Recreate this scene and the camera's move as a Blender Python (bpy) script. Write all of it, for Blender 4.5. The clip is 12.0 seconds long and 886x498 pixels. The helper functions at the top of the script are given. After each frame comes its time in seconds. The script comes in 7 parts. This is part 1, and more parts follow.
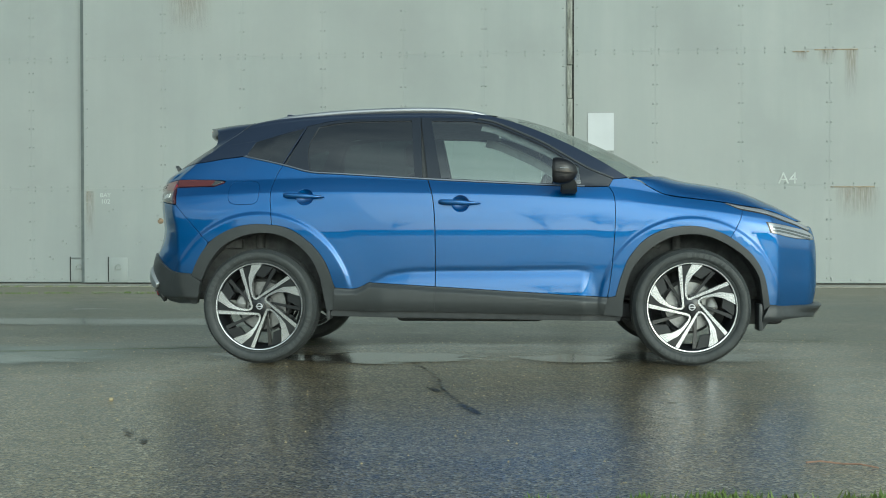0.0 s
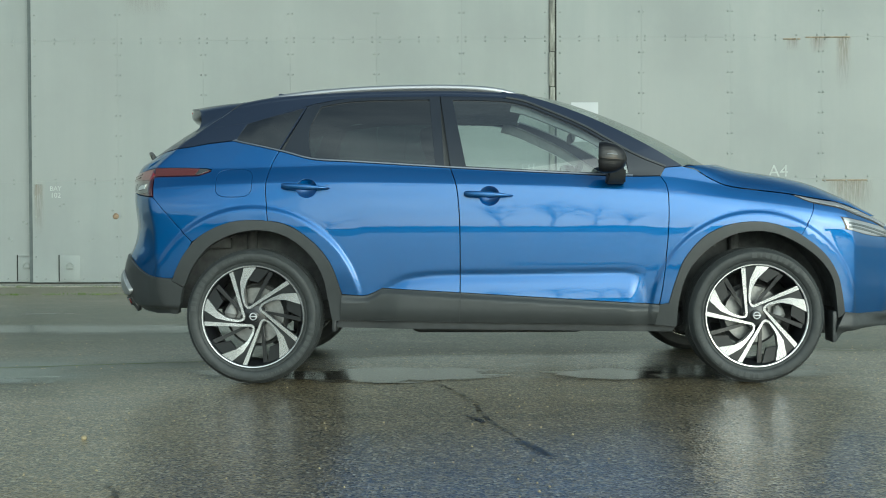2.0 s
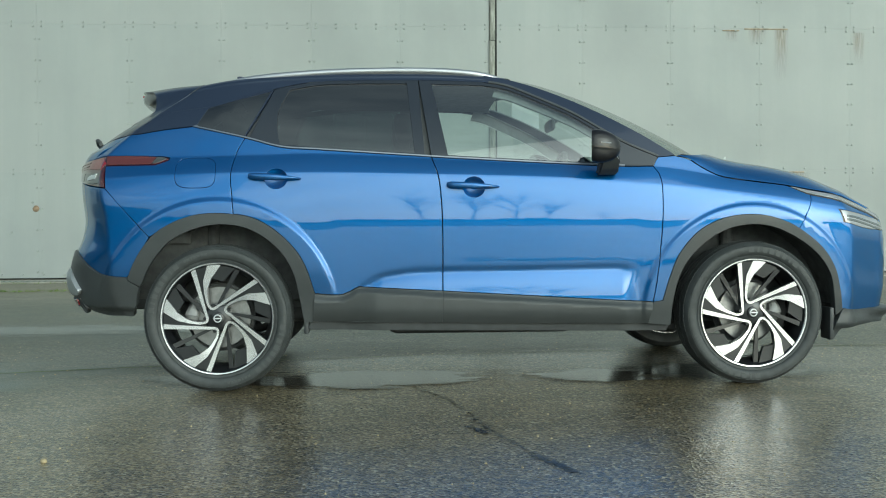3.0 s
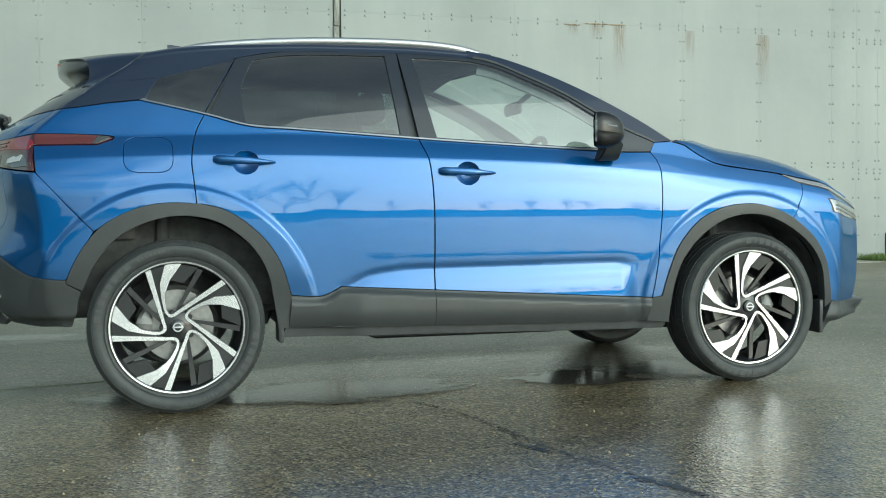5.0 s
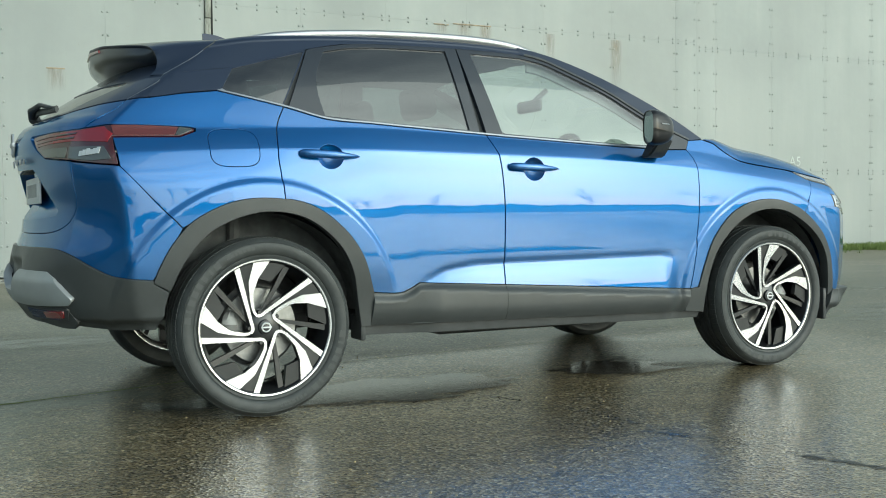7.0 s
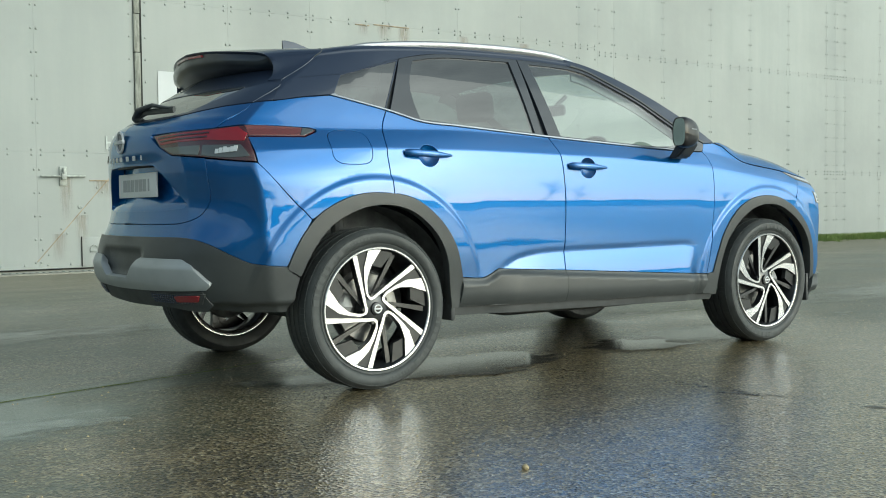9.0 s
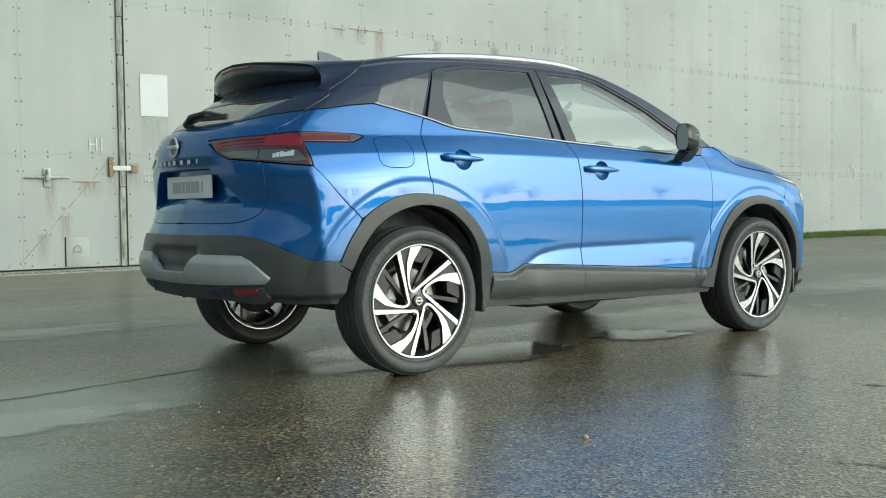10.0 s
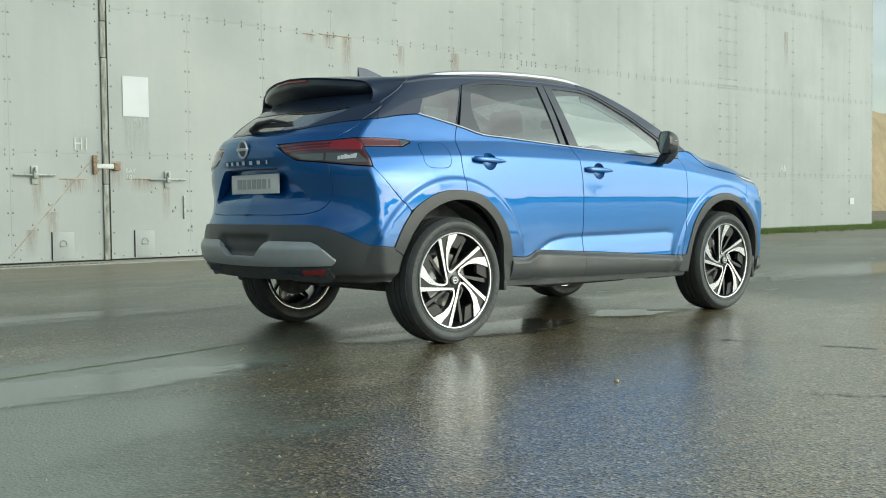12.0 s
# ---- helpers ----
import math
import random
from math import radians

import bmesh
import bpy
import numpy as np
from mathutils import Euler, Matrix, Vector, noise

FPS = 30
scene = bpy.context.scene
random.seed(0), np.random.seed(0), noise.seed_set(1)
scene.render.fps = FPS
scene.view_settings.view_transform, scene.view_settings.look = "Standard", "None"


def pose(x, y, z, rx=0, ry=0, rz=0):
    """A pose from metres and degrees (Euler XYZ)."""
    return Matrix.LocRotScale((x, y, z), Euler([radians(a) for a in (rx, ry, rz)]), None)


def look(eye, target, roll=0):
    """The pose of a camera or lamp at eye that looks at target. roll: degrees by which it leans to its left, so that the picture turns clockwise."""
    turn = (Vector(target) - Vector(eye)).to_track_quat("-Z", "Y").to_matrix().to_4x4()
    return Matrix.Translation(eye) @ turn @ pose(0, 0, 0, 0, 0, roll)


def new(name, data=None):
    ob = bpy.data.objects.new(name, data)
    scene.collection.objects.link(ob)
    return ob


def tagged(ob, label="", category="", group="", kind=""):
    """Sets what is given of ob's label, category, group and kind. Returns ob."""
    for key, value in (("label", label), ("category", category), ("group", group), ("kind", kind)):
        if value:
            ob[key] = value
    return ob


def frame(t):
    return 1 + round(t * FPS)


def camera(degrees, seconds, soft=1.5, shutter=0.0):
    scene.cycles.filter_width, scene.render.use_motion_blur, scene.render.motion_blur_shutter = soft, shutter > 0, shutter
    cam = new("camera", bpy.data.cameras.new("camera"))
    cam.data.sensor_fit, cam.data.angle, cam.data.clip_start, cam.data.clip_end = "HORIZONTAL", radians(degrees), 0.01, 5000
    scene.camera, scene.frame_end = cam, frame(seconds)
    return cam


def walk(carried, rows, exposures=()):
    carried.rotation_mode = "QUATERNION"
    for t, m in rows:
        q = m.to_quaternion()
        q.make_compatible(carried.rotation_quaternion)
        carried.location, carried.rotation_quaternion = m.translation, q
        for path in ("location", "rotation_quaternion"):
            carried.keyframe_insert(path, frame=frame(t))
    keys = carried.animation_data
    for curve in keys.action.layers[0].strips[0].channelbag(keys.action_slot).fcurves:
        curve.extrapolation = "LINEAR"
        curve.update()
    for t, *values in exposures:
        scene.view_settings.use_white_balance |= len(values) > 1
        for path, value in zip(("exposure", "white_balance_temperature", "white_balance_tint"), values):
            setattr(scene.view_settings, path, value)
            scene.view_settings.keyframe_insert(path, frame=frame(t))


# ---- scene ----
cam = camera(45.9, 12.0, soft=1.0)
PATH = [
    (0, (0.216, -7.328, 0.794), (0.092, -5.332, 0.77), -0.1),
    (0.5, (0.134, -7.121, 0.802), (0.043, -5.123, 0.788), -0.1),
    (1, (0.024, -6.881, 0.805), (-0.062, -4.883, 0.792), -0.1),
    (1.5, (-0.101, -6.659, 0.803), (-0.156, -4.659, 0.78), -0.2),
    (2, (-0.245, -6.424, 0.81), (-0.273, -4.424, 0.776), -0.2),
    (2.5, (-0.389, -6.231, 0.816), (-0.346, -4.232, 0.777), -0.2),
    (3, (-0.564, -6.03, 0.82), (-0.435, -4.035, 0.77), -0.3),
    (5, (-1.439, -5.319, 0.808), (-0.899, -3.394, 0.745), -0.5),
    (5.5, (-1.712, -5.174, 0.813), (-1.071, -3.281, 0.75), -0.6),
    (6, (-2.01, -5.047, 0.819), (-1.267, -3.191, 0.753), -0.6),
    (6.5, (-2.281, -4.957, 0.805), (-1.454, -3.137, 0.738), -0.7),
    (7, (-2.581, -4.891, 0.807), (-1.674, -3.11, 0.737), -0.7),
    (9, (-3.722, -4.829, 0.803), (-2.581, -3.189, 0.724), -0.6),
    (9.5, (-3.994, -4.863, 0.798), (-2.811, -3.252, 0.72), -0.6),
    (10, (-4.277, -4.915, 0.804), (-3.06, -3.33, 0.725), -0.7),
    (10.5, (-4.533, -4.981, 0.792), (-3.289, -3.416, 0.712), -0.6),
    (11, (-4.809, -5.08, 0.794), (-3.54, -3.536, 0.714), -0.6),
    (11.5, (-5.049, -5.185, 0.794), (-3.758, -3.66, 0.712), -0.6),
    (12, (-5.292, -5.309, 0.785), (-3.976, -3.805, 0.702), -0.6),
]
walk(cam, [(t, look(eye, target, roll)) for t, eye, target, roll in PATH],
     exposures=((0, 0.05, 6080, -6), (5, 0.22, 6200, -5), (12, 0.30, 6480, -1)))

# ---- world, sun ----
SUN_DIR = Vector((0.46, -0.80, 0.215)).normalized()   # towards the sun
world = bpy.data.worlds.new("world")
scene.world = world
world.use_nodes = True
wn, wl = world.node_tree.nodes, world.node_tree.links
wn.clear()
sky = wn.new("ShaderNodeTexSky")
sky.sky_type = "NISHITA"
sky.sun_disc = False
sky.sun_elevation = math.asin(SUN_DIR.z)
sky.sun_rotation = math.atan2(SUN_DIR.x, SUN_DIR.y)
sky.air_density, sky.dust_density, sky.ozone_density = 1.0, 1.5, 1.0
coord = wn.new("ShaderNodeTexCoord")
flatten = wn.new("ShaderNodeMapping")
flatten.inputs["Scale"].default_value = (1.0, 1.0, 3.2)
clouds = wn.new("ShaderNodeTexNoise")
clouds.inputs["Scale"].default_value = 2.3
clouds.inputs["Detail"].default_value = 4.5
clouds.inputs["Roughness"].default_value = 0.55
cover = wn.new("ShaderNodeMapRange")
cover.inputs["From Min"].default_value = 0.36
cover.inputs["From Max"].default_value = 0.66
cover.inputs["To Min"].default_value = 0.22
cover.inputs["To Max"].default_value = 1.0
toward = wn.new("ShaderNodeVectorMath")
toward.operation = "DOT_PRODUCT"
toward.inputs[1].default_value = SUN_DIR
ahead = wn.new("ShaderNodeMath")
ahead.operation = "MAXIMUM"
ahead.inputs[1].default_value = 0.0
focus = wn.new("ShaderNodeMath")
focus.operation, focus.inputs[1].default_value = "POWER", 2.2
glare = wn.new("ShaderNodeMapRange")
glare.inputs["To Min"].default_value = 0.58
glare.inputs["To Max"].default_value = 2.85
veil = wn.new("ShaderNodeMath")             # the sun's own glow through thin cloud
veil.operation, veil.inputs[1].default_value = "POWER", 55.0
veiled = wn.new("ShaderNodeMath")
veiled.operation, veiled.inputs[1].default_value = "MULTIPLY", 6.5
shining = wn.new("ShaderNodeMath")
shining.operation = "ADD"
lit = wn.new("ShaderNodeVectorMath")
lit.operation = "SCALE"
lit.inputs[0].default_value = (8.6, 9.15, 9.2)
blend = wn.new("ShaderNodeMixRGB")
sky_out = wn.new("ShaderNodeBackground")
sky_out.inputs["Strength"].default_value = 0.13
wout = wn.new("ShaderNodeOutputWorld")
wl.new(coord.outputs["Generated"], flatten.inputs["Vector"])
wl.new(flatten.outputs["Vector"], clouds.inputs["Vector"])
wl.new(clouds.outputs["Fac"], cover.inputs["Value"])
height = wn.new("ShaderNodeSeparateXYZ")
wl.new(coord.outputs["Generated"], height.inputs[0])
thin = wn.new("ShaderNodeMapRange")
thin.inputs["From Min"].default_value, thin.inputs["From Max"].default_value = 0.46, 0.82
thin.inputs["To Min"].default_value, thin.inputs["To Max"].default_value = 1.0, 0.26
wl.new(height.outputs[2], thin.inputs["Value"])
thinner = wn.new("ShaderNodeMath")
thinner.operation = "MULTIPLY"
wl.new(cover.outputs["Result"], thinner.inputs[0])
wl.new(thin.outputs["Result"], thinner.inputs[1])
open_sky = wn.new("ShaderNodeMapRange")
open_sky.inputs["From Min"].default_value, open_sky.inputs["From Max"].default_value = -0.35, 0.35
open_sky.inputs["To Min"].default_value, open_sky.inputs["To Max"].default_value = 0.55, 1.0
wl.new(toward.outputs["Value"], open_sky.inputs["Value"])
broken = wn.new("ShaderNodeMath")
broken.operation = "MULTIPLY"
wl.new(thinner.outputs[0], broken.inputs[0])
wl.new(open_sky.outputs["Result"], broken.inputs[1])
wl.new(broken.outputs[0], blend.inputs["Fac"])
wl.new(coord.outputs["Generated"], toward.inputs[0])
wl.new(toward.outputs["Value"], ahead.inputs[0])
wl.new(ahead.outputs[0], focus.inputs[0])
wl.new(focus.outputs[0], glare.inputs["Value"])
wl.new(ahead.outputs[0], veil.inputs[0])
wl.new(veil.outputs[0], veiled.inputs[0])
wl.new(glare.outputs["Result"], shining.inputs[0])
wl.new(veiled.outputs[0], shining.inputs[1])
wl.new(shining.outputs[0], lit.inputs["Scale"])
wl.new(lit.outputs["Vector"], blend.inputs["Color2"])
wl.new(sky.outputs["Color"], blend.inputs["Color1"])
wl.new(blend.outputs["Color"], sky_out.inputs["Color"])
wl.new(sky_out.outputs["Background"], wout.inputs["Surface"])

sun_data = bpy.data.lights.new("sun", "SUN")
sun_data.energy, sun_data.angle, sun_data.color = 0.8, radians(75), (1.0, 0.97, 0.92)
sun_ob = new("sun", sun_data)
sun_ob.matrix_world = look(SUN_DIR * 60, (0, 0, 0))


# ---- materials ----
def material(name, colour, rough=0.5, metal=0.0, **extra):
    m = bpy.data.materials.new(name)
    m.use_nodes = True
    b = m.node_tree.nodes["Principled BSDF"]
    b.inputs["Base Color"].default_value = (*colour, 1)
    b.inputs["Roughness"].default_value = rough
    b.inputs["Metallic"].default_value = metal
    for key, value in extra.items():
        b.inputs[key.replace("_", " ")].default_value = value
    return m


class Nodes:
    """Short-hand for wiring a material's nodes."""
    def __init__(self, mat):
        self.n, self.l = mat.node_tree.nodes, mat.node_tree.links
        self.b = self.n["Principled BSDF"]
        self.coords = self.n.new("ShaderNodeTexCoord").outputs["Object"]

    def mapped(self, scale=(1, 1, 1), turn=(0, 0, 0), shift=(0, 0, 0)):
        m = self.n.new("ShaderNodeMapping")
        m.inputs["Scale"].default_value, m.inputs["Rotation"].default_value, m.inputs["Location"].default_value = scale, turn, shift
        self.l.new(self.coords, m.inputs["Vector"])
        return m.outputs["Vector"]

    def noise(self, scale, detail=4, rough=0.55, vector=None, out="Fac", bend=0.0):
        t = self.n.new("ShaderNodeTexNoise")
        t.inputs["Scale"].default_value, t.inputs["Detail"].default_value, t.inputs["Roughness"].default_value = scale, detail, rough
        t.inputs["Distortion"].default_value = bend
        self.l.new(vector or self.coords, t.inputs["Vector"])
        return t.outputs[out]

    def voronoi(self, scale, feature="F1", out="Distance", vector=None):
        t = self.n.new("ShaderNodeTexVoronoi")
        t.feature = feature
        t.inputs["Scale"].default_value = scale
        self.l.new(vector or self.coords, t.inputs["Vector"])
        return t.outputs[out]

    def remap(self, value, a, b, c=0.0, d=1.0):
        r = self.n.new("ShaderNodeMapRange")
        for key, v in zip(("From Min", "From Max", "To Min", "To Max"), (a, b, c, d)):
            r.inputs[key].default_value = v
        self.l.new(value, r.inputs["Value"])
        return r.outputs["Result"]

    def ramp(self, value, *stops):
        r = self.n.new("ShaderNodeValToRGB")
        e = r.color_ramp.elements
        while len(e) < len(stops):
            e.new(0.5)
        for el, (p, c) in zip(e, stops):
            el.position, el.color = p, (*c, 1)
        self.l.new(value, r.inputs["Fac"])
        return r.outputs["Color"]

    def mix(self, fac, a, b, mode="MIX"):
        m = self.n.new("ShaderNodeMixRGB")
        m.blend_type = mode
        for key, v in (("Fac", fac), ("Color1", a), ("Color2", b)):
            if isinstance(v, (int, float)):
                m.inputs[key].default_value = v
            elif isinstance(v, tuple):
                m.inputs[key].default_value = (*v, 1)
            else:
                self.l.new(v, m.inputs[key])
        return m.outputs["Color"]

    def maths(self, op, a, b=0.0):
        m = self.n.new("ShaderNodeMath")
        m.operation = op
        for i, v in enumerate((a, b)):
            if isinstance(v, (int, float)):
                m.inputs[i].default_value = v
            else:
                self.l.new(v, m.inputs[i])
        return m.outputs[0]

    def set(self, key, value):
        self.l.new(value, self.b.inputs[key])

    def bump(self, height, strength=0.3, distance=0.01, under=None):
        b = self.n.new("ShaderNodeBump")
        b.inputs["Strength"].default_value, b.inputs["Distance"].default_value = strength, distance
        self.l.new(height, b.inputs["Height"])
        if under:
            self.l.new(under, b.inputs["Normal"])
        self.l.new(b.outputs["Normal"], self.b.inputs["Normal"])
        return b.outputs["Normal"]

    def random(self):
        return self.n.new("ShaderNodeObjectInfo").outputs["Random"]


def speckled(name, colour, rough, metal=0.0, amount=0.12, scale=30.0, relief=0.0, fine=120.0, **extra):
    """A plain surface with broad mottling, fine grain and uneven gloss."""
    m = material(name, colour, rough, metal, **extra)
    k = Nodes(m)
    dark = tuple(c * (1 - amount) for c in colour)
    light = tuple(min(1.0, c * (1 + amount)) for c in colour)
    k.set("Base Color", k.ramp(k.noise(scale, 5), (0.3, dark), (0.7, light)))
    k.set("Roughness", k.remap(k.noise(scale * 0.4, 3), 0.3, 0.7, max(0.02, rough - 0.06), min(1.0, rough + 0.06)))
    if relief:
        k.bump(k.noise(fine, 3), relief, 0.002)
    return m


# the hangar's painted steel: weathered pale grey-green
steel = material("painted_steel", (0.40, 0.455, 0.415), 0.55)
k = Nodes(steel)
streak = k.noise(1.0, 6, 0.6, k.mapped((3.0, 3.0, 0.25)))
blotch = k.noise(0.55, 5, 0.6)
tone = k.ramp(streak, (0.30, (0.318, 0.348, 0.333)), (0.55, (0.346, 0.373, 0.357)), (0.75, (0.369, 0.391, 0.372)))
tone = k.mix(k.remap(blotch, 0.42, 0.66), tone, (0.309, 0.331, 0.319))
tone = k.mix(k.maths("MULTIPLY", k.random(), 0.35), tone, (0.369, 0.382, 0.363))
spots = k.remap(k.noise(9.0, 6, 0.7), 0.70, 0.78)
tone = k.mix(k.maths("MULTIPLY", spots, 0.45), tone, (0.30, 0.19, 0.10))
k.set("Base Color", tone)
k.set("Roughness", k.remap(blotch, 0.3, 0.7, 0.42, 0.62))
k.bump(k.noise(1.7, 4), 0.25, 0.02, k.bump(k.noise(60, 4), 0.08, 0.003))

rust = material("rust_streak", (0.33, 0.20, 0.10), 0.8)
k = Nodes(rust)
k.set("Base Color", k.ramp(k.noise(6, 6, 0.7, k.mapped((8, 1, 1))), (0.3, (0.42, 0.33, 0.22)), (0.55, (0.36, 0.25, 0.14)), (0.75, (0.22, 0.10, 0.045))))
edge = k.n.new("ShaderNodeTexCoord").outputs["Generated"]
sep = k.n.new("ShaderNodeSeparateXYZ")
k.l.new(edge, sep.inputs[0])
cross = k.n.new("ShaderNodeMath")
cross.operation = "PINGPONG"
cross.inputs[1].default_value = 0.5
k.l.new(sep.outputs[0], cross.inputs[0])
fade = k.maths("MULTIPLY", k.remap(cross.outputs[0], 0.0, 0.30), k.remap(sep.outputs[2], 0.0, 0.9))
patch = k.maths("MULTIPLY", fade, k.remap(k.noise(5, 6, 0.65, k.mapped((9, 1, 0.8))), 0.33, 0.62))
k.set("Alpha", k.maths("MULTIPLY", patch, 0.42))

rust_solid = speckled("rusty_iron", (0.26, 0.185, 0.12), 0.85, amount=0.4, scale=25)
rusted_paint = speckled("rust_bled_paint", (0.33, 0.27, 0.19), 0.8, amount=0.35, scale=14)
# recess colour below is the shadow band's tone, darker than the wall paint
recess_shade = speckled("recess_shade", (0.15, 0.175, 0.17), 0.7, amount=0.15, scale=6)
bolt_mat = speckled("painted_bolt", (0.315, 0.34, 0.315), 0.5, amount=0.2, scale=8)
bare_steel = speckled("weathered_steel", (0.36, 0.38, 0.35), 0.5, 0.3, amount=0.25, scale=18, relief=0.2)
rubber_strip = material("weathered_seal", (0.25, 0.25, 0.22), 0.8)
k = Nodes(rubber_strip)
k.set("Base Color", k.ramp(k.noise(2.0, 7, 0.7, k.mapped((9, 9, 1.6))), (0.35, (0.13, 0.135, 0.12)), (0.5, (0.27, 0.275, 0.24)), (0.68, (0.46, 0.47, 0.42))))
k.bump(k.noise(14, 5), 0.5, 0.01)
white_paint = speckled("white_letter_paint", (0.53, 0.57, 0.54), 0.6, amount=0.12, scale=14)
sheet_mat = speckled("white_sheet", (0.60, 0.62, 0.63), 0.55, amount=0.03, scale=3)
dark_gap = material("dark_gap", (0.02, 0.022, 0.02), 0.9)
concrete = speckled("apron_concrete", (0.34, 0.325, 0.275), 0.75, amount=0.25, scale=5, relief=0.4)

# wet asphalt: grey-green under a thin damp film, brown and glossy where it is soaked
asphalt = material("wet_asphalt", (0.06, 0.055, 0.05), 0.4)
k = Nodes(asphalt)
grain = k.voronoi(95.0)
stone = k.voronoi(95.0, out="Color")
big = k.noise(0.33, 4, 0.55, k.mapped((0.55, 1.5, 1)), bend=0.6)
mid = k.noise(1.6, 5, 0.6, k.mapped((0.6, 1.3, 1)))
fine = k.noise(38, 4, 0.6)
flat_xy = k.n.new("ShaderNodeSeparateXYZ")
k.l.new(k.coords, flat_xy.inputs[0])
east, north = flat_xy.outputs[0], flat_xy.outputs[1]
wander = k.maths("MULTIPLY", k.maths("SUBTRACT", mid, 0.5), 2.6)
# the soaked stretch ends at the mossy joint, and thins out along its slanting west edge and to the east
edge_n = k.remap(k.maths("ADD", k.maths("SUBTRACT", north, k.maths("MULTIPLY", east, 0.10)), k.maths("MULTIPLY", wander, 0.25)), 0.62, 0.28)
edge_w = k.remap(k.maths("ADD", k.maths("SUBTRACT", east, k.maths("MULTIPLY", north, 0.74)), wander), -1.95, -1.05)
edge_e = k.remap(k.maths("ADD", k.maths("ADD", east, k.maths("MULTIPLY", north, 0.25)), wander), 3.4, 1.2)
soak = k.maths("MULTIPLY", k.maths("MULTIPLY", edge_n, edge_w), edge_e)
patchy = k.maths("MULTIPLY", k.remap(k.maths("ADD", k.maths("MULTIPLY", big, 0.7), k.maths("MULTIPLY", mid, 0.3)), 0.46, 0.62), 0.45)
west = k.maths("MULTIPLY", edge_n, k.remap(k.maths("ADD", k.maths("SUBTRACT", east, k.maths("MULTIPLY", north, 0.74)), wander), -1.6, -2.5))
wet = k.maths("MAXIMUM", soak, k.maths("MULTIPLY", patchy, k.maths("SUBTRACT", 1.0, west)))
sepc = k.n.new("ShaderNodeSeparateColor")
k.l.new(stone, sepc.inputs[0])
chips = k.ramp(sepc.outputs[0], (0.0, (0.014, 0.011, 0.005)), (0.38, (0.085, 0.065, 0.032)), (0.66, (0.215, 0.162, 0.078)), (0.90, (0.36, 0.285, 0.16)), (1.0, (0.55, 0.48, 0.33)))
soaked = k.mix(k.remap(fine, 0.62, 0.90), chips, (0.050, 0.038, 0.022))
mottle = k.noise(2.4, 6, 0.68, k.mapped((0.7, 1.5, 1)))
soaked = k.mix(k.remap(mottle, 0.40, 0.66, 0.0, 0.55), soaked, k.mix(0.5, chips, (0.034, 0.030, 0.020)))
soaked = k.mix(k.remap(mottle, 0.48, 0.34, 0.0, 0.45), soaked, (0.20, 0.158, 0.088))
dry = k.mix(k.remap(fine, 0.40, 0.8, 0.0, 0.7), k.mix(0.5, chips, (0.058, 0.084, 0.064)), (0.058, 0.085, 0.066))
dry = k.mix(k.remap(k.noise(0.9, 5), 0.45, 0.68, 0.0, 0.5), dry, (0.085, 0.108, 0.088))
rough_patch = k.remap(k.noise(7.0, 6, 0.7, k.mapped((0.8, 1.6, 1))), 0.48, 0.66, 0.0, 0.55)
dry = k.mix(rough_patch, dry, (0.088, 0.082, 0.050))
dry = k.mix(k.remap(k.maths("ADD", north, wander), 4.6, 7.2, 0.0, 0.85), dry, (0.200, 0.180, 0.120))
# paler western tint: the wet film's reflection of the wall, put into the colour
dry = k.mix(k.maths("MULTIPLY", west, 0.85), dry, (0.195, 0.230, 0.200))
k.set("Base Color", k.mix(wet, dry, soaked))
k.set("Roughness", k.remap(wet, 0.0, 1.0, 0.55, 0.30))
relief = k.maths("MULTIPLY", grain, k.remap(wet, 0, 1, 0.7, 1.0))
k.bump(relief, 0.9, 0.007, k.bump(fine, 0.4, 0.008))
k.b.inputs["Coat IOR"].default_value = 1.95
speck = k.noise(85.0, 3, 0.75)
streaky = k.noise(16.0, 5, 0.7, k.mapped((1.0, 1.0, 1)))
broken_film = k.maths("MULTIPLY", k.remap(speck, 0.40, 0.60, 0.58, 1.0), k.remap(streaky, 0.36, 0.60, 0.66, 1.0))
sheen = k.maths("MULTIPLY", broken_film, k.remap(k.maths("ADD", wet, k.noise(0.8, 5, 0.6)), 0.3, 1.25, 0.50, 1.0))
film = k.maths("MAXIMUM", sheen, k.maths("MULTIPLY", k.maths("MULTIPLY", west, broken_film), 0.95))
k.set("Specular IOR Level", k.remap(streaky, 0.36, 0.62, 0.2, 0.65))
film = k.maths("MULTIPLY", film, k.remap(mottle, 0.36, 0.58, 0.82, 1.0))
k.set("Coat Weight", k.maths("MULTIPLY", film, k.remap(k.maths("ADD", north, wander), 4.6, 7.6, 1.0, 0.45)))
k.set("Coat Roughness", k.maths("ADD", k.remap(mid, 0.35, 0.65, 0.07, 0.14), k.maths("MULTIPLY", k.maths("SUBTRACT", 1.0, wet), 0.14)))
film_bump = k.n.new("ShaderNodeBump")
film_bump.inputs["Strength"].default_value, film_bump.inputs["Distance"].default_value = 0.17, 0.006
k.l.new(k.maths("ADD", grain, k.maths("MULTIPLY", fine, 0.5)), film_bump.inputs["Height"])
k.l.new(film_bump.outputs["Normal"], k.b.inputs["Coat Normal"])


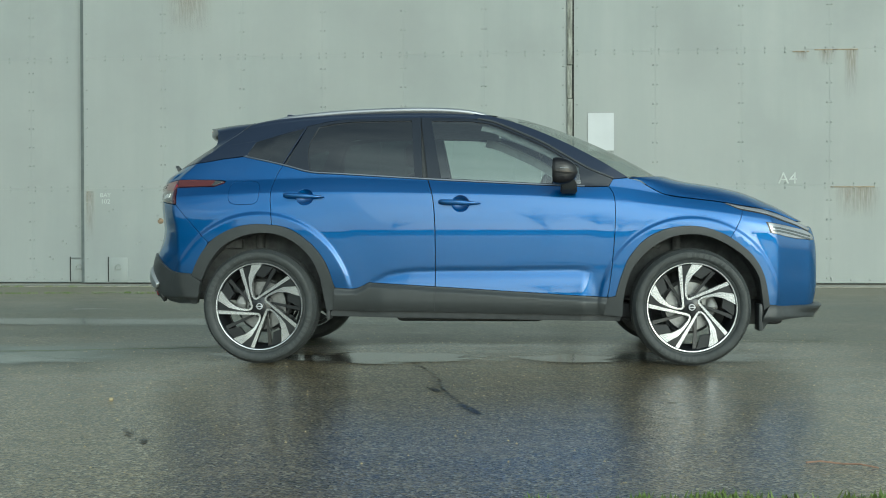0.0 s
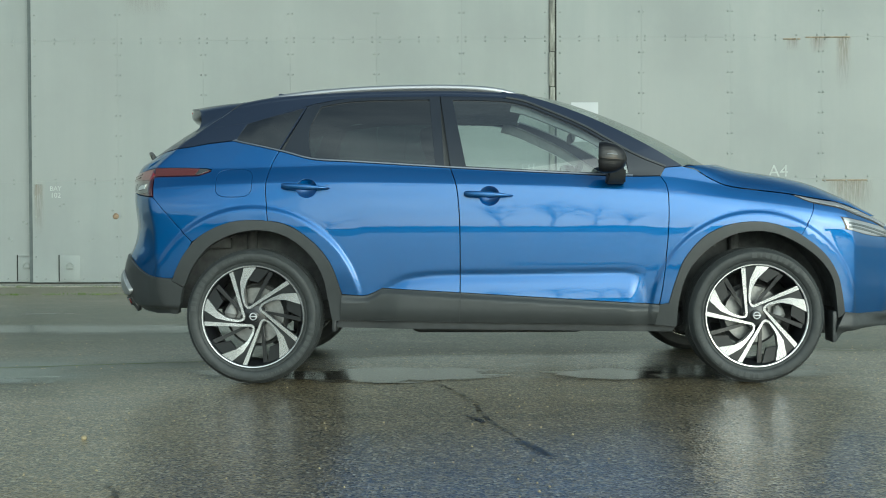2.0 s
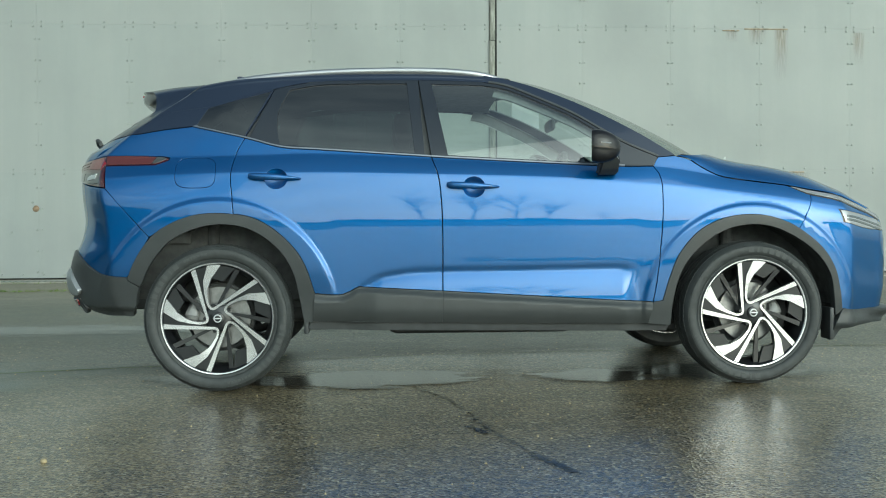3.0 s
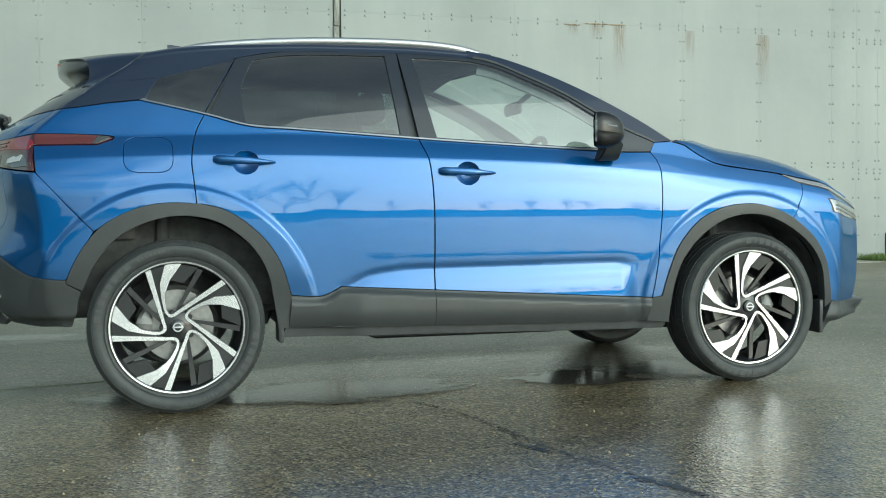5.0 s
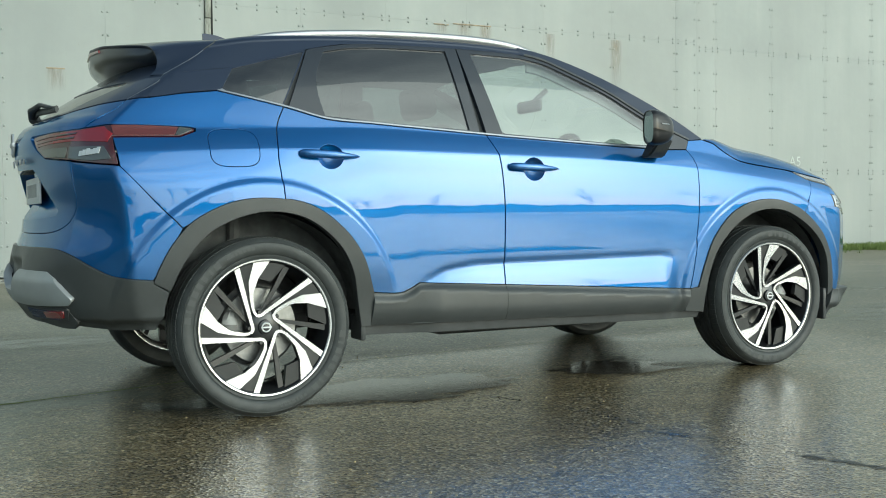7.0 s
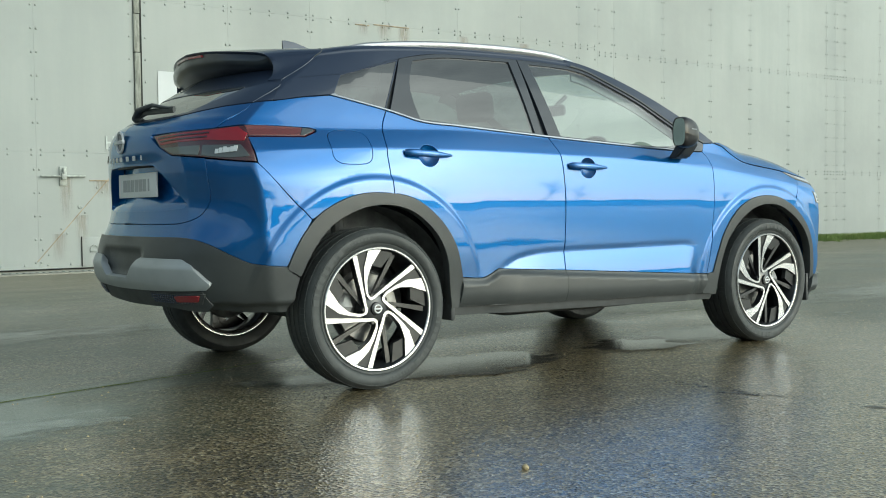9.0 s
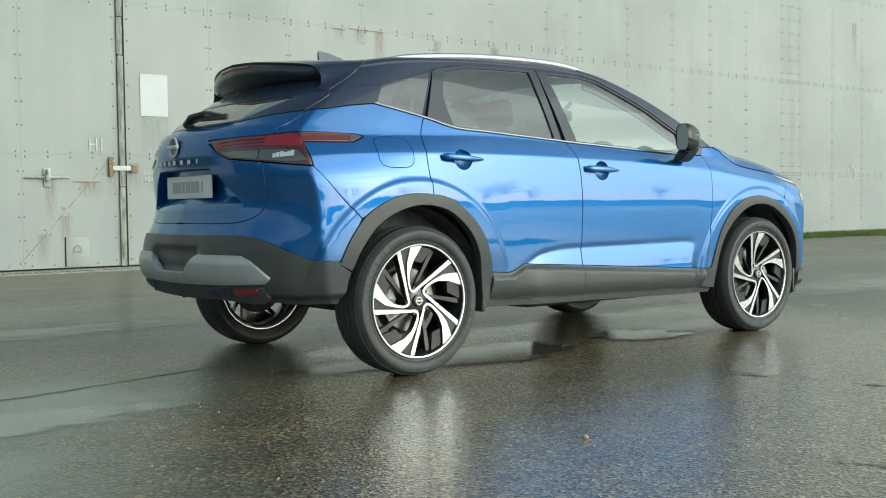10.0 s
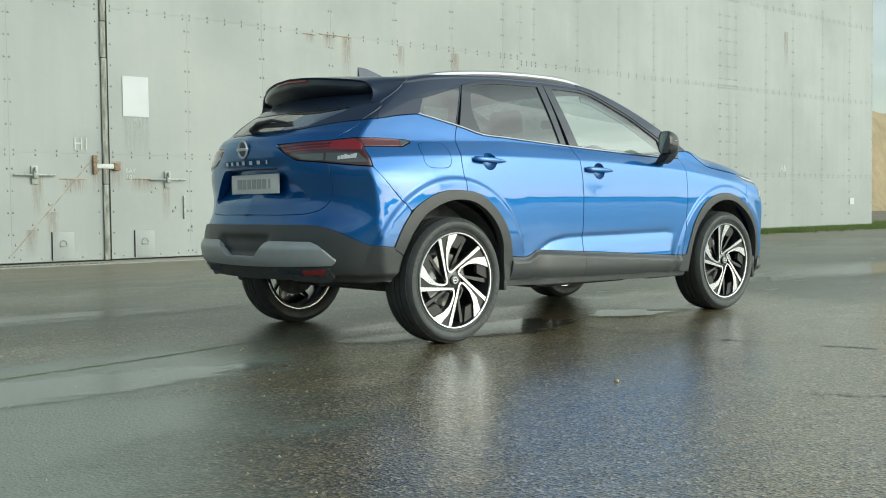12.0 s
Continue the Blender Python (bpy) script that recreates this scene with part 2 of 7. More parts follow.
def water_film(name, colour, rough, outer, inner, most, ior=1.6, ragged=1.6):
    """Rain water lying on the asphalt, thinning out towards an uneven shore."""
    m = material(name, colour, rough)
    k = Nodes(m)
    k.b.inputs["IOR"].default_value = ior
    k.bump(k.noise(26, 4, 0.6, k.mapped((0.7, 2.0, 1))), 0.06, 0.008)
    k.set("Base Color", k.ramp(k.noise(30, 5), (0.35, tuple(c * 0.75 for c in colour)), (0.7, tuple(c * 1.2 for c in colour))))
    spread = k.n.new("ShaderNodeMapping")
    spread.inputs["Location"].default_value, spread.inputs["Scale"].default_value = (-1.0, -1.0, 0.0), (2.0, 2.0, 0.0)
    k.l.new(k.n.new("ShaderNodeTexCoord").outputs["Generated"], spread.inputs["Vector"])
    reach = k.n.new("ShaderNodeVectorMath")
    reach.operation = "LENGTH"
    k.l.new(spread.outputs["Vector"], reach.inputs[0])
    shore = k.maths("ADD", reach.outputs["Value"], k.maths("MULTIPLY", k.noise(3.4, 8, 0.72, k.mapped((0.8, 2.0, 1))), ragged))
    k.set("Alpha", k.remap(shore, outer, inner, 0.0, most))
    return m


water = water_film("puddle_water", (0.085, 0.080, 0.068), 0.07, 1.86, 1.68, 0.9, 1.7, 2.0)
# the next two carry the bright wall's reflection as a pale base colour
sheen_water = water_film("sheen_water", (0.26, 0.31, 0.28), 0.15, 1.80, 1.50, 0.8, 1.9)
thin_water = water_film("thin_water", (0.15, 0.165, 0.145), 0.14, 1.80, 1.25, 0.8)
moss = speckled("moss", (0.13, 0.17, 0.04), 0.95, amount=0.5, scale=40, relief=0.8, fine=90)
tar = speckled("wet_tar", (0.020, 0.019, 0.018), 0.3, amount=0.4, scale=20, relief=0.5)
grass_mat = material("winter_grass", (0.10, 0.14, 0.04), 0.8)
k = Nodes(grass_mat)
k.set("Base Color", k.ramp(k.noise(1.3, 5), (0.3, (0.10, 0.165, 0.04)), (0.55, (0.17, 0.24, 0.06)), (0.75, (0.26, 0.26, 0.11))))
wash = material("pale_wash", (0.46, 0.50, 0.47), 0.55)
k = Nodes(wash)
sepw = k.n.new("ShaderNodeSeparateXYZ")
k.l.new(k.n.new("ShaderNodeTexCoord").outputs["Generated"], sepw.inputs[0])
k.set("Alpha", k.maths("MULTIPLY", k.remap(sepw.outputs[2], 0.0, 1.0, 0.0, 0.55), k.remap(k.noise(4, 5, 0.6, k.mapped((6, 1, 0.6))), 0.35, 0.65)))
pebble_mat = speckled("tan_stone", (0.42, 0.34, 0.2), 0.7, amount=0.3, scale=80, relief=0.3)
earth = material("dry_bank", (0.34, 0.26, 0.15), 0.9)
k = Nodes(earth)
k.set("Base Color", k.ramp(k.noise(0.7, 6, 0.65), (0.3, (0.27, 0.21, 0.13)), (0.6, (0.38, 0.30, 0.18)), (0.8, (0.42, 0.36, 0.23))))
bark = speckled("bark", (0.26, 0.245, 0.22), 0.9, amount=0.3, scale=10)

# the car
paint = material("blue_metallic_paint", (0.03, 0.20, 0.56), 0.40, 0.85)
k = Nodes(paint)
flake = k.voronoi(900.0, out="Color")
sepf = k.n.new("ShaderNodeSeparateColor")
k.l.new(flake, sepf.inputs[0])
k.set("Base Color", k.mix(k.remap(sepf.outputs[0], 0.0, 1.0, 0.16, 0.34), (0.006, 0.060, 0.285), (0.012, 0.262, 0.535)))
k.b.inputs["Specular Tint"].default_value = (0.35, 0.85, 1.0, 1)
k.set("Roughness", k.remap(sepf.outputs[1], 0, 1, 0.42, 0.50))
k.b.inputs["Coat Weight"].default_value, k.b.inputs["Coat Roughness"].default_value, k.b.inputs["Coat IOR"].default_value = 1.0, 0.03, 1.62
frame_black = material("black_window_frame", (0.012, 0.017, 0.027), 0.38, 0.0, Specular_IOR_Level=0.3, Coat_Weight=0.8, Coat_Roughness=0.05, Coat_IOR=1.5)
black_band = material("black_glass_band", (0.010, 0.010, 0.012), 0.3, 0.0, Specular_IOR_Level=0.1, Coat_Weight=0.7, Coat_Roughness=0.02, Coat_IOR=1.4)
gloss_black = material("gloss_black_paint", (0.021, 0.032, 0.060), 0.38, 0.15, Specular_IOR_Level=0.15, Coat_Weight=0.8, Coat_Roughness=0.025, Coat_IOR=1.4)
cladding_mat = speckled("grained_grey_plastic", (0.050, 0.055, 0.056), 0.38, amount=0.08, Specular_IOR_Level=0.45, scale=12, relief=0.15, fine=700)
trim_mat = speckled("dark_plastic", (0.054, 0.058, 0.060), 0.5, amount=0.15, scale=20, relief=0.1, fine=400)
silver_plastic = speckled("silver_plastic", (0.40, 0.42, 0.43), 0.36, 0.35, amount=0.05, scale=10)
chrome = material("satin_chrome", (0.27, 0.285, 0.31), 0.33, 1.0)
bright_trim = material("bright_silver_trim", (0.62, 0.63, 0.65), 0.35, 0.35)
satin_silver = material("satin_aluminium", (0.42, 0.43, 0.45), 0.34, 0.85)
machined = material("machined_alloy", (0.56, 0.565, 0.575), 0.22, 0.95)
k = Nodes(machined)
k.bump(k.voronoi(260), 0.04, 0.001)
dark_alloy = material("dark_satin_alloy", (0.020, 0.022, 0.024), 0.30, 0.3)
wheel_black = material("gloss_black_alloy", (0.014, 0.015, 0.017), 0.30, 0.0, Specular_IOR_Level=0.35, Coat_Weight=0.5, Coat_Roughness=0.06)
tyre_mat = speckled("damp_tyre_rubber", (0.047, 0.052, 0.052), 0.55, amount=0.2, scale=25, relief=0.15, fine=300)
tyre_text = material("raised_tyre_marking", (0.066, 0.071, 0.070), 0.6)
iron = speckled("brake_disc_steel", (0.27, 0.27, 0.265), 0.35, 0.8, amount=0.15, scale=40)
caliper_mat = speckled("cast_caliper", (0.34, 0.34, 0.33), 0.5, 0.3, amount=0.15, scale=30)
liner_mat = speckled("wheel_arch_felt", (0.11, 0.114, 0.114), 0.9, amount=0.3, scale=20, relief=0.3)
lining_mat = speckled("grey_headlining", (0.30, 0.31, 0.31), 0.9)
seat_mat = speckled("dark_leather", (0.045, 0.046, 0.048), 0.5, amount=0.15, scale=30, relief=0.2)
plate_mat = speckled("white_plate", (0.78, 0.79, 0.78), 0.4, amount=0.03, scale=10)
plate_ink = material("grey_plate_ink", (0.42, 0.43, 0.43), 0.5)
red_lens = material("red_lens", (0.24, 0.006, 0.012), 0.12, 0.0, Coat_Weight=1.0, Coat_Roughness=0.02)
dark_red_lens = material("smoked_red_lens", (0.055, 0.008, 0.011), 0.12, 0.0, Coat_Weight=1.0, Coat_Roughness=0.02)
clear_lens = material("clear_lamp_lens", (0.34, 0.35, 0.36), 0.15, 0.4, Coat_Weight=1.0, Coat_Roughness=0.02)
smoke_lens = material("smoked_lamp_lens", (0.10, 0.11, 0.10), 0.15, 0.2, Coat_Weight=1.0, Coat_Roughness=0.02)
lamp_cell = material("lamp_cell_lens", (0.09, 0.10, 0.10), 0.2, 0.3, Coat_Weight=1.0, Coat_Roughness=0.02)
spear_lens = material("greyed_red_lens", (0.125, 0.028, 0.026), 0.22, 0.1, Coat_Weight=1.0, Coat_Roughness=0.06)
bright_cell = material("bright_lamp_cell", (0.70, 0.72, 0.72), 0.25, 0.3)
mirror_glass = material("mirror_glass", (0.42, 0.45, 0.47), 0.02, 1.0)


def pane(name, tint, least):
    """Thin glass: a clear sheet that mirrors more the more it is seen at a slant."""
    m = bpy.data.materials.new(name)
    m.use_nodes = True
    n, l = m.node_tree.nodes, m.node_tree.links
    n.clear()
    see = n.new("ShaderNodeBsdfTransparent")
    see.inputs["Color"].default_value = (*tint, 1)
    shine = n.new("ShaderNodeBsdfGlossy")
    shine.inputs["Roughness"].default_value = 0.015
    facing = n.new("ShaderNodeLayerWeight")
    facing.inputs["Blend"].default_value = 0.5
    power = n.new("ShaderNodeMath")
    power.operation, power.inputs[1].default_value = "POWER", 5.5
    span = n.new("ShaderNodeMapRange")
    span.inputs["To Min"].default_value = least
    mixer = n.new("ShaderNodeMixShader")
    out = n.new("ShaderNodeOutputMaterial")
    l.new(facing.outputs["Facing"], power.inputs[0])
    l.new(power.outputs[0], span.inputs["Value"])
    l.new(span.outputs["Result"], mixer.inputs[0])
    l.new(see.outputs[0], mixer.inputs[1])
    l.new(shine.outputs[0], mixer.inputs[2])
    l.new(mixer.outputs[0], out.inputs["Surface"])
    return m


clear_glass = pane("green_tinted_glass", (0.78, 0.86, 0.83), 0.19)
privacy_glass = pane("privacy_glass", (0.12, 0.165, 0.16), 0.155)
rear_glass = pane("rear_privacy_glass", (0.30, 0.35, 0.32), 0.50)


# ---- mesh tools ----
from mathutils.geometry import delaunay_2d_cdt


def link_mesh(name, verts, faces, mat, parent=None, label="", smooth_faces=True, normals=None):
    me = bpy.data.meshes.new(name)
    me.from_pydata([tuple(v) for v in verts], [], faces)
    me.materials.append(mat)
    if smooth_faces:
        me.polygons.foreach_set("use_smooth", [True] * len(me.polygons))
    me.update()
    if normals:
        me.normals_split_custom_set_from_vertices([tuple(n) for n in normals])
    ob = new(name, me)
    if parent:
        ob.parent = parent
    if label:
        ob["label"] = label
    return ob


def part(name, bm, mat, parent=None, label="", smooth_angle=35):
    """Links a bmesh as one mesh object under a thing or a part."""
    me = bpy.data.meshes.new(name)
    bmesh.ops.recalc_face_normals(bm, faces=bm.faces)
    bm.to_mesh(me)
    bm.free()
    me.materials.append(mat)
    me.polygons.foreach_set("use_smooth", [smooth_angle > 0] * len(me.polygons))
    if smooth_angle > 0:
        me.set_sharp_from_angle(angle=radians(smooth_angle))
    ob = new(name, me)
    if parent:
        ob.parent = parent
    if label:
        ob["label"] = label
    return ob


def box(bm, lo, hi, bevel=0.0, turn=None, segments=2):
    """A bevelled block between two corners, added to bm."""
    lo, hi = Vector(lo), Vector(hi)
    made = bmesh.ops.create_cube(bm, size=1.0)["verts"]
    m = Matrix.Translation((lo + hi) / 2) @ Matrix.Diagonal((*(hi - lo), 1))
    bmesh.ops.transform(bm, matrix=turn @ m if turn else m, verts=made)
    if bevel:
        edges = list({e for v in made for e in v.link_edges})
        bmesh.ops.bevel(bm, geom=edges, offset=bevel, segments=segments, affect="EDGES", profile=0.5)
    return bm


def lathe(profile, axis="Y", steps=96, closed=False):
    """A bmesh turned round an axis from (radius, along) points."""
    bm = bmesh.new()
    rings = []
    for i in range(steps):
        a = 2 * math.pi * i / steps
        ring = []
        for r, h in profile:
            c, s = r * math.cos(a), r * math.sin(a)
            ring.append(bm.verts.new({"Y": (c, h, s), "Z": (c, s, h), "X": (h, c, s)}[axis]))
        rings.append(ring)
    n = len(profile)
    for i in range(steps):
        a, b = rings[i], rings[(i + 1) % steps]
        for j in range(n if closed else n - 1):
            q = (a[j], b[j], b[(j + 1) % n], a[(j + 1) % n])
            bm.faces.new(q)
    return bm


def sweep(path, shape, up=(0, 0, 1), scale=None, caps=True, bm=None):
    """A closed 2D shape (across, upward) carried along a path of points."""
    bm = bm or bmesh.new()
    rings = []
    path = [Vector(p) for p in path]
    for i, p in enumerate(path):
        d = (path[min(i + 1, len(path) - 1)] - path[max(i - 1, 0)]).normalized()
        side = d.cross(Vector(up)).normalized()
        top = side.cross(d)
        k = scale[i] if scale else 1.0
        kx, ky = k if isinstance(k, tuple) else (k, k)
        rings.append([bm.verts.new(p + side * a * kx + top * b * ky) for a, b in shape])
    m = len(shape)
    for a, b in zip(rings, rings[1:]):
        for j in range(m):
            bm.faces.new((a[j], a[(j + 1) % m], b[(j + 1) % m], b[j]))
    if caps:
        bm.faces.new(rings[0][::-1])
        bm.faces.new(rings[-1])
    return bm


def round_shape(a, b, n=10, power=2.0):
    """A super-ellipse outline with half-axes a and b."""
    out = []
    for i in range(n):
        t = 2 * math.pi * i / n
        c, s = math.cos(t), math.sin(t)
        out.append((a * math.copysign(abs(c) ** (2 / power), c), b * math.copysign(abs(s) ** (2 / power), s)))
    return out


def curve(pts, step=0.02):
    """A dense smooth line (Catmull-Rom by chord length) through 2D points."""
    out = []
    n = len(pts)
    for i in range(n - 1):
        p0, p1, p2, p3 = (Vector(pts[max(0, i - 1)]), Vector(pts[i]), Vector(pts[i + 1]), Vector(pts[min(n - 1, i + 2)]))
        steps = max(1, int((p2 - p1).length / step))
        for s in range(steps):
            t = s / steps
            d1, d2 = (p2 - p0) * 0.5, (p3 - p1) * 0.5
            h = (p2 - p1).length
            d1 = d1.normalized() * h if d1.length else d1
            d2 = d2.normalized() * h if d2.length else d2
            v = p1 * (2 * t ** 3 - 3 * t * t + 1) + d1 * (t ** 3 - 2 * t * t + t) + p2 * (3 * t * t - 2 * t ** 3) + d2 * (t ** 3 - t * t)
            out.append((v.x, v.y))
    out.append(tuple(pts[-1]))
    return out


def extrude_outline(pts, depth, to3d, bm=None):
    """A flat outline, hollow corners too, given thickness: to3d(a, b, d) places it."""
    bm = bm or bmesh.new()
    n = len(pts)
    flat = [Vector(p) for p in pts]
    _, _, tris, orig, _, _ = delaunay_2d_cdt(flat, [(i, (i + 1) % n) for i in range(n)], [], 1, 1e-6)
    top = [bm.verts.new(to3d(a, b, 0.0)) for a, b in pts]
    low = [bm.verts.new(to3d(a, b, depth)) for a, b in pts]
    for f in tris:
        ids = [orig[i][0] for i in f]
        bm.faces.new([top[i] for i in ids])
        bm.faces.new([low[i] for i in reversed(ids)])
    for i in range(n):
        bm.faces.new((top[i], low[i], low[(i + 1) % n], top[(i + 1) % n]))
    return bm


def text_mesh(words, size):
    """Flat letters of the built-in font as a bmesh, lying in x and y, centred."""
    cu = bpy.data.curves.new("letters", "FONT")
    cu.body, cu.size, cu.align_x, cu.align_y, cu.extrude = words, size, "CENTER", "CENTER", 0.0015
    tmp = bpy.data.objects.new("letters", cu)
    scene.collection.objects.link(tmp)
    bpy.context.view_layer.update()
    me = tmp.to_mesh()
    bm = bmesh.new()
    bm.from_mesh(me)
    tmp.to_mesh_clear()
    bpy.data.objects.remove(tmp)
    return bm


# ---- the car: its skin ----
def pchip(*pts):
    """A smooth curve through (x, y) points that never overshoots them."""
    xs = [p[0] for p in pts]
    ys = [p[1] for p in pts]
    n = len(xs)
    d = [(ys[i + 1] - ys[i]) / (xs[i + 1] - xs[i]) for i in range(n - 1)]
    m = [d[0]] + [0.0] * (n - 2) + [d[-1]]
    for i in range(1, n - 1):
        if d[i - 1] * d[i] > 0:
            a, b = xs[i] - xs[i - 1], xs[i + 1] - xs[i]
            m[i] = (3 * (a + b)) / ((2 * b + a) / d[i - 1] + (b + 2 * a) / d[i])

    def f(x):
        if x <= xs[0]:
            return ys[0] + m[0] * (x - xs[0])
        if x >= xs[-1]:
            return ys[-1] + m[-1] * (x - xs[-1])
        i = 0
        while x > xs[i + 1]:
            i += 1
        h = xs[i + 1] - xs[i]
        t = (x - xs[i]) / h
        return (ys[i] * (1 + 2 * t) * (1 - t) ** 2 + m[i] * h * t * (1 - t) ** 2
                + ys[i + 1] * t * t * (3 - 2 * t) + m[i + 1] * h * t * t * (t - 1))
    return f


def smooth(a, b, x):
    t = min(1.0, max(0.0, (x - a) / (b - a)))
    return t * t * (3 - 2 * t)


WHEEL_X, WHEEL_Z = 1.3325, 0.36
WAIST_Z = 0.825                              # the flank's widest height


def side_low(z, zs):
    """Half width of the lower flank: fullest at the waist, drawn in towards the sill and the shoulder."""
    if z < WAIST_Z:
        return 0.893 - 0.110 * (WAIST_Z - z) ** 1.5
    return 0.893 - 0.013 * ((z - WAIST_Z) / (zs - WAIST_Z)) ** 2

shoulder_z = pchip((-2.1, 1.03), (-1.6, 1.06), (-1.2, 1.07), (-0.9, 1.07), (-0.25, 1.06), (0.3, 1.045), (0.85, 1.01), (1.4, 0.95), (2.0, 0.86))
belt_z = pchip((-2.1, 1.13), (-1.5, 1.15), (-1.1, 1.16), (-0.9, 1.165), (-0.25, 1.140), (0.3, 1.112), (0.85, 1.098), (1.2, 1.045), (1.6, 0.99), (2.0, 0.92))
crease_z = pchip((-0.70, 0.495), (-0.647, 0.507), (-0.513, 0.553), (-0.337, 0.574), (0.219, 0.581), (0.80, 0.588))
taper_x = pchip((-2.1, 0.075), (-1.6, 0.046), (-1.2, 0.012), (-0.8, 0.0), (0.9, 0.0), (1.4, 0.02), (2.1, 0.07))


def half_width(x, z):
    """Half the body's width at the station x and height z."""
    zs = shoulder_z(x)
    if z <= zs:
        y = side_low(z, zs)
    else:
        zb = belt_z(x)
        f = smooth(0.7, 1.2, x)
        yb = (0.818 - 0.36 * (zb - 1.15)) * (1 - f) + (0.880 - 0.62 * (zb - zs)) * f
        if z < zb:
            t = (z - zs) / (zb - zs)
            y = 0.880 + (yb - 0.880) * (0.85 * t + 0.15 * t * t)
        else:
            y = yb - 0.36 * (z - zb) - 0.22 * (z - zb) ** 2
    zc = crease_z(x)
    if z < zc:
        y += (0.30 * (zc - z) - 0.6 * (zc - z) ** 2 - 0.006) * smooth(-0.72, -0.55, x) * (1 - smooth(0.66, 0.76, x))
    elif z < zc + 0.06:
        y -= 0.006 * math.exp(-((z - zc) / 0.020) ** 2) * smooth(-0.70, -0.50, x) * (1 - smooth(0.62, 0.76, x))
    for w in (-WHEEL_X, WHEEL_X):
        r = math.hypot(x - w + (0.010 if w > 0 else 0), z - WHEEL_Z)
        if w < 0:
            y += 0.013 * min(1.0, max(0.0, (0.592 - r) / 0.022)) * smooth(0.40, 0.62, z) + 0.002 * (1 - smooth(0.56, 0.75, r))
        else:
            y += 0.011 * min(1.0, max(0.0, (0.556 - r) / 0.019)) * smooth(0.22, 0.45, z) + 0.002 * (1 - smooth(0.56, 0.75, r))
    return y * (1 - taper_x(x) * smooth(0.9, 1.2, z))


rear_x = pchip((0.30, -2.05), (0.40, -2.13), (0.48, -2.175), (0.56, -2.185), (0.66, -2.17), (0.76, -2.145), (0.84, -2.14), (1.0, -2.155), (1.10, -2.16),
               (1.16, -2.145), (1.20, -2.105), (1.235, -2.06), (1.30, -1.97), (1.40, -1.81), (1.50, -1.65), (1.6, -1.50))
rear_start = pchip((0.3, -1.30), (0.58, -1.315), (0.70, -1.39), (0.85, -1.45), (1.0, -1.497), (1.1, -1.5), (1.25, -1.42), (1.5, -1.20), (1.6, -1.1))
front_x = pchip((0.20, 2.12), (0.36, 2.20), (0.50, 2.22), (0.70, 2.215), (0.82, 2.19), (0.90, 2.14), (0.97, 2.05), (1.02, 1.94), (1.1, 1.80))
FRONT_START = 1.45
REAR_PLAN = ((0, 1), (0.2, 0.995), (0.4, 0.985), (0.55, 0.972), (0.595, 0.966), (0.612, 0.957), (0.632, 0.937), (0.68, 0.887), (0.74, 0.820), (0.81, 0.715), (0.88, 0.575), (0.93, 0.42), (0.975, 0.22), (1.0, 0.0))
FRONT_PLAN = ((0, 1), (0.2, 0.998), (0.4, 0.988), (0.50, 0.980), (0.522, 0.976), (0.536, 0.969), (0.56, 0.954), (0.66, 0.884), (0.77, 0.805), (0.86, 0.740), (0.925, 0.655), (0.96, 0.53), (0.985, 0.30), (1.0, 0.0))


def plan_table(pts, length, width):
    """Arc length, share of the length and share of the width along a rounded end seen from above."""
    out, total = [(0.0, 0.0, 1.0)], 0.0
    f = pchip(*[(i, p[0]) for i, p in enumerate(pts)])
    g = pchip(*[(i, p[1]) for i, p in enumerate(pts)])
    steps = 12 * (len(pts) - 1)
    for i in range(1, steps + 1):
        t = i / 12
        a, b = f(t), g(t)
        total += math.hypot((a - out[-1][1]) * length, (b - out[-1][2]) * width)
        out.append((total, a, b))
    return out


REAR_TABLE = plan_table(REAR_PLAN, 0.62, 0.88)
FRONT_TABLE = plan_table(FRONT_PLAN, 0.77, 0.88)


def lookup(table, key, value, want):
    """Linear look-up in a plan table, with column key running one way."""
    lo, hi = 0, len(table) - 1
    rising = table[-1][key] > table[0][key]
    while hi - lo > 1:
        mid = (lo + hi) // 2
        if (table[mid][key] <= value) == rising:
            lo = mid
        else:
            hi = mid
    a, b = table[lo], table[hi]
    t = (value - a[key]) / (b[key] - a[key]) if b[key] != a[key] else 0.0
    return a[want] + t * (b[want] - a[want])


def skin(u, z):
    """The body's outer skin on the driver's side: u is x along the flank, and runs on round both ends."""
    x0 = rear_start(z)
    if u < x0:
        a = x0 - u
        if a > REAR_TABLE[-1][0]:
            x, y = skin_end(2 * (x0 - REAR_TABLE[-1][0]) - u, z)
            return x, -y, z
        x, y = skin_end(u, z)
        return x, y, z
    if u > FRONT_START:
        a = u - FRONT_START
        flip = a > FRONT_TABLE[-1][0]
        if flip:
            a = 2 * FRONT_TABLE[-1][0] - a
        xi, eta = lookup(FRONT_TABLE, 0, a, 1), lookup(FRONT_TABLE, 0, a, 2)
        x = FRONT_START + xi * (front_x(z) - FRONT_START)
        y = -eta * half_width(min(x, 1.9), z)
        return x, -y if flip else y, z
    return u, -half_width(u, z), z


def corner_fill(z):
    """How square the tail's corners are in plan: fuller low down, at the bumper."""
    return 1 - 0.38 * (1 - smooth(0.60, 0.86, z))


def skin_end(u, z):
    x0 = rear_start(z)
    a = x0 - u
    xi, eta = lookup(REAR_TABLE, 0, a, 1), lookup(REAR_TABLE, 0, a, 2)
    x = x0 + xi * (rear_x(z) - x0)
    return x, -max(0.0, eta) ** corner_fill(z) * half_width(max(x, -2.0), z)


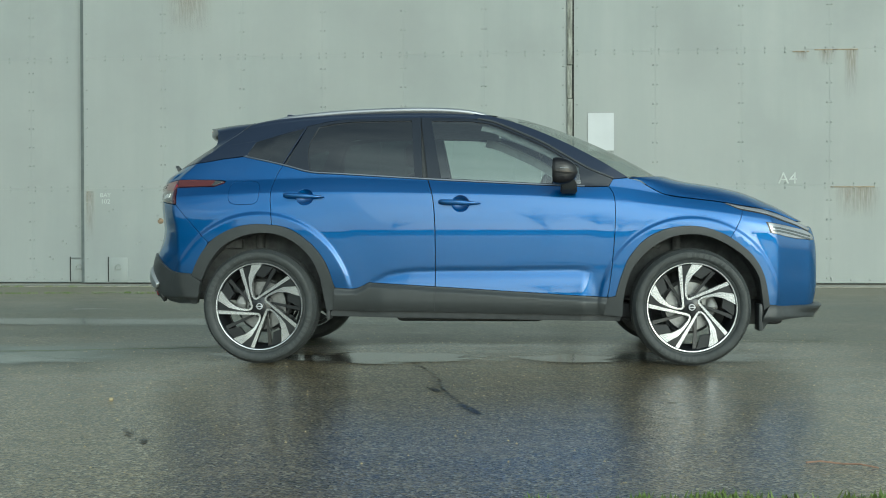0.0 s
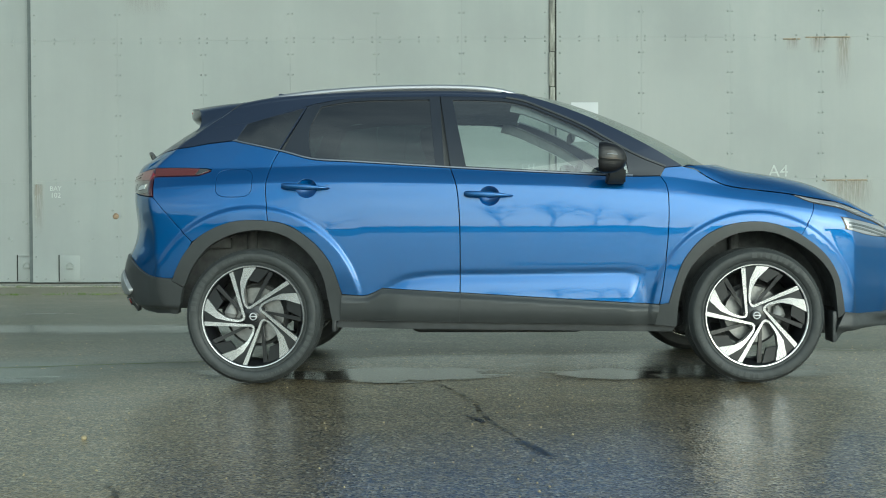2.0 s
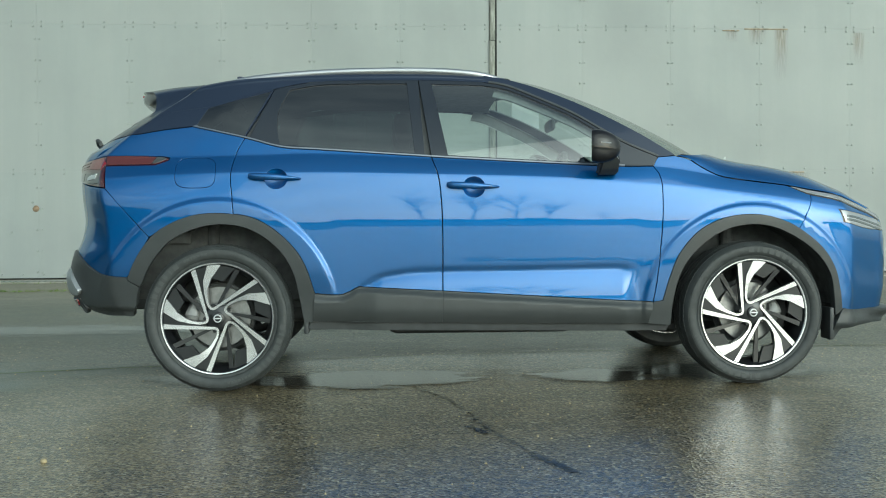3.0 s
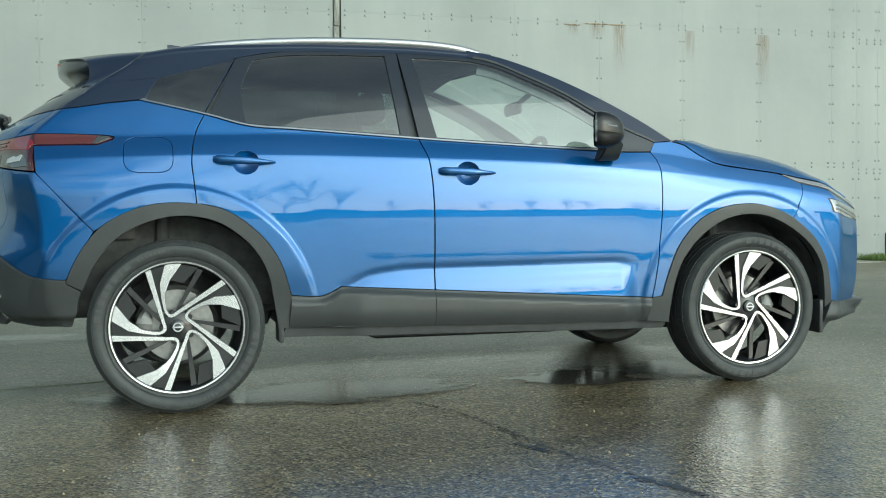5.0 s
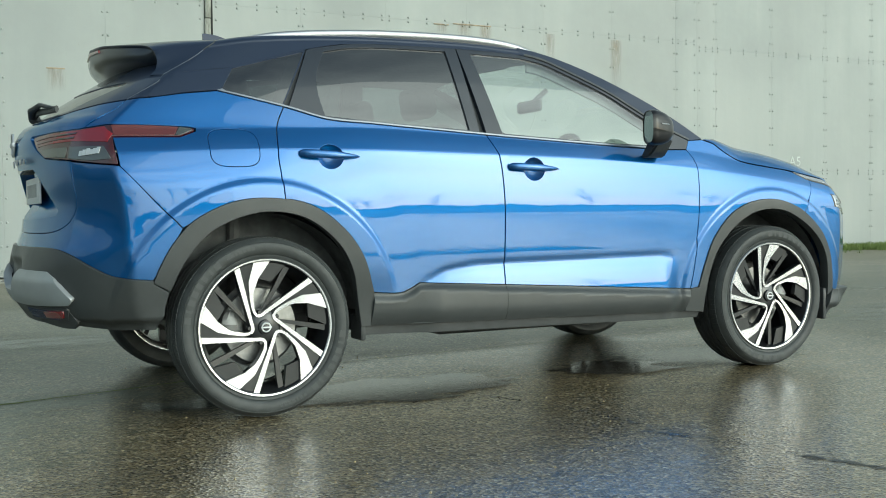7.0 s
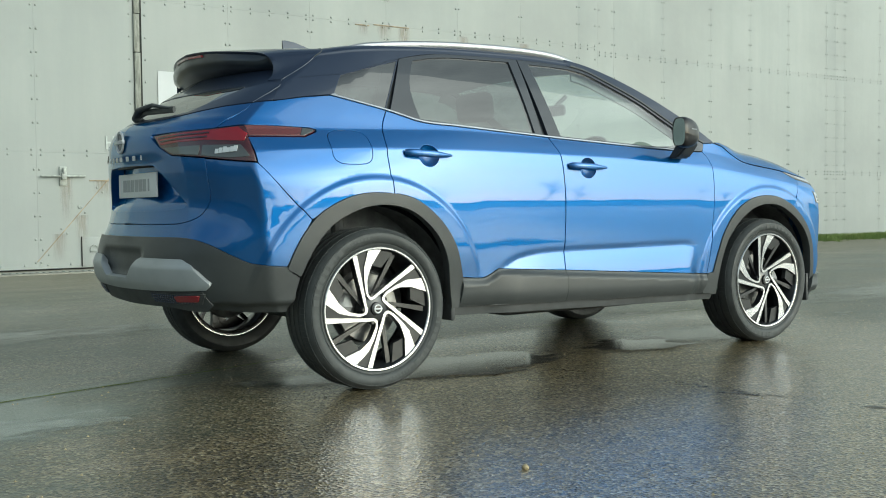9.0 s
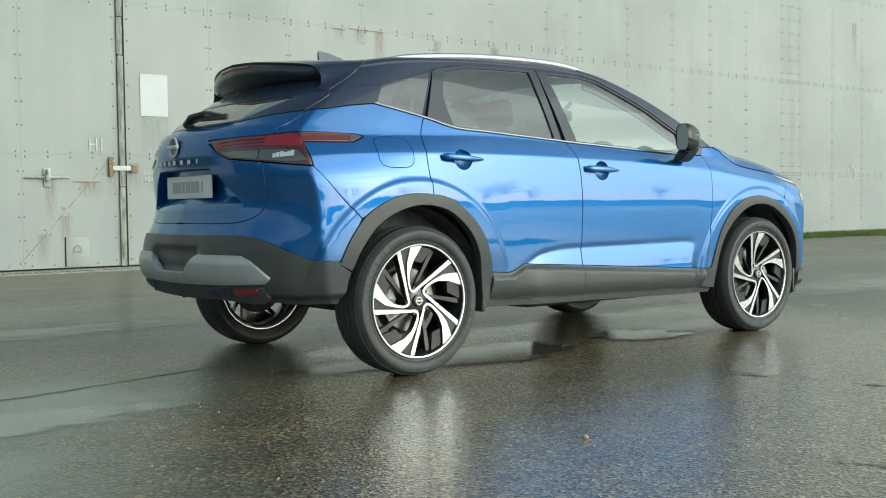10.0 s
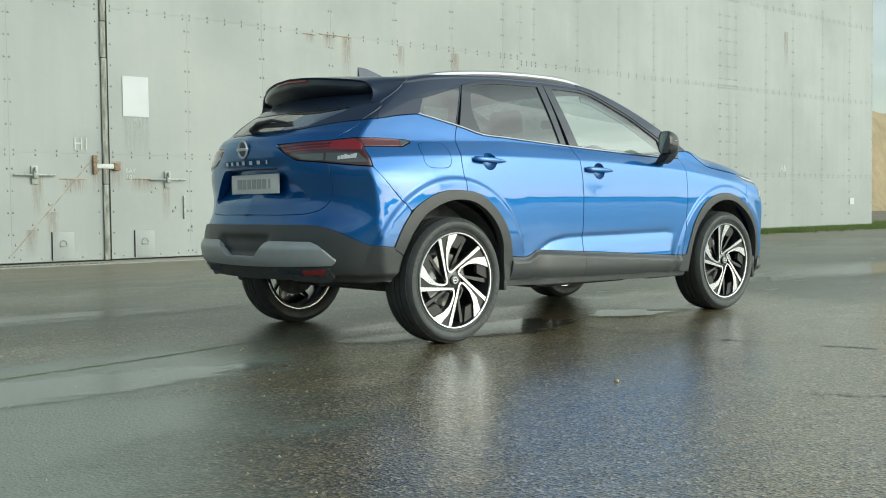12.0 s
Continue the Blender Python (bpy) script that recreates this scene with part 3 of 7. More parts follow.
def at_x(x, z):
    """The skin coordinate u of a flank point at x."""
    x0 = rear_start(z)
    if x < x0:
        return x0 - lookup(REAR_TABLE, 1, (x - x0) / (rear_x(z) - x0), 0)
    if x > FRONT_START:
        return FRONT_START + lookup(FRONT_TABLE, 1, (x - FRONT_START) / (front_x(z) - FRONT_START), 0)
    return x


def at_y(y, z, front=False):
    """The skin coordinate u of a point of the tail (or the nose) at y; y is negative on the driver's side."""
    table, w = (FRONT_TABLE, half_width(1.9, z)) if front else (REAR_TABLE, half_width(-2.0, z))
    share = min(1.0, abs(y) / w)
    a = lookup(table, 2, share if front else share ** (1 / corner_fill(z)), 0)
    if y > 0:
        a = 2 * table[-1][0] - a
    return FRONT_START + a if front else rear_start(z) - a


def other(u, z):
    """The skin coordinate of the mirror point across the tail."""
    return 2 * (rear_start(z) - REAR_TABLE[-1][0]) - u


def other_f(u, z):
    return 2 * (FRONT_START + FRONT_TABLE[-1][0]) - u


def X(*pts):
    return [(at_x(x, z), z) for x, z in pts]


def R(*pts):
    return [(at_y(y, z), z) for y, z in pts]


def F(*pts):
    return [(at_y(y, z, True), z) for y, z in pts]


def both(half):
    """A tail outline given from the centre line round one side back to the centre line, made whole."""
    return half + [(other(u, z), z) for u, z in reversed(half)]


def both_f(half):
    return half + [(other_f(u, z), z) for u, z in reversed(half)]


def dense(loop, step):
    out = []
    n = len(loop)
    for i in range(n):
        a, b = Vector(loop[i]), Vector(loop[(i + 1) % n])
        k = max(1, int(math.ceil((b - a).length / step)))
        for j in range(k):
            p = a + (b - a) * (j / k)
            if not out or (p - Vector(out[-1])).length > 1e-4:
                out.append((p.x, p.y))
    if (Vector(out[0]) - Vector(out[-1])).length < 1e-4:
        out.pop()
    return out


def area(loop):
    return 0.5 * sum(a[0] * b[1] - b[0] * a[1] for a, b in zip(loop, loop[1:] + loop[:1]))


def inset(loop, d):
    """The outline drawn in by d (out, where d is negative)."""
    if area(loop) < 0:
        loop = loop[::-1]
    n = len(loop)
    out = []
    for i in range(n):
        a, b, c = Vector(loop[i - 1]), Vector(loop[i]), Vector(loop[(i + 1) % n])
        n1, n2 = (b - a), (c - b)
        n1, n2 = Vector((-n1.y, n1.x)).normalized(), Vector((-n2.y, n2.x)).normalized()
        m = n1 + n2
        m = m / max(0.6, m.length_squared) * 2 if m.length > 1e-6 else n1
        out.append((b.x + m.x * d, b.y + m.y * d))
    return out


def inside(loop, x, y):
    hit = False
    j = len(loop) - 1
    for i in range(len(loop)):
        xi, yi = loop[i]
        xj, yj = loop[j]
        if (yi > y) != (yj > y) and x < (xj - xi) * (y - yi) / (yj - yi) + xi:
            hit = not hit
        j = i
    return hit


def skin_normal(u, z):
    h = 0.006
    a, b, c, d = (Vector(skin(*q)) for q in ((u + h, z), (u - h, z), (u, z + h), (u, z - h)))
    return (a - b).cross(c - d).normalized()


def panel(name, loop, mat, parent, lift=0.0, thick=0.014, holes=(), step=0.028, gap=0.0, sides=(-1, 1), label="", soft=0.3):
    """A pressed panel cut from the body's skin: an outline in (u, z), lifted off the skin, with returned edges.
    lift is a number or a function of (u, z); soft is how far the rim rolls over."""
    loop = dense(inset(loop, gap) if gap else (loop if area(loop) > 0 else loop[::-1]), step)
    holes = [dense(h if area(h) > 0 else h[::-1], step) for h in holes]
    pts, edges = [], []
    for ring in [loop] + holes:
        b = len(pts)
        pts += [Vector(p) for p in ring]
        edges += [(b + i, b + (i + 1) % len(ring)) for i in range(len(ring))]
    rim = list(pts)
    for line in FEATURES:
        last = None
        for q in line:
            v = Vector(q)
            ok = inside(loop, v.x, v.y) and not any(inside(h, v.x, v.y) for h in holes) and all((v - p).length > 0.0025 for p in rim)
            if ok:
                pts.append(v)
                if last is not None:
                    edges.append((last, len(pts) - 1))
                last = len(pts) - 1
            else:
                last = None
    us, zs = [p[0] for p in loop], [p[1] for p in loop]
    near = {}
    for p in pts:
        near.setdefault((int(p.x // step), int(p.y // step)), []).append(p)
    nu, nz = int((max(us) - min(us)) / step) + 1, int((max(zs) - min(zs)) / step) + 1
    for i in range(nu + 1):
        for j in range(nz + 1):
            p = Vector((min(us) + (i + 0.5 * (j % 2)) * step, min(zs) + j * step))
            if not inside(loop, p.x, p.y) or any(inside(h, p.x, p.y) for h in holes):
                continue
            if callable(lift) and not all(inside(loop, p.x + a * step * 0.35, p.y + b * step * 0.35) for a, b in ((1, 0), (-1, 0), (0, 1), (0, -1))):
                continue
            c = (int(p.x // step), int(p.y // step))
            if any((p - q).length < step * 0.55 for a in (-1, 0, 1) for b in (-1, 0, 1) for q in near.get((c[0] + a, c[1] + b), ())):
                continue
            pts.append(p)
    vs, _, fs, _, _, _ = delaunay_2d_cdt(pts, edges, [], 0, 1e-6)
    tris = []
    for f in fs:
        m = sum((vs[i] for i in f), Vector((0, 0))) / len(f)
        if inside(loop, m.x, m.y) and not any(inside(h, m.x, m.y) for h in holes):
            tris.append(tuple(f))
    used = sorted({i for f in tris for i in f})
    idx = {v: i for i, v in enumerate(used)}
    tris = [tuple(idx[i] for i in f) for f in tris]
    verts, normals = [], []
    for i in used:
        u, z = vs[i]
        n = skin_normal(u, z)
        d = lift(u, z) if callable(lift) else lift
        verts.append(Vector(skin(u, z)) + n * d)
        normals.append(n)
    if callable(lift):
        # the relief bends the surface: slope the normals with it
        h = 0.004
        for i, k in enumerate(used):
            u, z = vs[k]
            a, b, c, d = (Vector(skin(*q)) + normals[i] * lift(*q) for q in ((u + h, z), (u - h, z), (u, z + h), (u, z - h)))
            normals[i] = (a - b).cross(c - d).normalized()
    count = {}
    for f in tris:
        for a, b in zip(f, f[1:] + f[:1]):
            count[(a, b)] = count.get((a, b), 0) + 1
    bound = [(a, b) for a, b in count if (b, a) not in count]
    out_dir = {}
    for a, b in bound:
        d = (verts[b] - verts[a]).cross(normals[a])
        for i in (a, b):
            out_dir[i] = out_dir.get(i, Vector((0, 0, 0))) + d
    faces = list(tris)
    base, low = {}, {}
    bev = 0.0022 * (0.4 + 0.6 * soft)
    for i, d in out_dir.items():
        d = d.normalized() if d.length else normals[i]
        base[i] = len(verts)
        verts.append(verts[i] + d * bev - normals[i] * bev)
        normals.append((normals[i] * 0.35 + d).normalized())
        low[i] = len(verts)
        verts.append(verts[i] + d * bev - normals[i] * thick)
        normals.append(d)
        normals[i] = (normals[i] + d * 0.04 * soft).normalized()
    for a, b in bound:
        faces.append((b, a, base[a], base[b]))
        faces.append((base[b], base[a], low[a], low[b]))
    made = []
    for side in sides:
        if side < 0:
            v, f, nn = verts, faces, normals
        else:
            v = [(p.x, -p.y, p.z) for p in verts]
            f = [tuple(reversed(q)) for q in faces]
            nn = [(p.x, -p.y, p.z) for p in normals]
        made.append(link_mesh(name, v, f, mat, parent, label, normals=nn))
    return made


# lines along which the flank bends sharply: the lower crease, the shoulder, the arch flares
FEATURES = []
for dz in (-0.0025, 0.0025):
    FEATURES.append([(x / 200, crease_z(x / 200) + dz) for x in range(-132, 149)])
for f_line in (shoulder_z, belt_z):
    for dz in (-0.004, 0.004):
        FEATURES.append([(at_x(x / 100, f_line(x / 100) + dz), f_line(x / 100) + dz) for x in range(-180, 185)])
for w in (-WHEEL_X, WHEEL_X):
    for r in ((0.568, 0.572, 0.581, 0.590, 0.594) if w < 0 else (0.535, 0.539, 0.546, 0.554, 0.558)):
        FEATURES.append([(at_x(w - (0.010 if w > 0 else 0) + r * math.cos(math.radians(a)), WHEEL_Z + r * math.sin(math.radians(a))), WHEEL_Z + r * math.sin(math.radians(a))) for a in range(4, 178)])

for xi in (0.585, 0.598, 0.612, 0.626, 0.640):          # the upright edge of the tail's corner
    arc = lookup(REAR_TABLE, 1, xi, 0)
    FEATURES.append([(rear_start(z / 50) - arc, z / 50) for z in range(27, 60)])
for xi in (0.515, 0.527, 0.539, 0.551):                    # the slanting edge of the nose's corner
    arc = lookup(FRONT_TABLE, 1, xi, 0)
    FEATURES.append([(FRONT_START + arc, z / 50) for z in range(17, 48)])

car = new("car")
tagged(car, "blue compact SUV with black roof parked on wet asphalt", "car")

# outlines on the flank, as (x, z)
ARCH_R_OUT = [(-1.765, 0.553), (-1.735, 0.625), (-1.688, 0.705), (-1.611, 0.787), (-1.468, 0.855), (-1.318, 0.871), (-1.147, 0.844), (-1.006, 0.749), (-0.917, 0.633), (-0.862, 0.475)]
ARCH_R_IN = [(-1.742, 0.347), (-1.700, 0.520), (-1.64, 0.644), (-1.539, 0.75), (-1.361, 0.815), (-1.183, 0.798), (-1.041, 0.703), (-0.964, 0.581), (-0.915, 0.369)]
ARCH_F_OUT = [(0.872, 0.425), (0.905, 0.543), (0.952, 0.660), (1.045, 0.770), (1.145, 0.826), (1.256, 0.851), (1.378, 0.850), (1.505, 0.813), (1.600, 0.757), (1.695, 0.675), (1.757, 0.578), (1.785, 0.480), (1.805, 0.370)]
ARCH_F_IN = [(0.915, 0.300), (0.921, 0.414), (0.945, 0.527), (0.990, 0.623), (1.083, 0.720), (1.193, 0.783), (1.303, 0.805), (1.414, 0.796), (1.525, 0.751), (1.623, 0.687), (1.688, 0.623), (1.735, 0.543), (1.755, 0.446), (1.770, 0.342)]
BELT = [(-1.468, 1.306), (-1.189, 1.242), (-1.027, 1.199), (-0.843, 1.186), (-0.283, 1.149), (-0.131, 1.140), (0.394, 1.112), (0.688, 1.100), (0.835, 1.101)]
ROOF_EDGE = [(-1.66, 1.372), (-1.52, 1.392), (-1.397, 1.409), (-1.226, 1.456), (-1.065, 1.504), (-0.866, 1.541), (-0.721, 1.549), (-0.339, 1.553), (0.0, 1.543), (0.113, 1.530), (0.22, 1.488)]
PILLAR_IN = [(0.0, 1.543), (0.113, 1.521), (0.22, 1.478), (0.433, 1.380), (0.572, 1.296), (0.709, 1.214), (0.863, 1.147)]
PILLAR_OUT = [(0.0, 1.580), (0.166, 1.546), (0.363, 1.478), (0.574, 1.382), (0.781, 1.268), (0.955, 1.157)]
DOOR_GAP = [(-0.283, 1.149), (-0.252, 1.052), (-0.236, 0.894), (-0.232, 0.685), (-0.233, 0.483)]
REAR_GAP = [(-1.207, 1.247), (-1.244, 1.172), (-1.266, 1.056), (-1.258, 0.95), (-1.25, 0.864)]
FRONT_GAP = [(0.835, 1.101), (0.859, 1.065), (0.870, 0.995), (0.866, 0.788), (0.839, 0.512), (0.823, 0.418)]
CLAD_TOP = [(-0.862, 0.475), (-0.742, 0.468), (-0.70, 0.480), (-0.647, 0.507), (-0.233, 0.483), (0.823, 0.418)]
TAIL_GAP = [(-1.655, 0.758), (-1.76, 0.868), (-1.874, 0.995)]


def sub(pts, a, b):
    """The stretch of a line between two x stations, ends included."""
    f = curve(pts, 0.012)
    return [p for p in f if min(a, b) - 1e-6 <= p[0] <= max(a, b) + 1e-6]


belt = curve(BELT, 0.03)
arch_r, arch_f = curve(ARCH_R_OUT, 0.02), curve(ARCH_F_OUT, 0.02)
arch_r_in, arch_f_in = curve(ARCH_R_IN, 0.02), curve(ARCH_F_IN, 0.02)
door_gap, rear_gap, front_gap = curve(DOOR_GAP, 0.03), curve(REAR_GAP, 0.02), curve(FRONT_GAP, 0.03)
roof_line, pillar_in, pillar_out = curve(ROOF_EDGE, 0.02), curve(PILLAR_IN, 0.02), curve(PILLAR_OUT, 0.02)


def ellipse(cx, cz, a, b, n=36, power=2.0):
    return [(cx + p, cz + q) for p, q in round_shape(a, b, n, power)]


G = 0.0036

# rear door
loop = [(-1.207, 1.247)] + [p for p in belt if -1.20 <= p[0] <= -0.29] + door_gap + [(-0.647, 0.507)] + curve(CLAD_TOP[:4], 0.01)[::-1][1:] \
    + [p for p in arch_r[::-1] if -1.25 < p[0] < -0.865] + rear_gap[::-1][:-1]
rear_doors = panel("rear_door", X(*loop), paint, car, gap=G, step=0.0105, holes=[ellipse(-1.046, 1.040, 0.056, 0.052)], label="blue metallic rear door panel")
loop = [p for p in belt if -0.28 <= p[0]] + front_gap[1:] + door_gap[::-1]
front_doors = panel("front_door", X(*loop), paint, car, gap=G, step=0.0105, holes=[ellipse(-0.076, 0.996, 0.056, 0.053)], label="blue metallic front door panel")

# quarter panel with the fuel flap
FLAP = ellipse(-1.437, 1.071, 0.099, 0.078, 44, 3.6)
loop = [p for p in belt if p[0] <= -1.21] + rear_gap + [p for p in arch_r[::-1] if -1.64 < p[0] < -1.255] + curve(TAIL_GAP, 0.03) \
    + [(-1.880, 1.05), (-1.887, 1.108), (-1.80, 1.110), (-1.64, 1.112), (-1.575, 1.137), (-1.572, 1.148), (-1.60, 1.154), (-1.75, 1.159), (-1.900, 1.160), (-1.966, 1.153), (-1.899, 1.199), (-1.843, 1.234), (-1.812, 1.2625), (-1.737, 1.270), (-1.60, 1.292)]
panel("quarter_panel", X(*loop), paint, car, gap=G * 0.7, step=0.0105, holes=[FLAP], label="blue metallic rear quarter panel")
panel("fuel_flap", FLAP, paint, car, gap=0.0042, step=0.024, sides=(-1,))
panel("fuel_flap_blank", FLAP, paint, car, gap=0.0002, step=0.03, sides=(1,))

# front wing
loop = front_gap[::-1] + [(0.863, 1.147), (0.955, 1.154), (1.028, 1.135)] + curve([(1.028, 1.135), (1.084, 1.096), (1.183, 1.048), (1.35, 1.022), (1.519, 1.001), (1.56, 0.988)], 0.03)[1:] \
    + [(1.64, 0.955), (1.561, 0.783)] + [p for p in arch_f[::-1] if p[0] < 1.553]
panel("front_wing", X(*loop), paint, car, gap=G * 0.7, step=0.0105, label="blue metallic front wing")

# lower cladding: a chamfer along its top edge, then a flat face
clad_top = pchip(*CLAD_TOP)


def clad_lift(u, z):
    low = z - (0.3285 - 0.0174 * (u + 0.235))
    return 0.003 + 0.018 * smooth(0.003, 0.034, clad_top(u) - z) - 0.020 * (1 - min(1.0, max(0.0, low / 0.075))) ** 2


for dz in (0.008, 0.0175, 0.027):
    FEATURES.append([(x / 100, clad_top(x / 100) - dz) for x in range(-85, 82)])
loop = [(-0.862, 0.475)] + curve(CLAD_TOP[:4], 0.012)[1:] + [(-0.233, 0.483), (-0.235, 0.328), (-0.875, 0.337)]
panel("rear_door_cladding", X(*loop), cladding_mat, car, lift=clad_lift, step=0.014, gap=0.0015, thick=0.03, label="dark grey plastic door cladding")
loop = [(-0.233, 0.483), (0.823, 0.418), (0.800, 0.310), (-0.235, 0.328)]
panel("front_door_cladding", X(*loop), cladding_mat, car, lift=clad_lift, step=0.014, gap=0.0015, thick=0.03, label="dark grey plastic door cladding")
loop = [(-0.875, 0.337), (-0.235, 0.328), (0.800, 0.310), (0.915, 0.300), (0.90, 0.268), (-0.91, 0.295)]
panel("sill_skirt", X(*loop), trim_mat, car, lift=-0.02, thick=0.02)
loop = arch_r + [(-0.875, 0.337), (-0.915, 0.335)] + [p for p in arch_r_in[::-1] if p[1] > 0.525] + [(-1.702, 0.520)]
panel("rear_arch_trim", X(*loop), cladding_mat, car, lift=0.008, gap=0.001, thick=0.05, step=0.02, label="grey plastic wheel arch trim")
loop = [(0.823, 0.418)] + arch_f + arch_f_in[::-1] + [(0.800, 0.310)]
panel("front_arch_trim", X(*loop), cladding_mat, car, lift=0.007, gap=0.001, thick=0.05, step=0.02, label="grey plastic wheel arch trim")

# window frames, glass, chrome line
GLASS_R = curve([(-1.034, 1.212), (-1.050, 1.30), (-1.045, 1.385), (-0.995, 1.494)], 0.03) + curve([(-0.985, 1.500), (-0.866, 1.522), (-0.721, 1.532), (-0.397, 1.536)], 0.03) + [(-0.364, 1.167), (-0.60, 1.180), (-0.843, 1.195)]
GLASS_F = [(-0.200, 1.157), (-0.272, 1.533), (-0.1, 1.530)] + curve([(0.0, 1.526), (0.113, 1.505), (0.22, 1.462), (0.433, 1.364), (0.560, 1.286), (0.655, 1.228)], 0.03) + [(0.668, 1.115), (0.394, 1.123), (-0.131, 1.152)]
loop = [p for p in belt if -1.205 <= p[0] <= -0.283] + [(-0.339, 1.553)] + [p for p in roof_line[::-1] if -1.065 < p[0] < -0.345] + [(-1.068, 1.500)]
panel("rear_window_frame", X(*loop), frame_black, car, soft=0.0, lift=0.002, gap=G * 0.7, holes=[X(*GLASS_R)], thick=0.025, step=0.03, label="gloss black window frame")
panel("rear_side_window", X(*GLASS_R), privacy_glass, car, soft=0.0, lift=-0.006, gap=-0.004, thick=0.004, step=0.04, label="dark privacy glass")
loop = [p for p in belt if -0.283 <= p[0]] + [(0.855, 1.130), (0.863, 1.147)] + pillar_in[::-1][1:] + [p for p in roof_line[::-1] if -0.339 <= p[0] < -0.005]
panel("front_window_frame", X(*loop), frame_black, car, soft=0.0, lift=0.002, gap=G * 0.7, holes=[X(*GLASS_F)], thick=0.025, step=0.03, label="gloss black window frame")
panel("front_side_window", X(*GLASS_F), clear_glass, car, soft=0.0, lift=-0.006, gap=-0.004, thick=0.004, step=0.04, label="lightly tinted side glass")
seal = [p for p in pillar_in if p[0] > 0.02]
panel("window_seal", X(*(seal + [(x + 0.004, z + 0.008) for x, z in seal[::-1]])), trim_mat, car, soft=0.0, lift=0.007, thick=0.008, step=0.02, label="black rubber window seal")
GLASS_Q = [(-1.452, 1.309), (-1.21, 1.255), (-1.082, 1.490), (-1.226, 1.450), (-1.395, 1.402)]
loop = [(-1.468, 1.308)] + [p for p in belt if -1.46 < p[0] < -1.21] + [(-1.207, 1.249), (-1.068, 1.500)] + [p for p in roof_line[::-1] if p[0] < -1.07] + [(-1.737, 1.270), (-1.60, 1.294)]
panel("quarter_window_surround", X(*loop), gloss_black, car, soft=0.0, lift=0.002, gap=G * 0.6, holes=[X(*GLASS_Q)], thick=0.025, step=0.03, label="gloss black rear pillar trim")
panel("quarter_window", X(*GLASS_Q), privacy_glass, car, soft=0.0, lift=-0.001, gap=0.001, thick=0.004, step=0.04, label="dark privacy glass")
for nm, loop in (("quarter_pillar", [(-1.27, 1.225), (-1.13, 1.225), (-1.02, 1.505), (-1.13, 1.505)]), ("centre_pillar", [(-0.34, 1.12), (-0.21, 1.12), (-0.28, 1.56), (-0.39, 1.56)]),
                 ("door_rail", [(-1.42, 1.265), (-1.0, 1.16), (-0.25, 1.12), (0.80, 1.07), (0.80, 1.10), (-0.25, 1.142), (-0.95, 1.188), (-1.42, 1.292)]),
                 ("roof_frame", [(-1.60, 1.37), (-1.05, 1.493), (-0.70, 1.540), (-0.30, 1.545), (0.0, 1.535), (0.0, 1.56), (-0.30, 1.57), (-0.70, 1.565), (-1.05, 1.52), (-1.60, 1.40)])):
    panel(nm, X(*loop), trim_mat, car, lift=-0.020, thick=0.012, step=0.05, soft=0.0)
bt = [p for p in belt if p[0] < 0.70]
loop = bt + [(p[0], p[1] + 0.0055) for p in bt[::-1]]
loop[len(bt) * 2 - 1] = (bt[0][0] + 0.02, bt[0][1] + 0.006)
panel("belt_moulding", X(*loop), chrome, car, lift=0.0075, thick=0.010, step=0.02, label="satin chrome window line")
low_line = [(x, z - 0.045) for x, z in pillar_in if 0.03 < x < 0.80]
panel("pillar_lining", X(*(low_line + [(x + 0.02, z + 0.012) for x, z in pillar_in[::-1] if 0.03 < x < 0.80])), lining_mat, car, soft=0.0, lift=-0.042, thick=0.010, step=0.03, label="pale grey inner pillar trim")
loop = [p for p in pillar_in] + pillar_out[::-1]
panel("windscreen_pillar", X(*loop), gloss_black, car, soft=0.0, lift=0.003, gap=0.001, thick=0.03, step=0.02, label="gloss black windscreen pillar")

# tail: bumper, cladding, tailgate
TG_EDGE = [(-0.635, 1.020), (-0.649, 0.93), (-0.649, 0.848), (-0.612, 0.787), (-0.521, 0.751), (-0.36, 0.742), (0.0, 0.742)]
BUMP_TOP = [(0.0, 0.684), (-0.382, 0.684), (-0.584, 0.681), (-0.685, 0.658), (-0.786, 0.603)]
tg_edge = curve(R(*TG_EDGE), 0.03)
bump_top = curve(R(*BUMP_TOP) + X((-1.906, 0.580), (-1.765, 0.562)), 0.03)
tail_gap = curve(X(*TAIL_GAP), 0.03)
lamp_low = R((-0.655, 1.018)) + X((-1.935, 1.004), (-1.874, 0.997))
half = bump_top + X(*[p for p in arch_r if -1.764 < p[0] < -1.66]) + tail_gap + lamp_low[::-1] + tg_edge
panel("rear_bumper", both(half), paint, car, gap=G * 0.7, step=0.026, sides=(-1,), label="blue metallic rear bumper skin")


def clad_relief(u, z):
    # a deep step over the number-plate-wide centre, rounded lower edge
    x, y, _ = skin(u, z)
    inner = smooth(-0.30, -0.22, y) * (1 - smooth(0.22, 0.30, y))
    return 0.012 - 0.022 * inner * smooth(0.50, 0.53, z) * (1 - smooth(0.60, 0.645, z)) - 0.03 * (1 - smooth(0.38, 0.42, z))


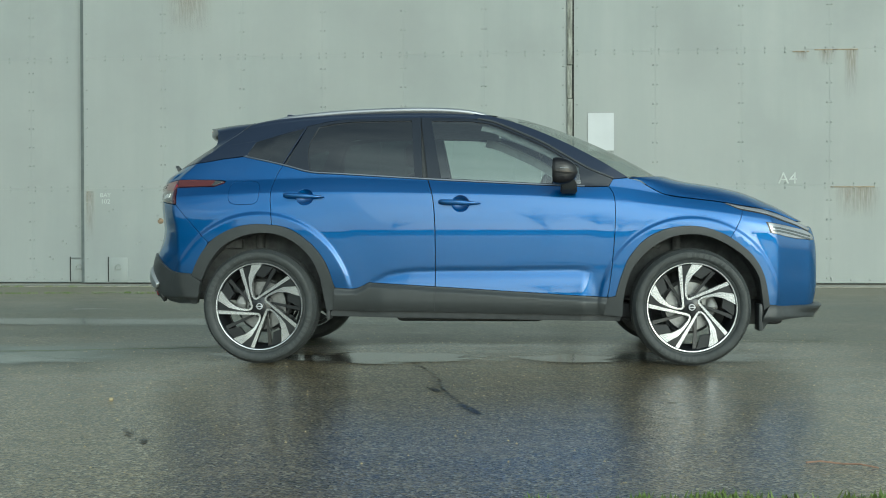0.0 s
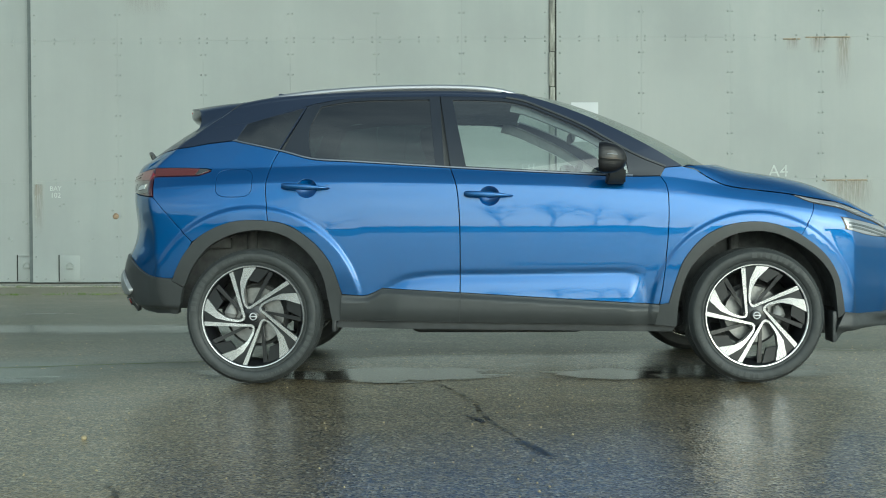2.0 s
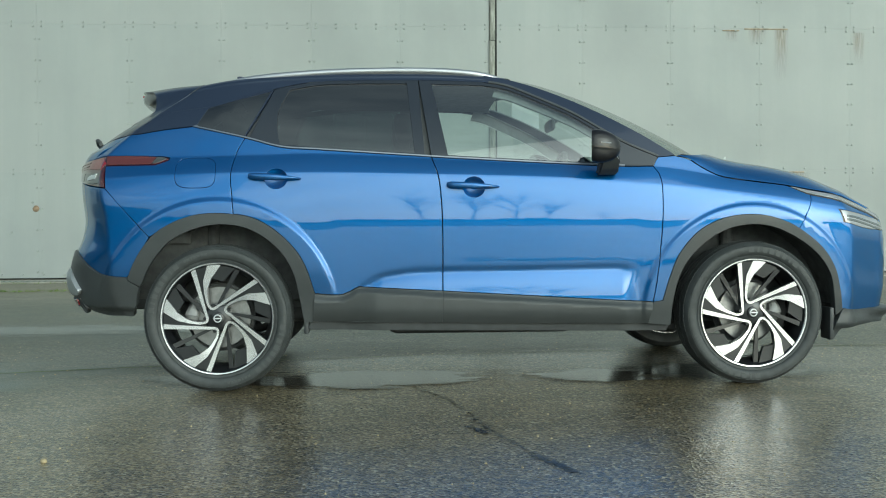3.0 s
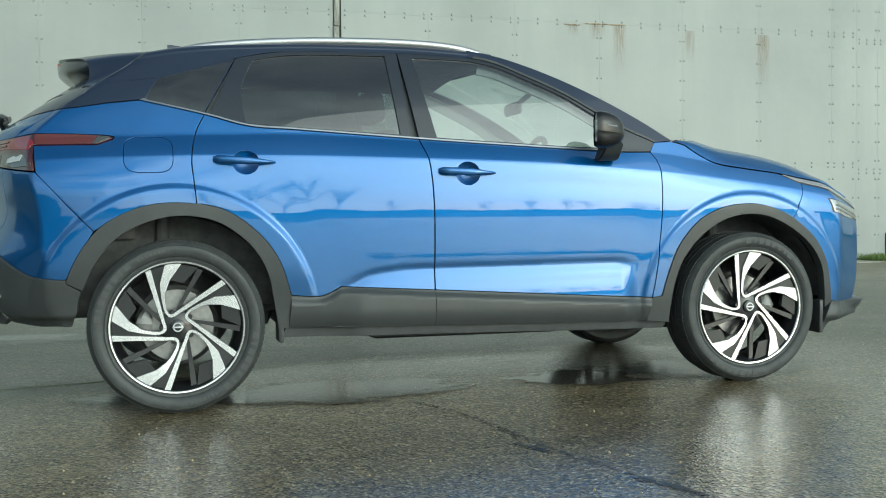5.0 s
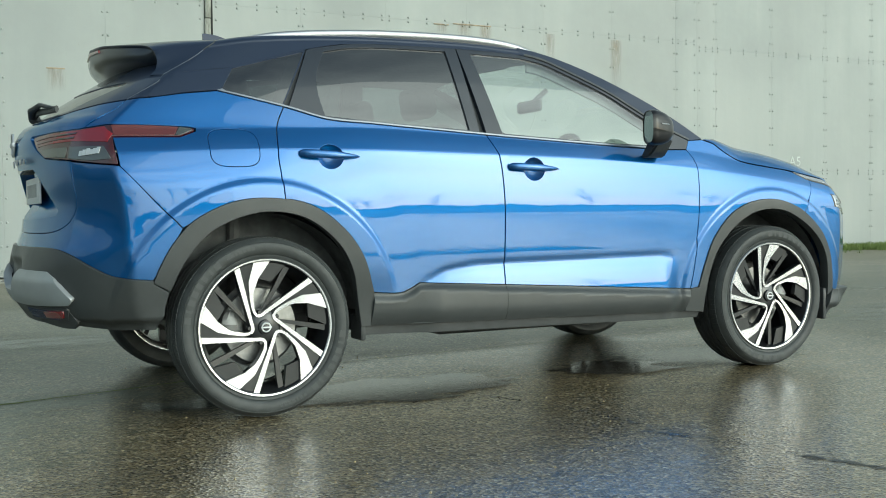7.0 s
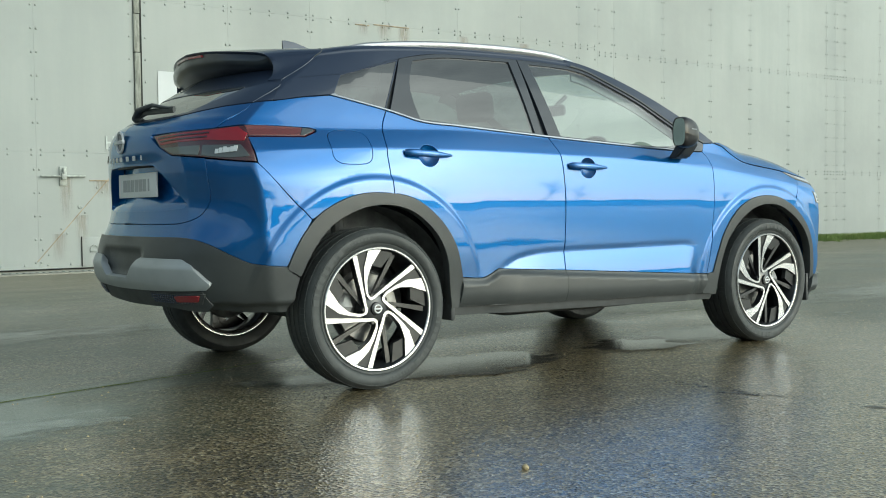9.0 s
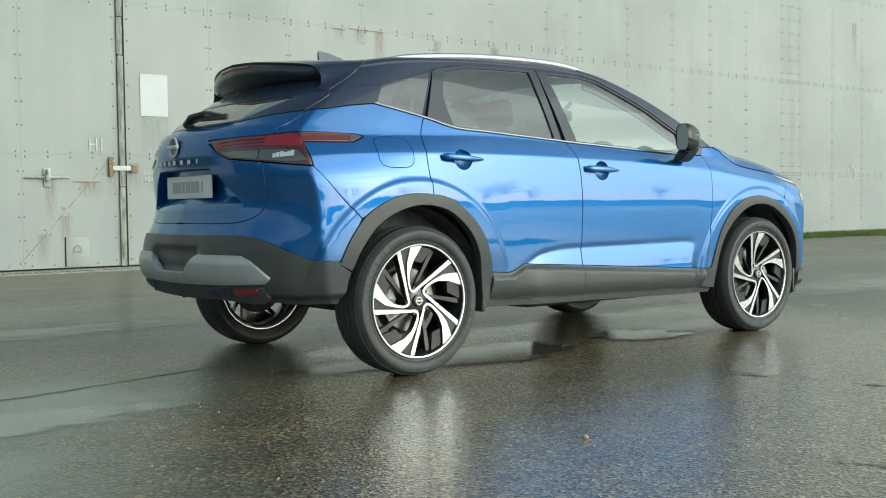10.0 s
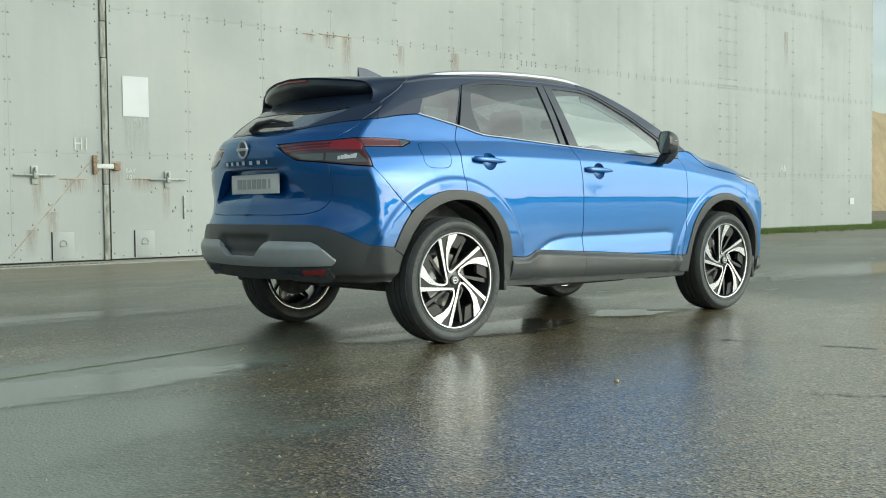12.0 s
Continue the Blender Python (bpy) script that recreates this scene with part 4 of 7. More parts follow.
half = R((0.0, 0.380), (-0.40, 0.388), (-0.58, 0.370), (-0.77, 0.361)) + X((-1.75, 0.368), (-1.724, 0.43), (-1.708, 0.515), (-1.765, 0.550)) + bump_top[::-1]
panel("rear_bumper_cladding", both(half), cladding_mat, car, lift=clad_relief, gap=0.001, step=0.022, thick=0.05, sides=(-1,), label="dark grey plastic rear bumper cladding")
half = R((0.0, 0.508), (-0.14, 0.508), (-0.165, 0.520), (-0.245, 0.583), (-0.278, 0.594), (-0.58, 0.594), (-0.63, 0.575), (-0.700, 0.498), (-0.696, 0.487), (-0.680, 0.474), (-0.46, 0.466), (0.0, 0.460))


def skid_relief(u, z):
    return 0.034 - 0.016 * smooth(0.55, 0.60, z) - 0.012 * (1 - smooth(0.45, 0.50, z))


panel("skid_plate", both(half), silver_plastic, car, lift=skid_relief, step=0.018, thick=0.035, sides=(-1,), label="silver plastic rear skid plate")
half = R((0.0, 0.384), (-0.40, 0.391), (-0.56, 0.378), (-0.63, 0.380), (-0.665, 0.405), (-0.655, 0.462), (-0.3, 0.456), (0.0, 0.455))
panel("lower_valance", both(half), trim_mat, car, lift=0.015, step=0.03, thick=0.02, sides=(-1,), label="black lower bumper valance")
for side in (-1, 1):
    loop = R((-0.29, 0.453), (-0.665, 0.456), (-0.63, 0.415), (-0.35, 0.411))
    panel("bumper_grille", loop, trim_mat, car, lift=0.020, step=0.03, thick=0.01, sides=(side,))
    verts = []
    bmg = bmesh.new()
    for i in range(17):
        for j in range(4):
            y = 0.335 + 0.017 * i + (0.0085 if j % 2 else 0)
            z = 0.419 + 0.0095 * j
            if y > 0.60:
                continue
            u = at_y(-y, z)
            p, n = Vector(skin(u, z)), skin_normal(u, z)
            q = p + n * 0.021
            d = bmesh.ops.create_cone(bmg, cap_ends=True, segments=6, radius1=0.0065, radius2=0.004, depth=0.006)["verts"]
            m = Matrix.Translation(q) @ n.to_track_quat("Z", "Y").to_matrix().to_4x4()
            bmesh.ops.transform(bmg, matrix=m, verts=d)
    if side > 0:
        bmesh.ops.scale(bmg, vec=(1, -1, 1), verts=bmg.verts)
    part("grille_mesh", bmg, gloss_black, car, smooth_angle=0)["kind"] = "stuff"
    loop = R((-0.509, 0.447), (-0.641, 0.451), (-0.625, 0.428), (-0.507, 0.424))
    panel("rear_reflector", loop, red_lens, car, lift=0.026, step=0.02, thick=0.012, sides=(side,), label="red rear reflector")

# tailgate
LAMP_TOP = R((-0.290, 1.133), (-0.476, 1.143), (-0.620, 1.148)) + X((-1.905, 1.157))
LAMP_IN = R((-0.636, 1.022), (-0.436, 1.040), (-0.353, 1.078), (-0.285, 1.124))
GLASS_LOW = R((0.0, 1.205), (-0.16, 1.205), (-0.29, 1.208), (-0.399, 1.223), (-0.555, 1.250)) + X((-1.788, 1.266))
RECESS = R((0.0, 1.008), (-0.287, 1.004), (-0.325, 0.985), (-0.361, 0.959), (-0.517, 0.832), (-0.50, 0.812), (-0.30, 0.800), (0.0, 0.798))
half = GLASS_LOW[:-1] + X((-1.813, 1.262), (-1.844, 1.233), (-1.900, 1.198), (-1.967, 1.152)) + LAMP_TOP[-2::-1] + LAMP_IN[::-1] + tg_edge[1:]


def tail_relief(u, z):
    x, y, _ = skin(u, z)
    # a soft ledge over the lamps and a crease under the rear window
    return 0.006 * (1 - smooth(0.0, 0.03, abs(z - 1.185))) + 0.010 * smooth(1.02, 1.06, z) * (1 - smooth(1.12, 1.2, z)) * (1 - smooth(0.25, 0.45, abs(y)))


panel("tailgate", both(half), paint, car, lift=tail_relief, gap=G * 0.7, step=0.022, holes=[both(RECESS)], thick=0.06, sides=(-1,), label="blue metallic tailgate")


def recess_relief(u, z):
    return -0.060 * smooth(0.80, 0.90, z) - 0.004


panel("plate_recess", both(RECESS), paint, car, lift=recess_relief, gap=-0.004, step=0.024, thick=0.004, sides=(-1,))
bm = bmesh.new()
box(bm, (-2.100, -0.26, 0.864), (-2.090, 0.26, 0.976), 0.003)
number_plate = part("number_plate", bm, plate_mat, car, "white rear number plate with grey lettering")
bm = bmesh.new()
for i, w in enumerate((0.046, 0.042, 0.040, 0.044, 0.046, 0.042, 0.016)):
    y = -0.165 + 0.055 * (6 - i)
    bm = bmesh.new()
    box(bm, (-2.1025, y - w / 2, 0.892), (-2.0995, y + w / 2, 0.948), 0.0008)
    part("plate_bar", bm, plate_ink, number_plate, smooth_angle=0)
bm = bmesh.new()
box(bm, (-2.125, -0.20, 1.000), (-2.07, 0.20, 1.012), 0.004)
part("tailgate_handle", bm, trim_mat, car)

# badge and letters on the tailgate, as plain shapes
p0 = Vector(skin(at_y(0, 1.118), 1.118))
ring = lathe([(0.040, -0.004), (0.044, -0.010), (0.050, -0.010), (0.053, -0.003)], "X", 40)
part("badge_ring", ring, bright_trim, car, "round chrome badge", smooth_angle=50).location = (p0.x - 0.010, 0, p0.z)
bm = bmesh.new()
box(bm, (p0.x - 0.024, -0.058, p0.z - 0.009), (p0.x - 0.010, 0.058, p0.z + 0.009), 0.003)
part("badge_bar", bm, bright_trim, car)
bm = lathe([(0.0, -0.004), (0.041, -0.003)], "X", 40)
part("badge_disc", bm, gloss_black, car).location = (p0.x - 0.011, 0, p0.z)
bm = bmesh.new()
for i in range(7):
    y = 0.215 - 0.072 * i
    u = at_y(y, 1.040)
    p, n = Vector(skin(u, 1.040)), skin_normal(u, 1.040)
    m = Matrix.Translation(p + n * 0.014) @ n.to_track_quat("Z", "Y").to_matrix().to_4x4()
    w = 0.005 if i == 6 else 0.014
    bm = bmesh.new()
    box(bm, (-w, -0.011, -0.002), (w, 0.011, 0.002), 0.002, turn=m, segments=1)
    part("letter_bar", bm, bright_trim, car, "chrome bar where the model name stands")

# rear window and black garnish
GLASS_SIDE = R((-0.400, 1.231), (-0.462, 1.272), (-0.522, 1.316), (-0.536, 1.345), (-0.500, 1.358))
half = R((0.0, 1.216), (-0.16, 1.216), (-0.29, 1.219)) + GLASS_SIDE + R((-0.33, 1.350), (-0.2, 1.343), (0.0, 1.342))
panel("rear_window", both(half), rear_glass, car, soft=0.0, lift=-0.002, step=0.04, thick=0.004, sides=(-1,), label="dark tinted rear window")
half = GLASS_LOW + X((-1.737, 1.272), (-1.60, 1.375), (-1.52, 1.44), (-1.46, 1.52)) + R((-0.40, 1.52), (0.0, 1.52))
hole = R((0.0, 1.220), (-0.16, 1.220), (-0.285, 1.222), (-0.394, 1.237), (-0.454, 1.275), (-0.512, 1.318), (-0.525, 1.342), (-0.49, 1.350), (-0.33, 1.343), (-0.2, 1.336), (0.0, 1.335))
panel("rear_window_surround", both(half), gloss_black, car, soft=0.0, lift=0.001, gap=0.003, holes=[both(hole)], step=0.03, thick=0.01, sides=(-1,), label="gloss black rear window surround")

# rear lamps: a pointed lens that runs round the corner
for side in (-1, 1):
    top = LAMP_TOP + X((-1.80, 1.160), (-1.70, 1.158), (-1.60, 1.152), (-1.575, 1.147), (-1.578, 1.138), (-1.64, 1.1135), (-1.75, 1.1115), (-1.885, 1.110))
    low = X((-1.885, 1.06), (-1.877, 1.000), (-1.935, 1.006)) + R((-0.636, 1.024), (-0.436, 1.042), (-0.353, 1.080))
    lamp = panel("rear_lamp", top + low, dark_red_lens, car, lift=0.002, gap=0.003, step=0.02, thick=0.03, sides=(side,), label="red wrap-round rear lamp with clear lower lens")[0]
    bar_l = R((-0.320, 1.122), (-0.476, 1.134), (-0.620, 1.140)) + X((-1.905, 1.150), (-1.885, 1.120)) + X((-1.905, 1.09)) + R((-0.62, 1.100), (-0.476, 1.096), (-0.36, 1.088))
    panel("light_bar", bar_l, red_lens, lamp, lift=0.004, step=0.02, thick=0.004, sides=(side,), label="bright red lens")
    strip = R((-0.34, 1.118), (-0.476, 1.127), (-0.625, 1.131), (-0.625, 1.126), (-0.476, 1.122), (-0.345, 1.114))
    panel("light_strip", strip, dark_red_lens, lamp, lift=0.0065, step=0.02, thick=0.003, sides=(side,))
    strip = R((-0.36, 1.104), (-0.476, 1.111), (-0.625, 1.115), (-0.625, 1.110), (-0.476, 1.106), (-0.365, 1.100))
    panel("light_strip", strip, dark_red_lens, lamp, lift=0.0065, step=0.02, thick=0.003, sides=(side,))
    spear = X((-1.884, 1.155), (-1.80, 1.156), (-1.640, 1.151), (-1.660, 1.118), (-1.75, 1.1155), (-1.880, 1.114))
    panel("side_light", spear, spear_lens, lamp, lift=0.004, step=0.02, thick=0.004, sides=(side,), label="greyed red side lens")
    tip = X((-1.634, 1.150), (-1.60, 1.147), (-1.588, 1.1435), (-1.590, 1.139), (-1.640, 1.118), (-1.655, 1.118))
    panel("lens_tip", tip, lamp_cell, lamp, lift=0.004, step=0.02, thick=0.004, sides=(side,), label="clear grey tip of the side lens")
    corner = X((-1.895, 1.085), (-1.892, 1.018), (-1.906, 1.016), (-1.925, 1.085))
    panel("corner_light", corner, dark_red_lens, lamp, lift=0.004, step=0.02, thick=0.004, sides=(side,), label="red corner lens")
    clr = X((-1.918, 1.072), (-1.900, 1.024), (-1.955, 1.020)) + R((-0.655, 1.030), (-0.622, 1.036), (-0.618, 1.076))
    panel("clear_lens", clr, lamp_cell, lamp, lift=0.005, step=0.02, thick=0.004, sides=(side,), label="clear reversing lamp lens")
    clr = R((-0.602, 1.076), (-0.606, 1.037), (-0.46, 1.046), (-0.380, 1.074))
    panel("smoked_lens", clr, smoke_lens, lamp, lift=0.005, step=0.02, thick=0.004, sides=(side,), label="smoked clear lens")
    for i in range(6):
        x = -1.934 - 0.0105 * i
        z = 1.056 - 0.0012 * i
        u = at_x(x, z)
        p, n = Vector(skin(u, z)), skin_normal(u, z)
        m = Matrix.Translation(p + n * 0.006) @ n.to_track_quat("Z", "Y").to_matrix().to_4x4()
        bm = bmesh.new()
        box(bm, (-0.0085 + 0.001 * (i % 2), -0.014, 0), (0.0085, 0.0125 - 0.003 * (i % 3), 0.0025), turn=m)
        if side > 0:
            bmesh.ops.scale(bm, vec=(1, -1, 1), verts=bm.verts)
            bmesh.ops.reverse_faces(bm, faces=bm.faces)
        part("lamp_cell", bm, bright_cell, lamp, smooth_angle=0)

# nose
DRL = [(1.545, 0.993), (1.62, 0.977), (1.754, 0.955), (1.90, 0.915), (2.02, 0.872), (2.10, 0.835), (2.085, 0.826), (2.0, 0.862), (1.90, 0.893), (1.754, 0.937), (1.62, 0.963)]
LAMP = [(1.775, 0.882), (1.921, 0.860), (2.06, 0.832), (2.135, 0.800), (2.145, 0.765), (2.0, 0.774), (1.921, 0.786), (1.800, 0.812)]
half = F((0.0, 0.36), (-0.35, 0.36), (-0.6, 0.36)) + X((1.95, 0.362), (1.86, 0.365)) + X(*[p for p in arch_f[::-1] if p[0] > 1.568]) + X((1.561, 0.783), (1.640, 0.951), (1.754, 0.930), (1.90, 0.884), (2.02, 0.850)) + F((-0.58, 0.842), (-0.45, 0.858), (0.0, 0.870))
half = half[::-1]
panel("front_bumper", both_f(half[::-1]), paint, car, gap=G * 0.5, step=0.03, holes=[X(*LAMP), [(other_f(u, z), z) for u, z in X(*LAMP)]], sides=(-1,), label="blue metallic front bumper")
half = F((0.0, 0.56), (-0.38, 0.58), (-0.46, 0.72), (-0.36, 0.80), (0.0, 0.815))
panel("front_grille", both_f(half), gloss_black, car, lift=0.008, step=0.04, sides=(-1,), label="gloss black front grille")
panel("daytime_lamp", X(*DRL), clear_lens, car, lift=0.004, step=0.02, label="slim clear daytime lamp")
lamps = panel("headlamp", X(*LAMP), wheel_black, car, lift=-0.002, gap=0.001, step=0.02, label="slim clear headlamp in a dark bezel")
DRL_EDGE = [(x, z - 0.004) for x, z in DRL[:6]] + [(x, z - 0.007) for x, z in DRL[6:]]
panel("lamp_bezel", X(*DRL_EDGE), wheel_black, car, lift=0.001, step=0.02)
for ob, side in zip(lamps, (-1, 1)):
    panel("lamp_lens", X(*[(x + (1.95 - x) * 0.08, z + (0.82 - z) * 0.12) for x, z in LAMP]), clear_lens, ob, lift=0.001, step=0.02, sides=(side,), label="clear lamp lens")
    for lift_z in (0.012, 0.030):
        slat = [(1.82 + (2.10 - 1.82) * q / 6, 0.862 - lift_z - 0.055 * (q / 6) ** 1.3) for q in range(7)]
        panel("lamp_slat", X(*(slat + [(x, z - 0.009) for x, z in slat[::-1]])), lamp_cell, ob, lift=0.003, step=0.02, thick=0.003, sides=(side,))
half = F((0.0, 0.30), (-0.45, 0.295), (-0.68, 0.30)) + X((1.90, 0.292), (1.80, 0.275), (1.77, 0.225), (1.745, 0.215), (1.765, 0.31), (1.806, 0.374), (1.90, 0.364)) + F((-0.66, 0.366), (-0.45, 0.372), (0.0, 0.375))


def splitter_relief(u, z):
    nose = smooth(1.92, 2.14, skin(u, z)[0])
    return 0.012 + 0.022 * (1 - smooth(0.30, 0.37, z)) * smooth(0.26, 0.30, z) + 0.040 * nose * smooth(0.318, 0.360, z)


panel("front_splitter", both_f(half), cladding_mat, car, lift=splitter_relief, step=0.025, thick=0.05, sides=(-1,), label="dark grey plastic front lip")


# roof, windscreen, bonnet
def loft(name, station, ns, nv, mat, parent, label="", closed_y=True):
    """A surface across the car: station(s, v) with v from 0 at the edge to 1 at the centre line, mirrored."""
    verts, faces = [], []
    rows_v = [v / nv for v in range(nv + 1)]
    for i in range(ns + 1):
        half_row = [Vector(station(i / ns, v)) for v in rows_v]
        verts += half_row + [Vector((p.x, -p.y, p.z)) for p in half_row[-2::-1]]
    w = 2 * nv + 1
    for i in range(ns):
        for j in range(w - 1):
            a = i * w + j
            faces.append((a, a + w, a + w + 1, a + 1))
    return link_mesh(name, verts, faces, mat, parent, label)


roof_z = pchip((-1.75, 1.475), (-1.55, 1.510), (-1.42, 1.536), (-1.307, 1.556), (-1.015, 1.583), (-0.686, 1.598), (-0.322, 1.602), (-0.03, 1.590), (0.167, 1.566), (0.40, 1.530))
edge_z = pchip(*ROOF_EDGE)
rear_cut = pchip((0.0, -1.665), (0.35, -1.49), (0.5, -1.445), (0.65, -1.435), (1.0, -1.46))
front_cut = pchip((0.0, 0.05), (0.35, 0.09), (0.65, 0.14), (0.8, 0.23), (1.0, 0.29))


def roof_station(s, v):
    # the side rises flush with the glass, turns over a tight shoulder, then crowns across
    x = rear_cut(v) + (front_cut(v) - rear_cut(v)) * s
    e = edge_z(min(x, 0.11))
    top = roof_z(x)
    zs = max(e + 0.002, top - 0.034)
    if v <= 0.35:
        z = e + (zs - e) * v / 0.35
        return x, skin(at_x(x, z), z)[1] - 0.0015, z
    hw = -skin(at_x(x, zs), zs)[1] + 0.0015
    if v <= 0.65:
        a = (v - 0.35) / 0.3 * math.pi / 2
        return x, -(hw - 0.075 * (1 - math.cos(a))), zs + (top - zs) * math.sin(a)
    t = (v - 0.65) / 0.35
    return x, -(hw - 0.075) * (1 - t), top + 0.022 * (1 - (1 - t) ** 2)


loft("roof", roof_station, 64, 40, gloss_black, car, "gloss black roof")
pin = pchip(*[(p[0], p[1]) for p in PILLAR_OUT])


def screen_station(s, v):
    x = 0.10 + 0.86 * s
    z = pin(x) - 0.004
    y = -half_width(x, z) * (1 - v)
    bow = 1 - (1 - v) ** 2
    return x + (0.19 + 0.14 * s) * bow, y, z + 0.030 * bow * (1 - s) + 0.01 * bow


loft("windscreen", screen_station, 24, 14, clear_glass, car, "clear windscreen")
hood_edge = pchip((0.955, 1.156), (1.028, 1.136), (1.084, 1.098), (1.183, 1.050), (1.35, 1.024), (1.519, 1.003), (1.62, 0.985), (1.754, 0.962), (1.90, 0.921), (2.0, 0.883))
hood_top = pchip((0.955, 1.162), (1.086, 1.130), (1.324, 1.097), (1.524, 1.057), (1.687, 1.001), (1.854, 0.935), (1.954, 0.888), (2.03, 0.848))


def hood_station(s, v):
    x = 0.965 + 1.035 * s
    e = hood_edge(x)
    q = Vector(skin(at_x(x, e), e))
    bow = 1 - (1 - v) ** 2
    xc = x + (0.33 * (1 - s) + 0.13 * s) * bow
    v2 = v ** 1.6
    top = hood_top(x) + 0.02 * bow
    z = e + (max(top, e) - e) * (1 - (1 - v2) ** 9)
    return xc, q.y * (1 - v2), z + 0.002


loft("bonnet", hood_station, 44, 22, paint, car, "blue metallic bonnet")
loft("scuttle", lambda s, v: (0.955 + 0.03 * s + 0.335 * (1 - (1 - v) ** 2), -half_width(0.95, 1.156) * (1 - v), 1.150 + 0.012 * s), 3, 12, trim_mat, car)

# spoiler: one shell from the roof's rear edge over the side fins to a trailing edge, and a dull hollow below
TRAIL = ((0.0, -1.705, -0.596, 1.372), (0.12, -1.680, -0.590, 1.400), (0.25, -1.674, -0.586, 1.435), (0.35, -1.679, -0.572, 1.466), (0.45, -1.690, -0.545, 1.490),
         (0.55, -1.705, -0.505, 1.503), (0.65, -1.732, -0.455, 1.511), (0.75, -1.785, -0.335, 1.524), (0.875, -1.828, -0.165, 1.540), (1.0, -1.845, 0.0, 1.546))
trail = [pchip(*[(p[0], p[k]) for p in TRAIL]) for k in (1, 2, 3)]
bm, bm_low = bmesh.new(), bmesh.new()
NV = 28
rings, rings_low = [], []
for i in range(-NV, NV + 1):
    v = 1 - abs(i) / NV
    flip = 1 if i <= 0 else -1
    a = Vector(roof_station(0.004, v))
    b = Vector([f(v) for f in trail])
    lift = 0.010 * smooth(0.4, 0.8, v)
    row = [a + (b - a) * (q / 9) + Vector((0, 0, lift * math.sin(math.pi * q / 9))) for q in range(10)]
    row += [b + Vector((0.001, 0, -0.006)), b + Vector((0.007, 0.010 * (1 - v), -0.011))]
    rings.append([bm.verts.new((p.x, p.y * flip, p.z)) for p in row])
    zu = min(b.z - 0.012, 1.425)
    yu = b.y * 0.94 + 0.012 * (1 - v)
    e = Vector(skin(at_y(yu, zu), zu)) + Vector((0.012, 0, 0))
    c = b + Vector((0.007, 0.010 * (1 - v), -0.011))
    low = [c]
    for t in (0.12, 0.3, 0.55, 0.8, 1.0):
        p = c + (e - c) * t
        low.append(p + Vector((-0.028 * math.sin(math.pi * t ** 0.7) * smooth(0.35, 0.6, v), 0, -0.020 * math.sin(math.pi * t ** 0.6) * smooth(0.35, 0.6, v))))
    rings_low.append([bm_low.verts.new((p.x, p.y * flip, p.z)) for p in low])
for mesh_rings, m in ((rings, bm), (rings_low, bm_low)):
    for p, q in zip(mesh_rings, mesh_rings[1:]):
        for j in range(len(p) - 1):
            m.faces.new((p[j], q[j], q[j + 1], p[j + 1]))
spoiler = part("rear_spoiler", bm, gloss_black, car, "gloss black roof spoiler with side fins over the rear window", 70)
part("spoiler_underside", bm_low, frame_black, spoiler, "dull black underside of the spoiler", 60)
lamp_line = [(trail[0](1 - 0.118 * abs(k) / 6) - 0.0005, -trail[1](1 - 0.118 * abs(k) / 6) * (-1 if k < 0 else 1), trail[2](1 - 0.118 * abs(k) / 6) - 0.020) for k in range(-6, 7)]
bm = sweep(lamp_line, round_shape(0.0055, 0.007, 8, 3))
part("brake_lamp", bm, red_lens, spoiler, "dark red high brake lamp strip")
# roof-to-fin seam: dark joint, with a chrome line for its lower stretch's highlight
seam_line = [Vector(roof_station(0.002, v / 40)) for v in range(25, -1, -1)] + [Vector(skin(at_x(x, z), z)) + Vector((0, -0.002, 0)) for x, z in ((-1.69, 1.338), (-1.735, 1.310), (-1.785, 1.280), (-1.811, 1.264))]
for side in (-1, 1):
    pts = [Vector((p.x, p.y * -side, p.z)) for p in seam_line]
    part("seam_joint", sweep(pts[:13], round_shape(0.0028, 0.0028, 6)), trim_mat, car)
    part("seam_strip", sweep(pts[12:], round_shape(0.0017, 0.0017, 6)), chrome, car, "thin chrome line for the highlight along the seam")

# roof rails
rail_line = curve([(-1.375, 1.538), (-1.30, 1.559), (-1.15, 1.580), (-0.9, 1.603), (-0.65, 1.616), (-0.323, 1.620), (-0.1, 1.610), (0.06, 1.585), (0.165, 1.548)], 0.05)
for side in (-1, 1):
    path = [(x, side * (0.605 - 0.02 * smooth(-1.0, -1.4, x) - 0.015 * smooth(-0.1, 0.2, x)), z - 0.014) for x, z in rail_line]
    n = len(path)
    sc = [(min(1.0, 0.35 + i / 5, 0.35 + (n - 1 - i) / 5),) * 2 for i in range(n)]
    bm = sweep(path, round_shape(0.017, 0.017, 12, 2.6), scale=sc)
    rail = part("roof_rail", bm, satin_silver, car, "satin silver roof rail", 50)
    bm = sweep([(x, y, z - 0.018) for x, y, z in path], round_shape(0.013, 0.016, 8, 3), scale=sc)
    part("rail_foot", bm, trim_mat, rail)

# antenna fin
bm = bmesh.new()
prof = [(-1.335, 1.585), (-1.340, 1.655), (-1.325, 1.657), (-1.27, 1.650), (-1.20, 1.628), (-1.10, 1.590)]
a = [bm.verts.new((x, 0.0 - 0.012 * (1.05 - (z - 1.585) / 0.08), z)) for x, z in prof]
b = [bm.verts.new((x, 0.0 + 0.012 * (1.05 - (z - 1.585) / 0.08), z)) for x, z in prof]
bm.faces.new(a)
bm.faces.new(b[::-1])
for i in range(len(prof)):
    j = (i + 1) % len(prof)
    bm.faces.new((a[i], b[i], b[j], a[j]))
part("antenna_fin", bm, gloss_black, car, "small black shark-fin antenna")

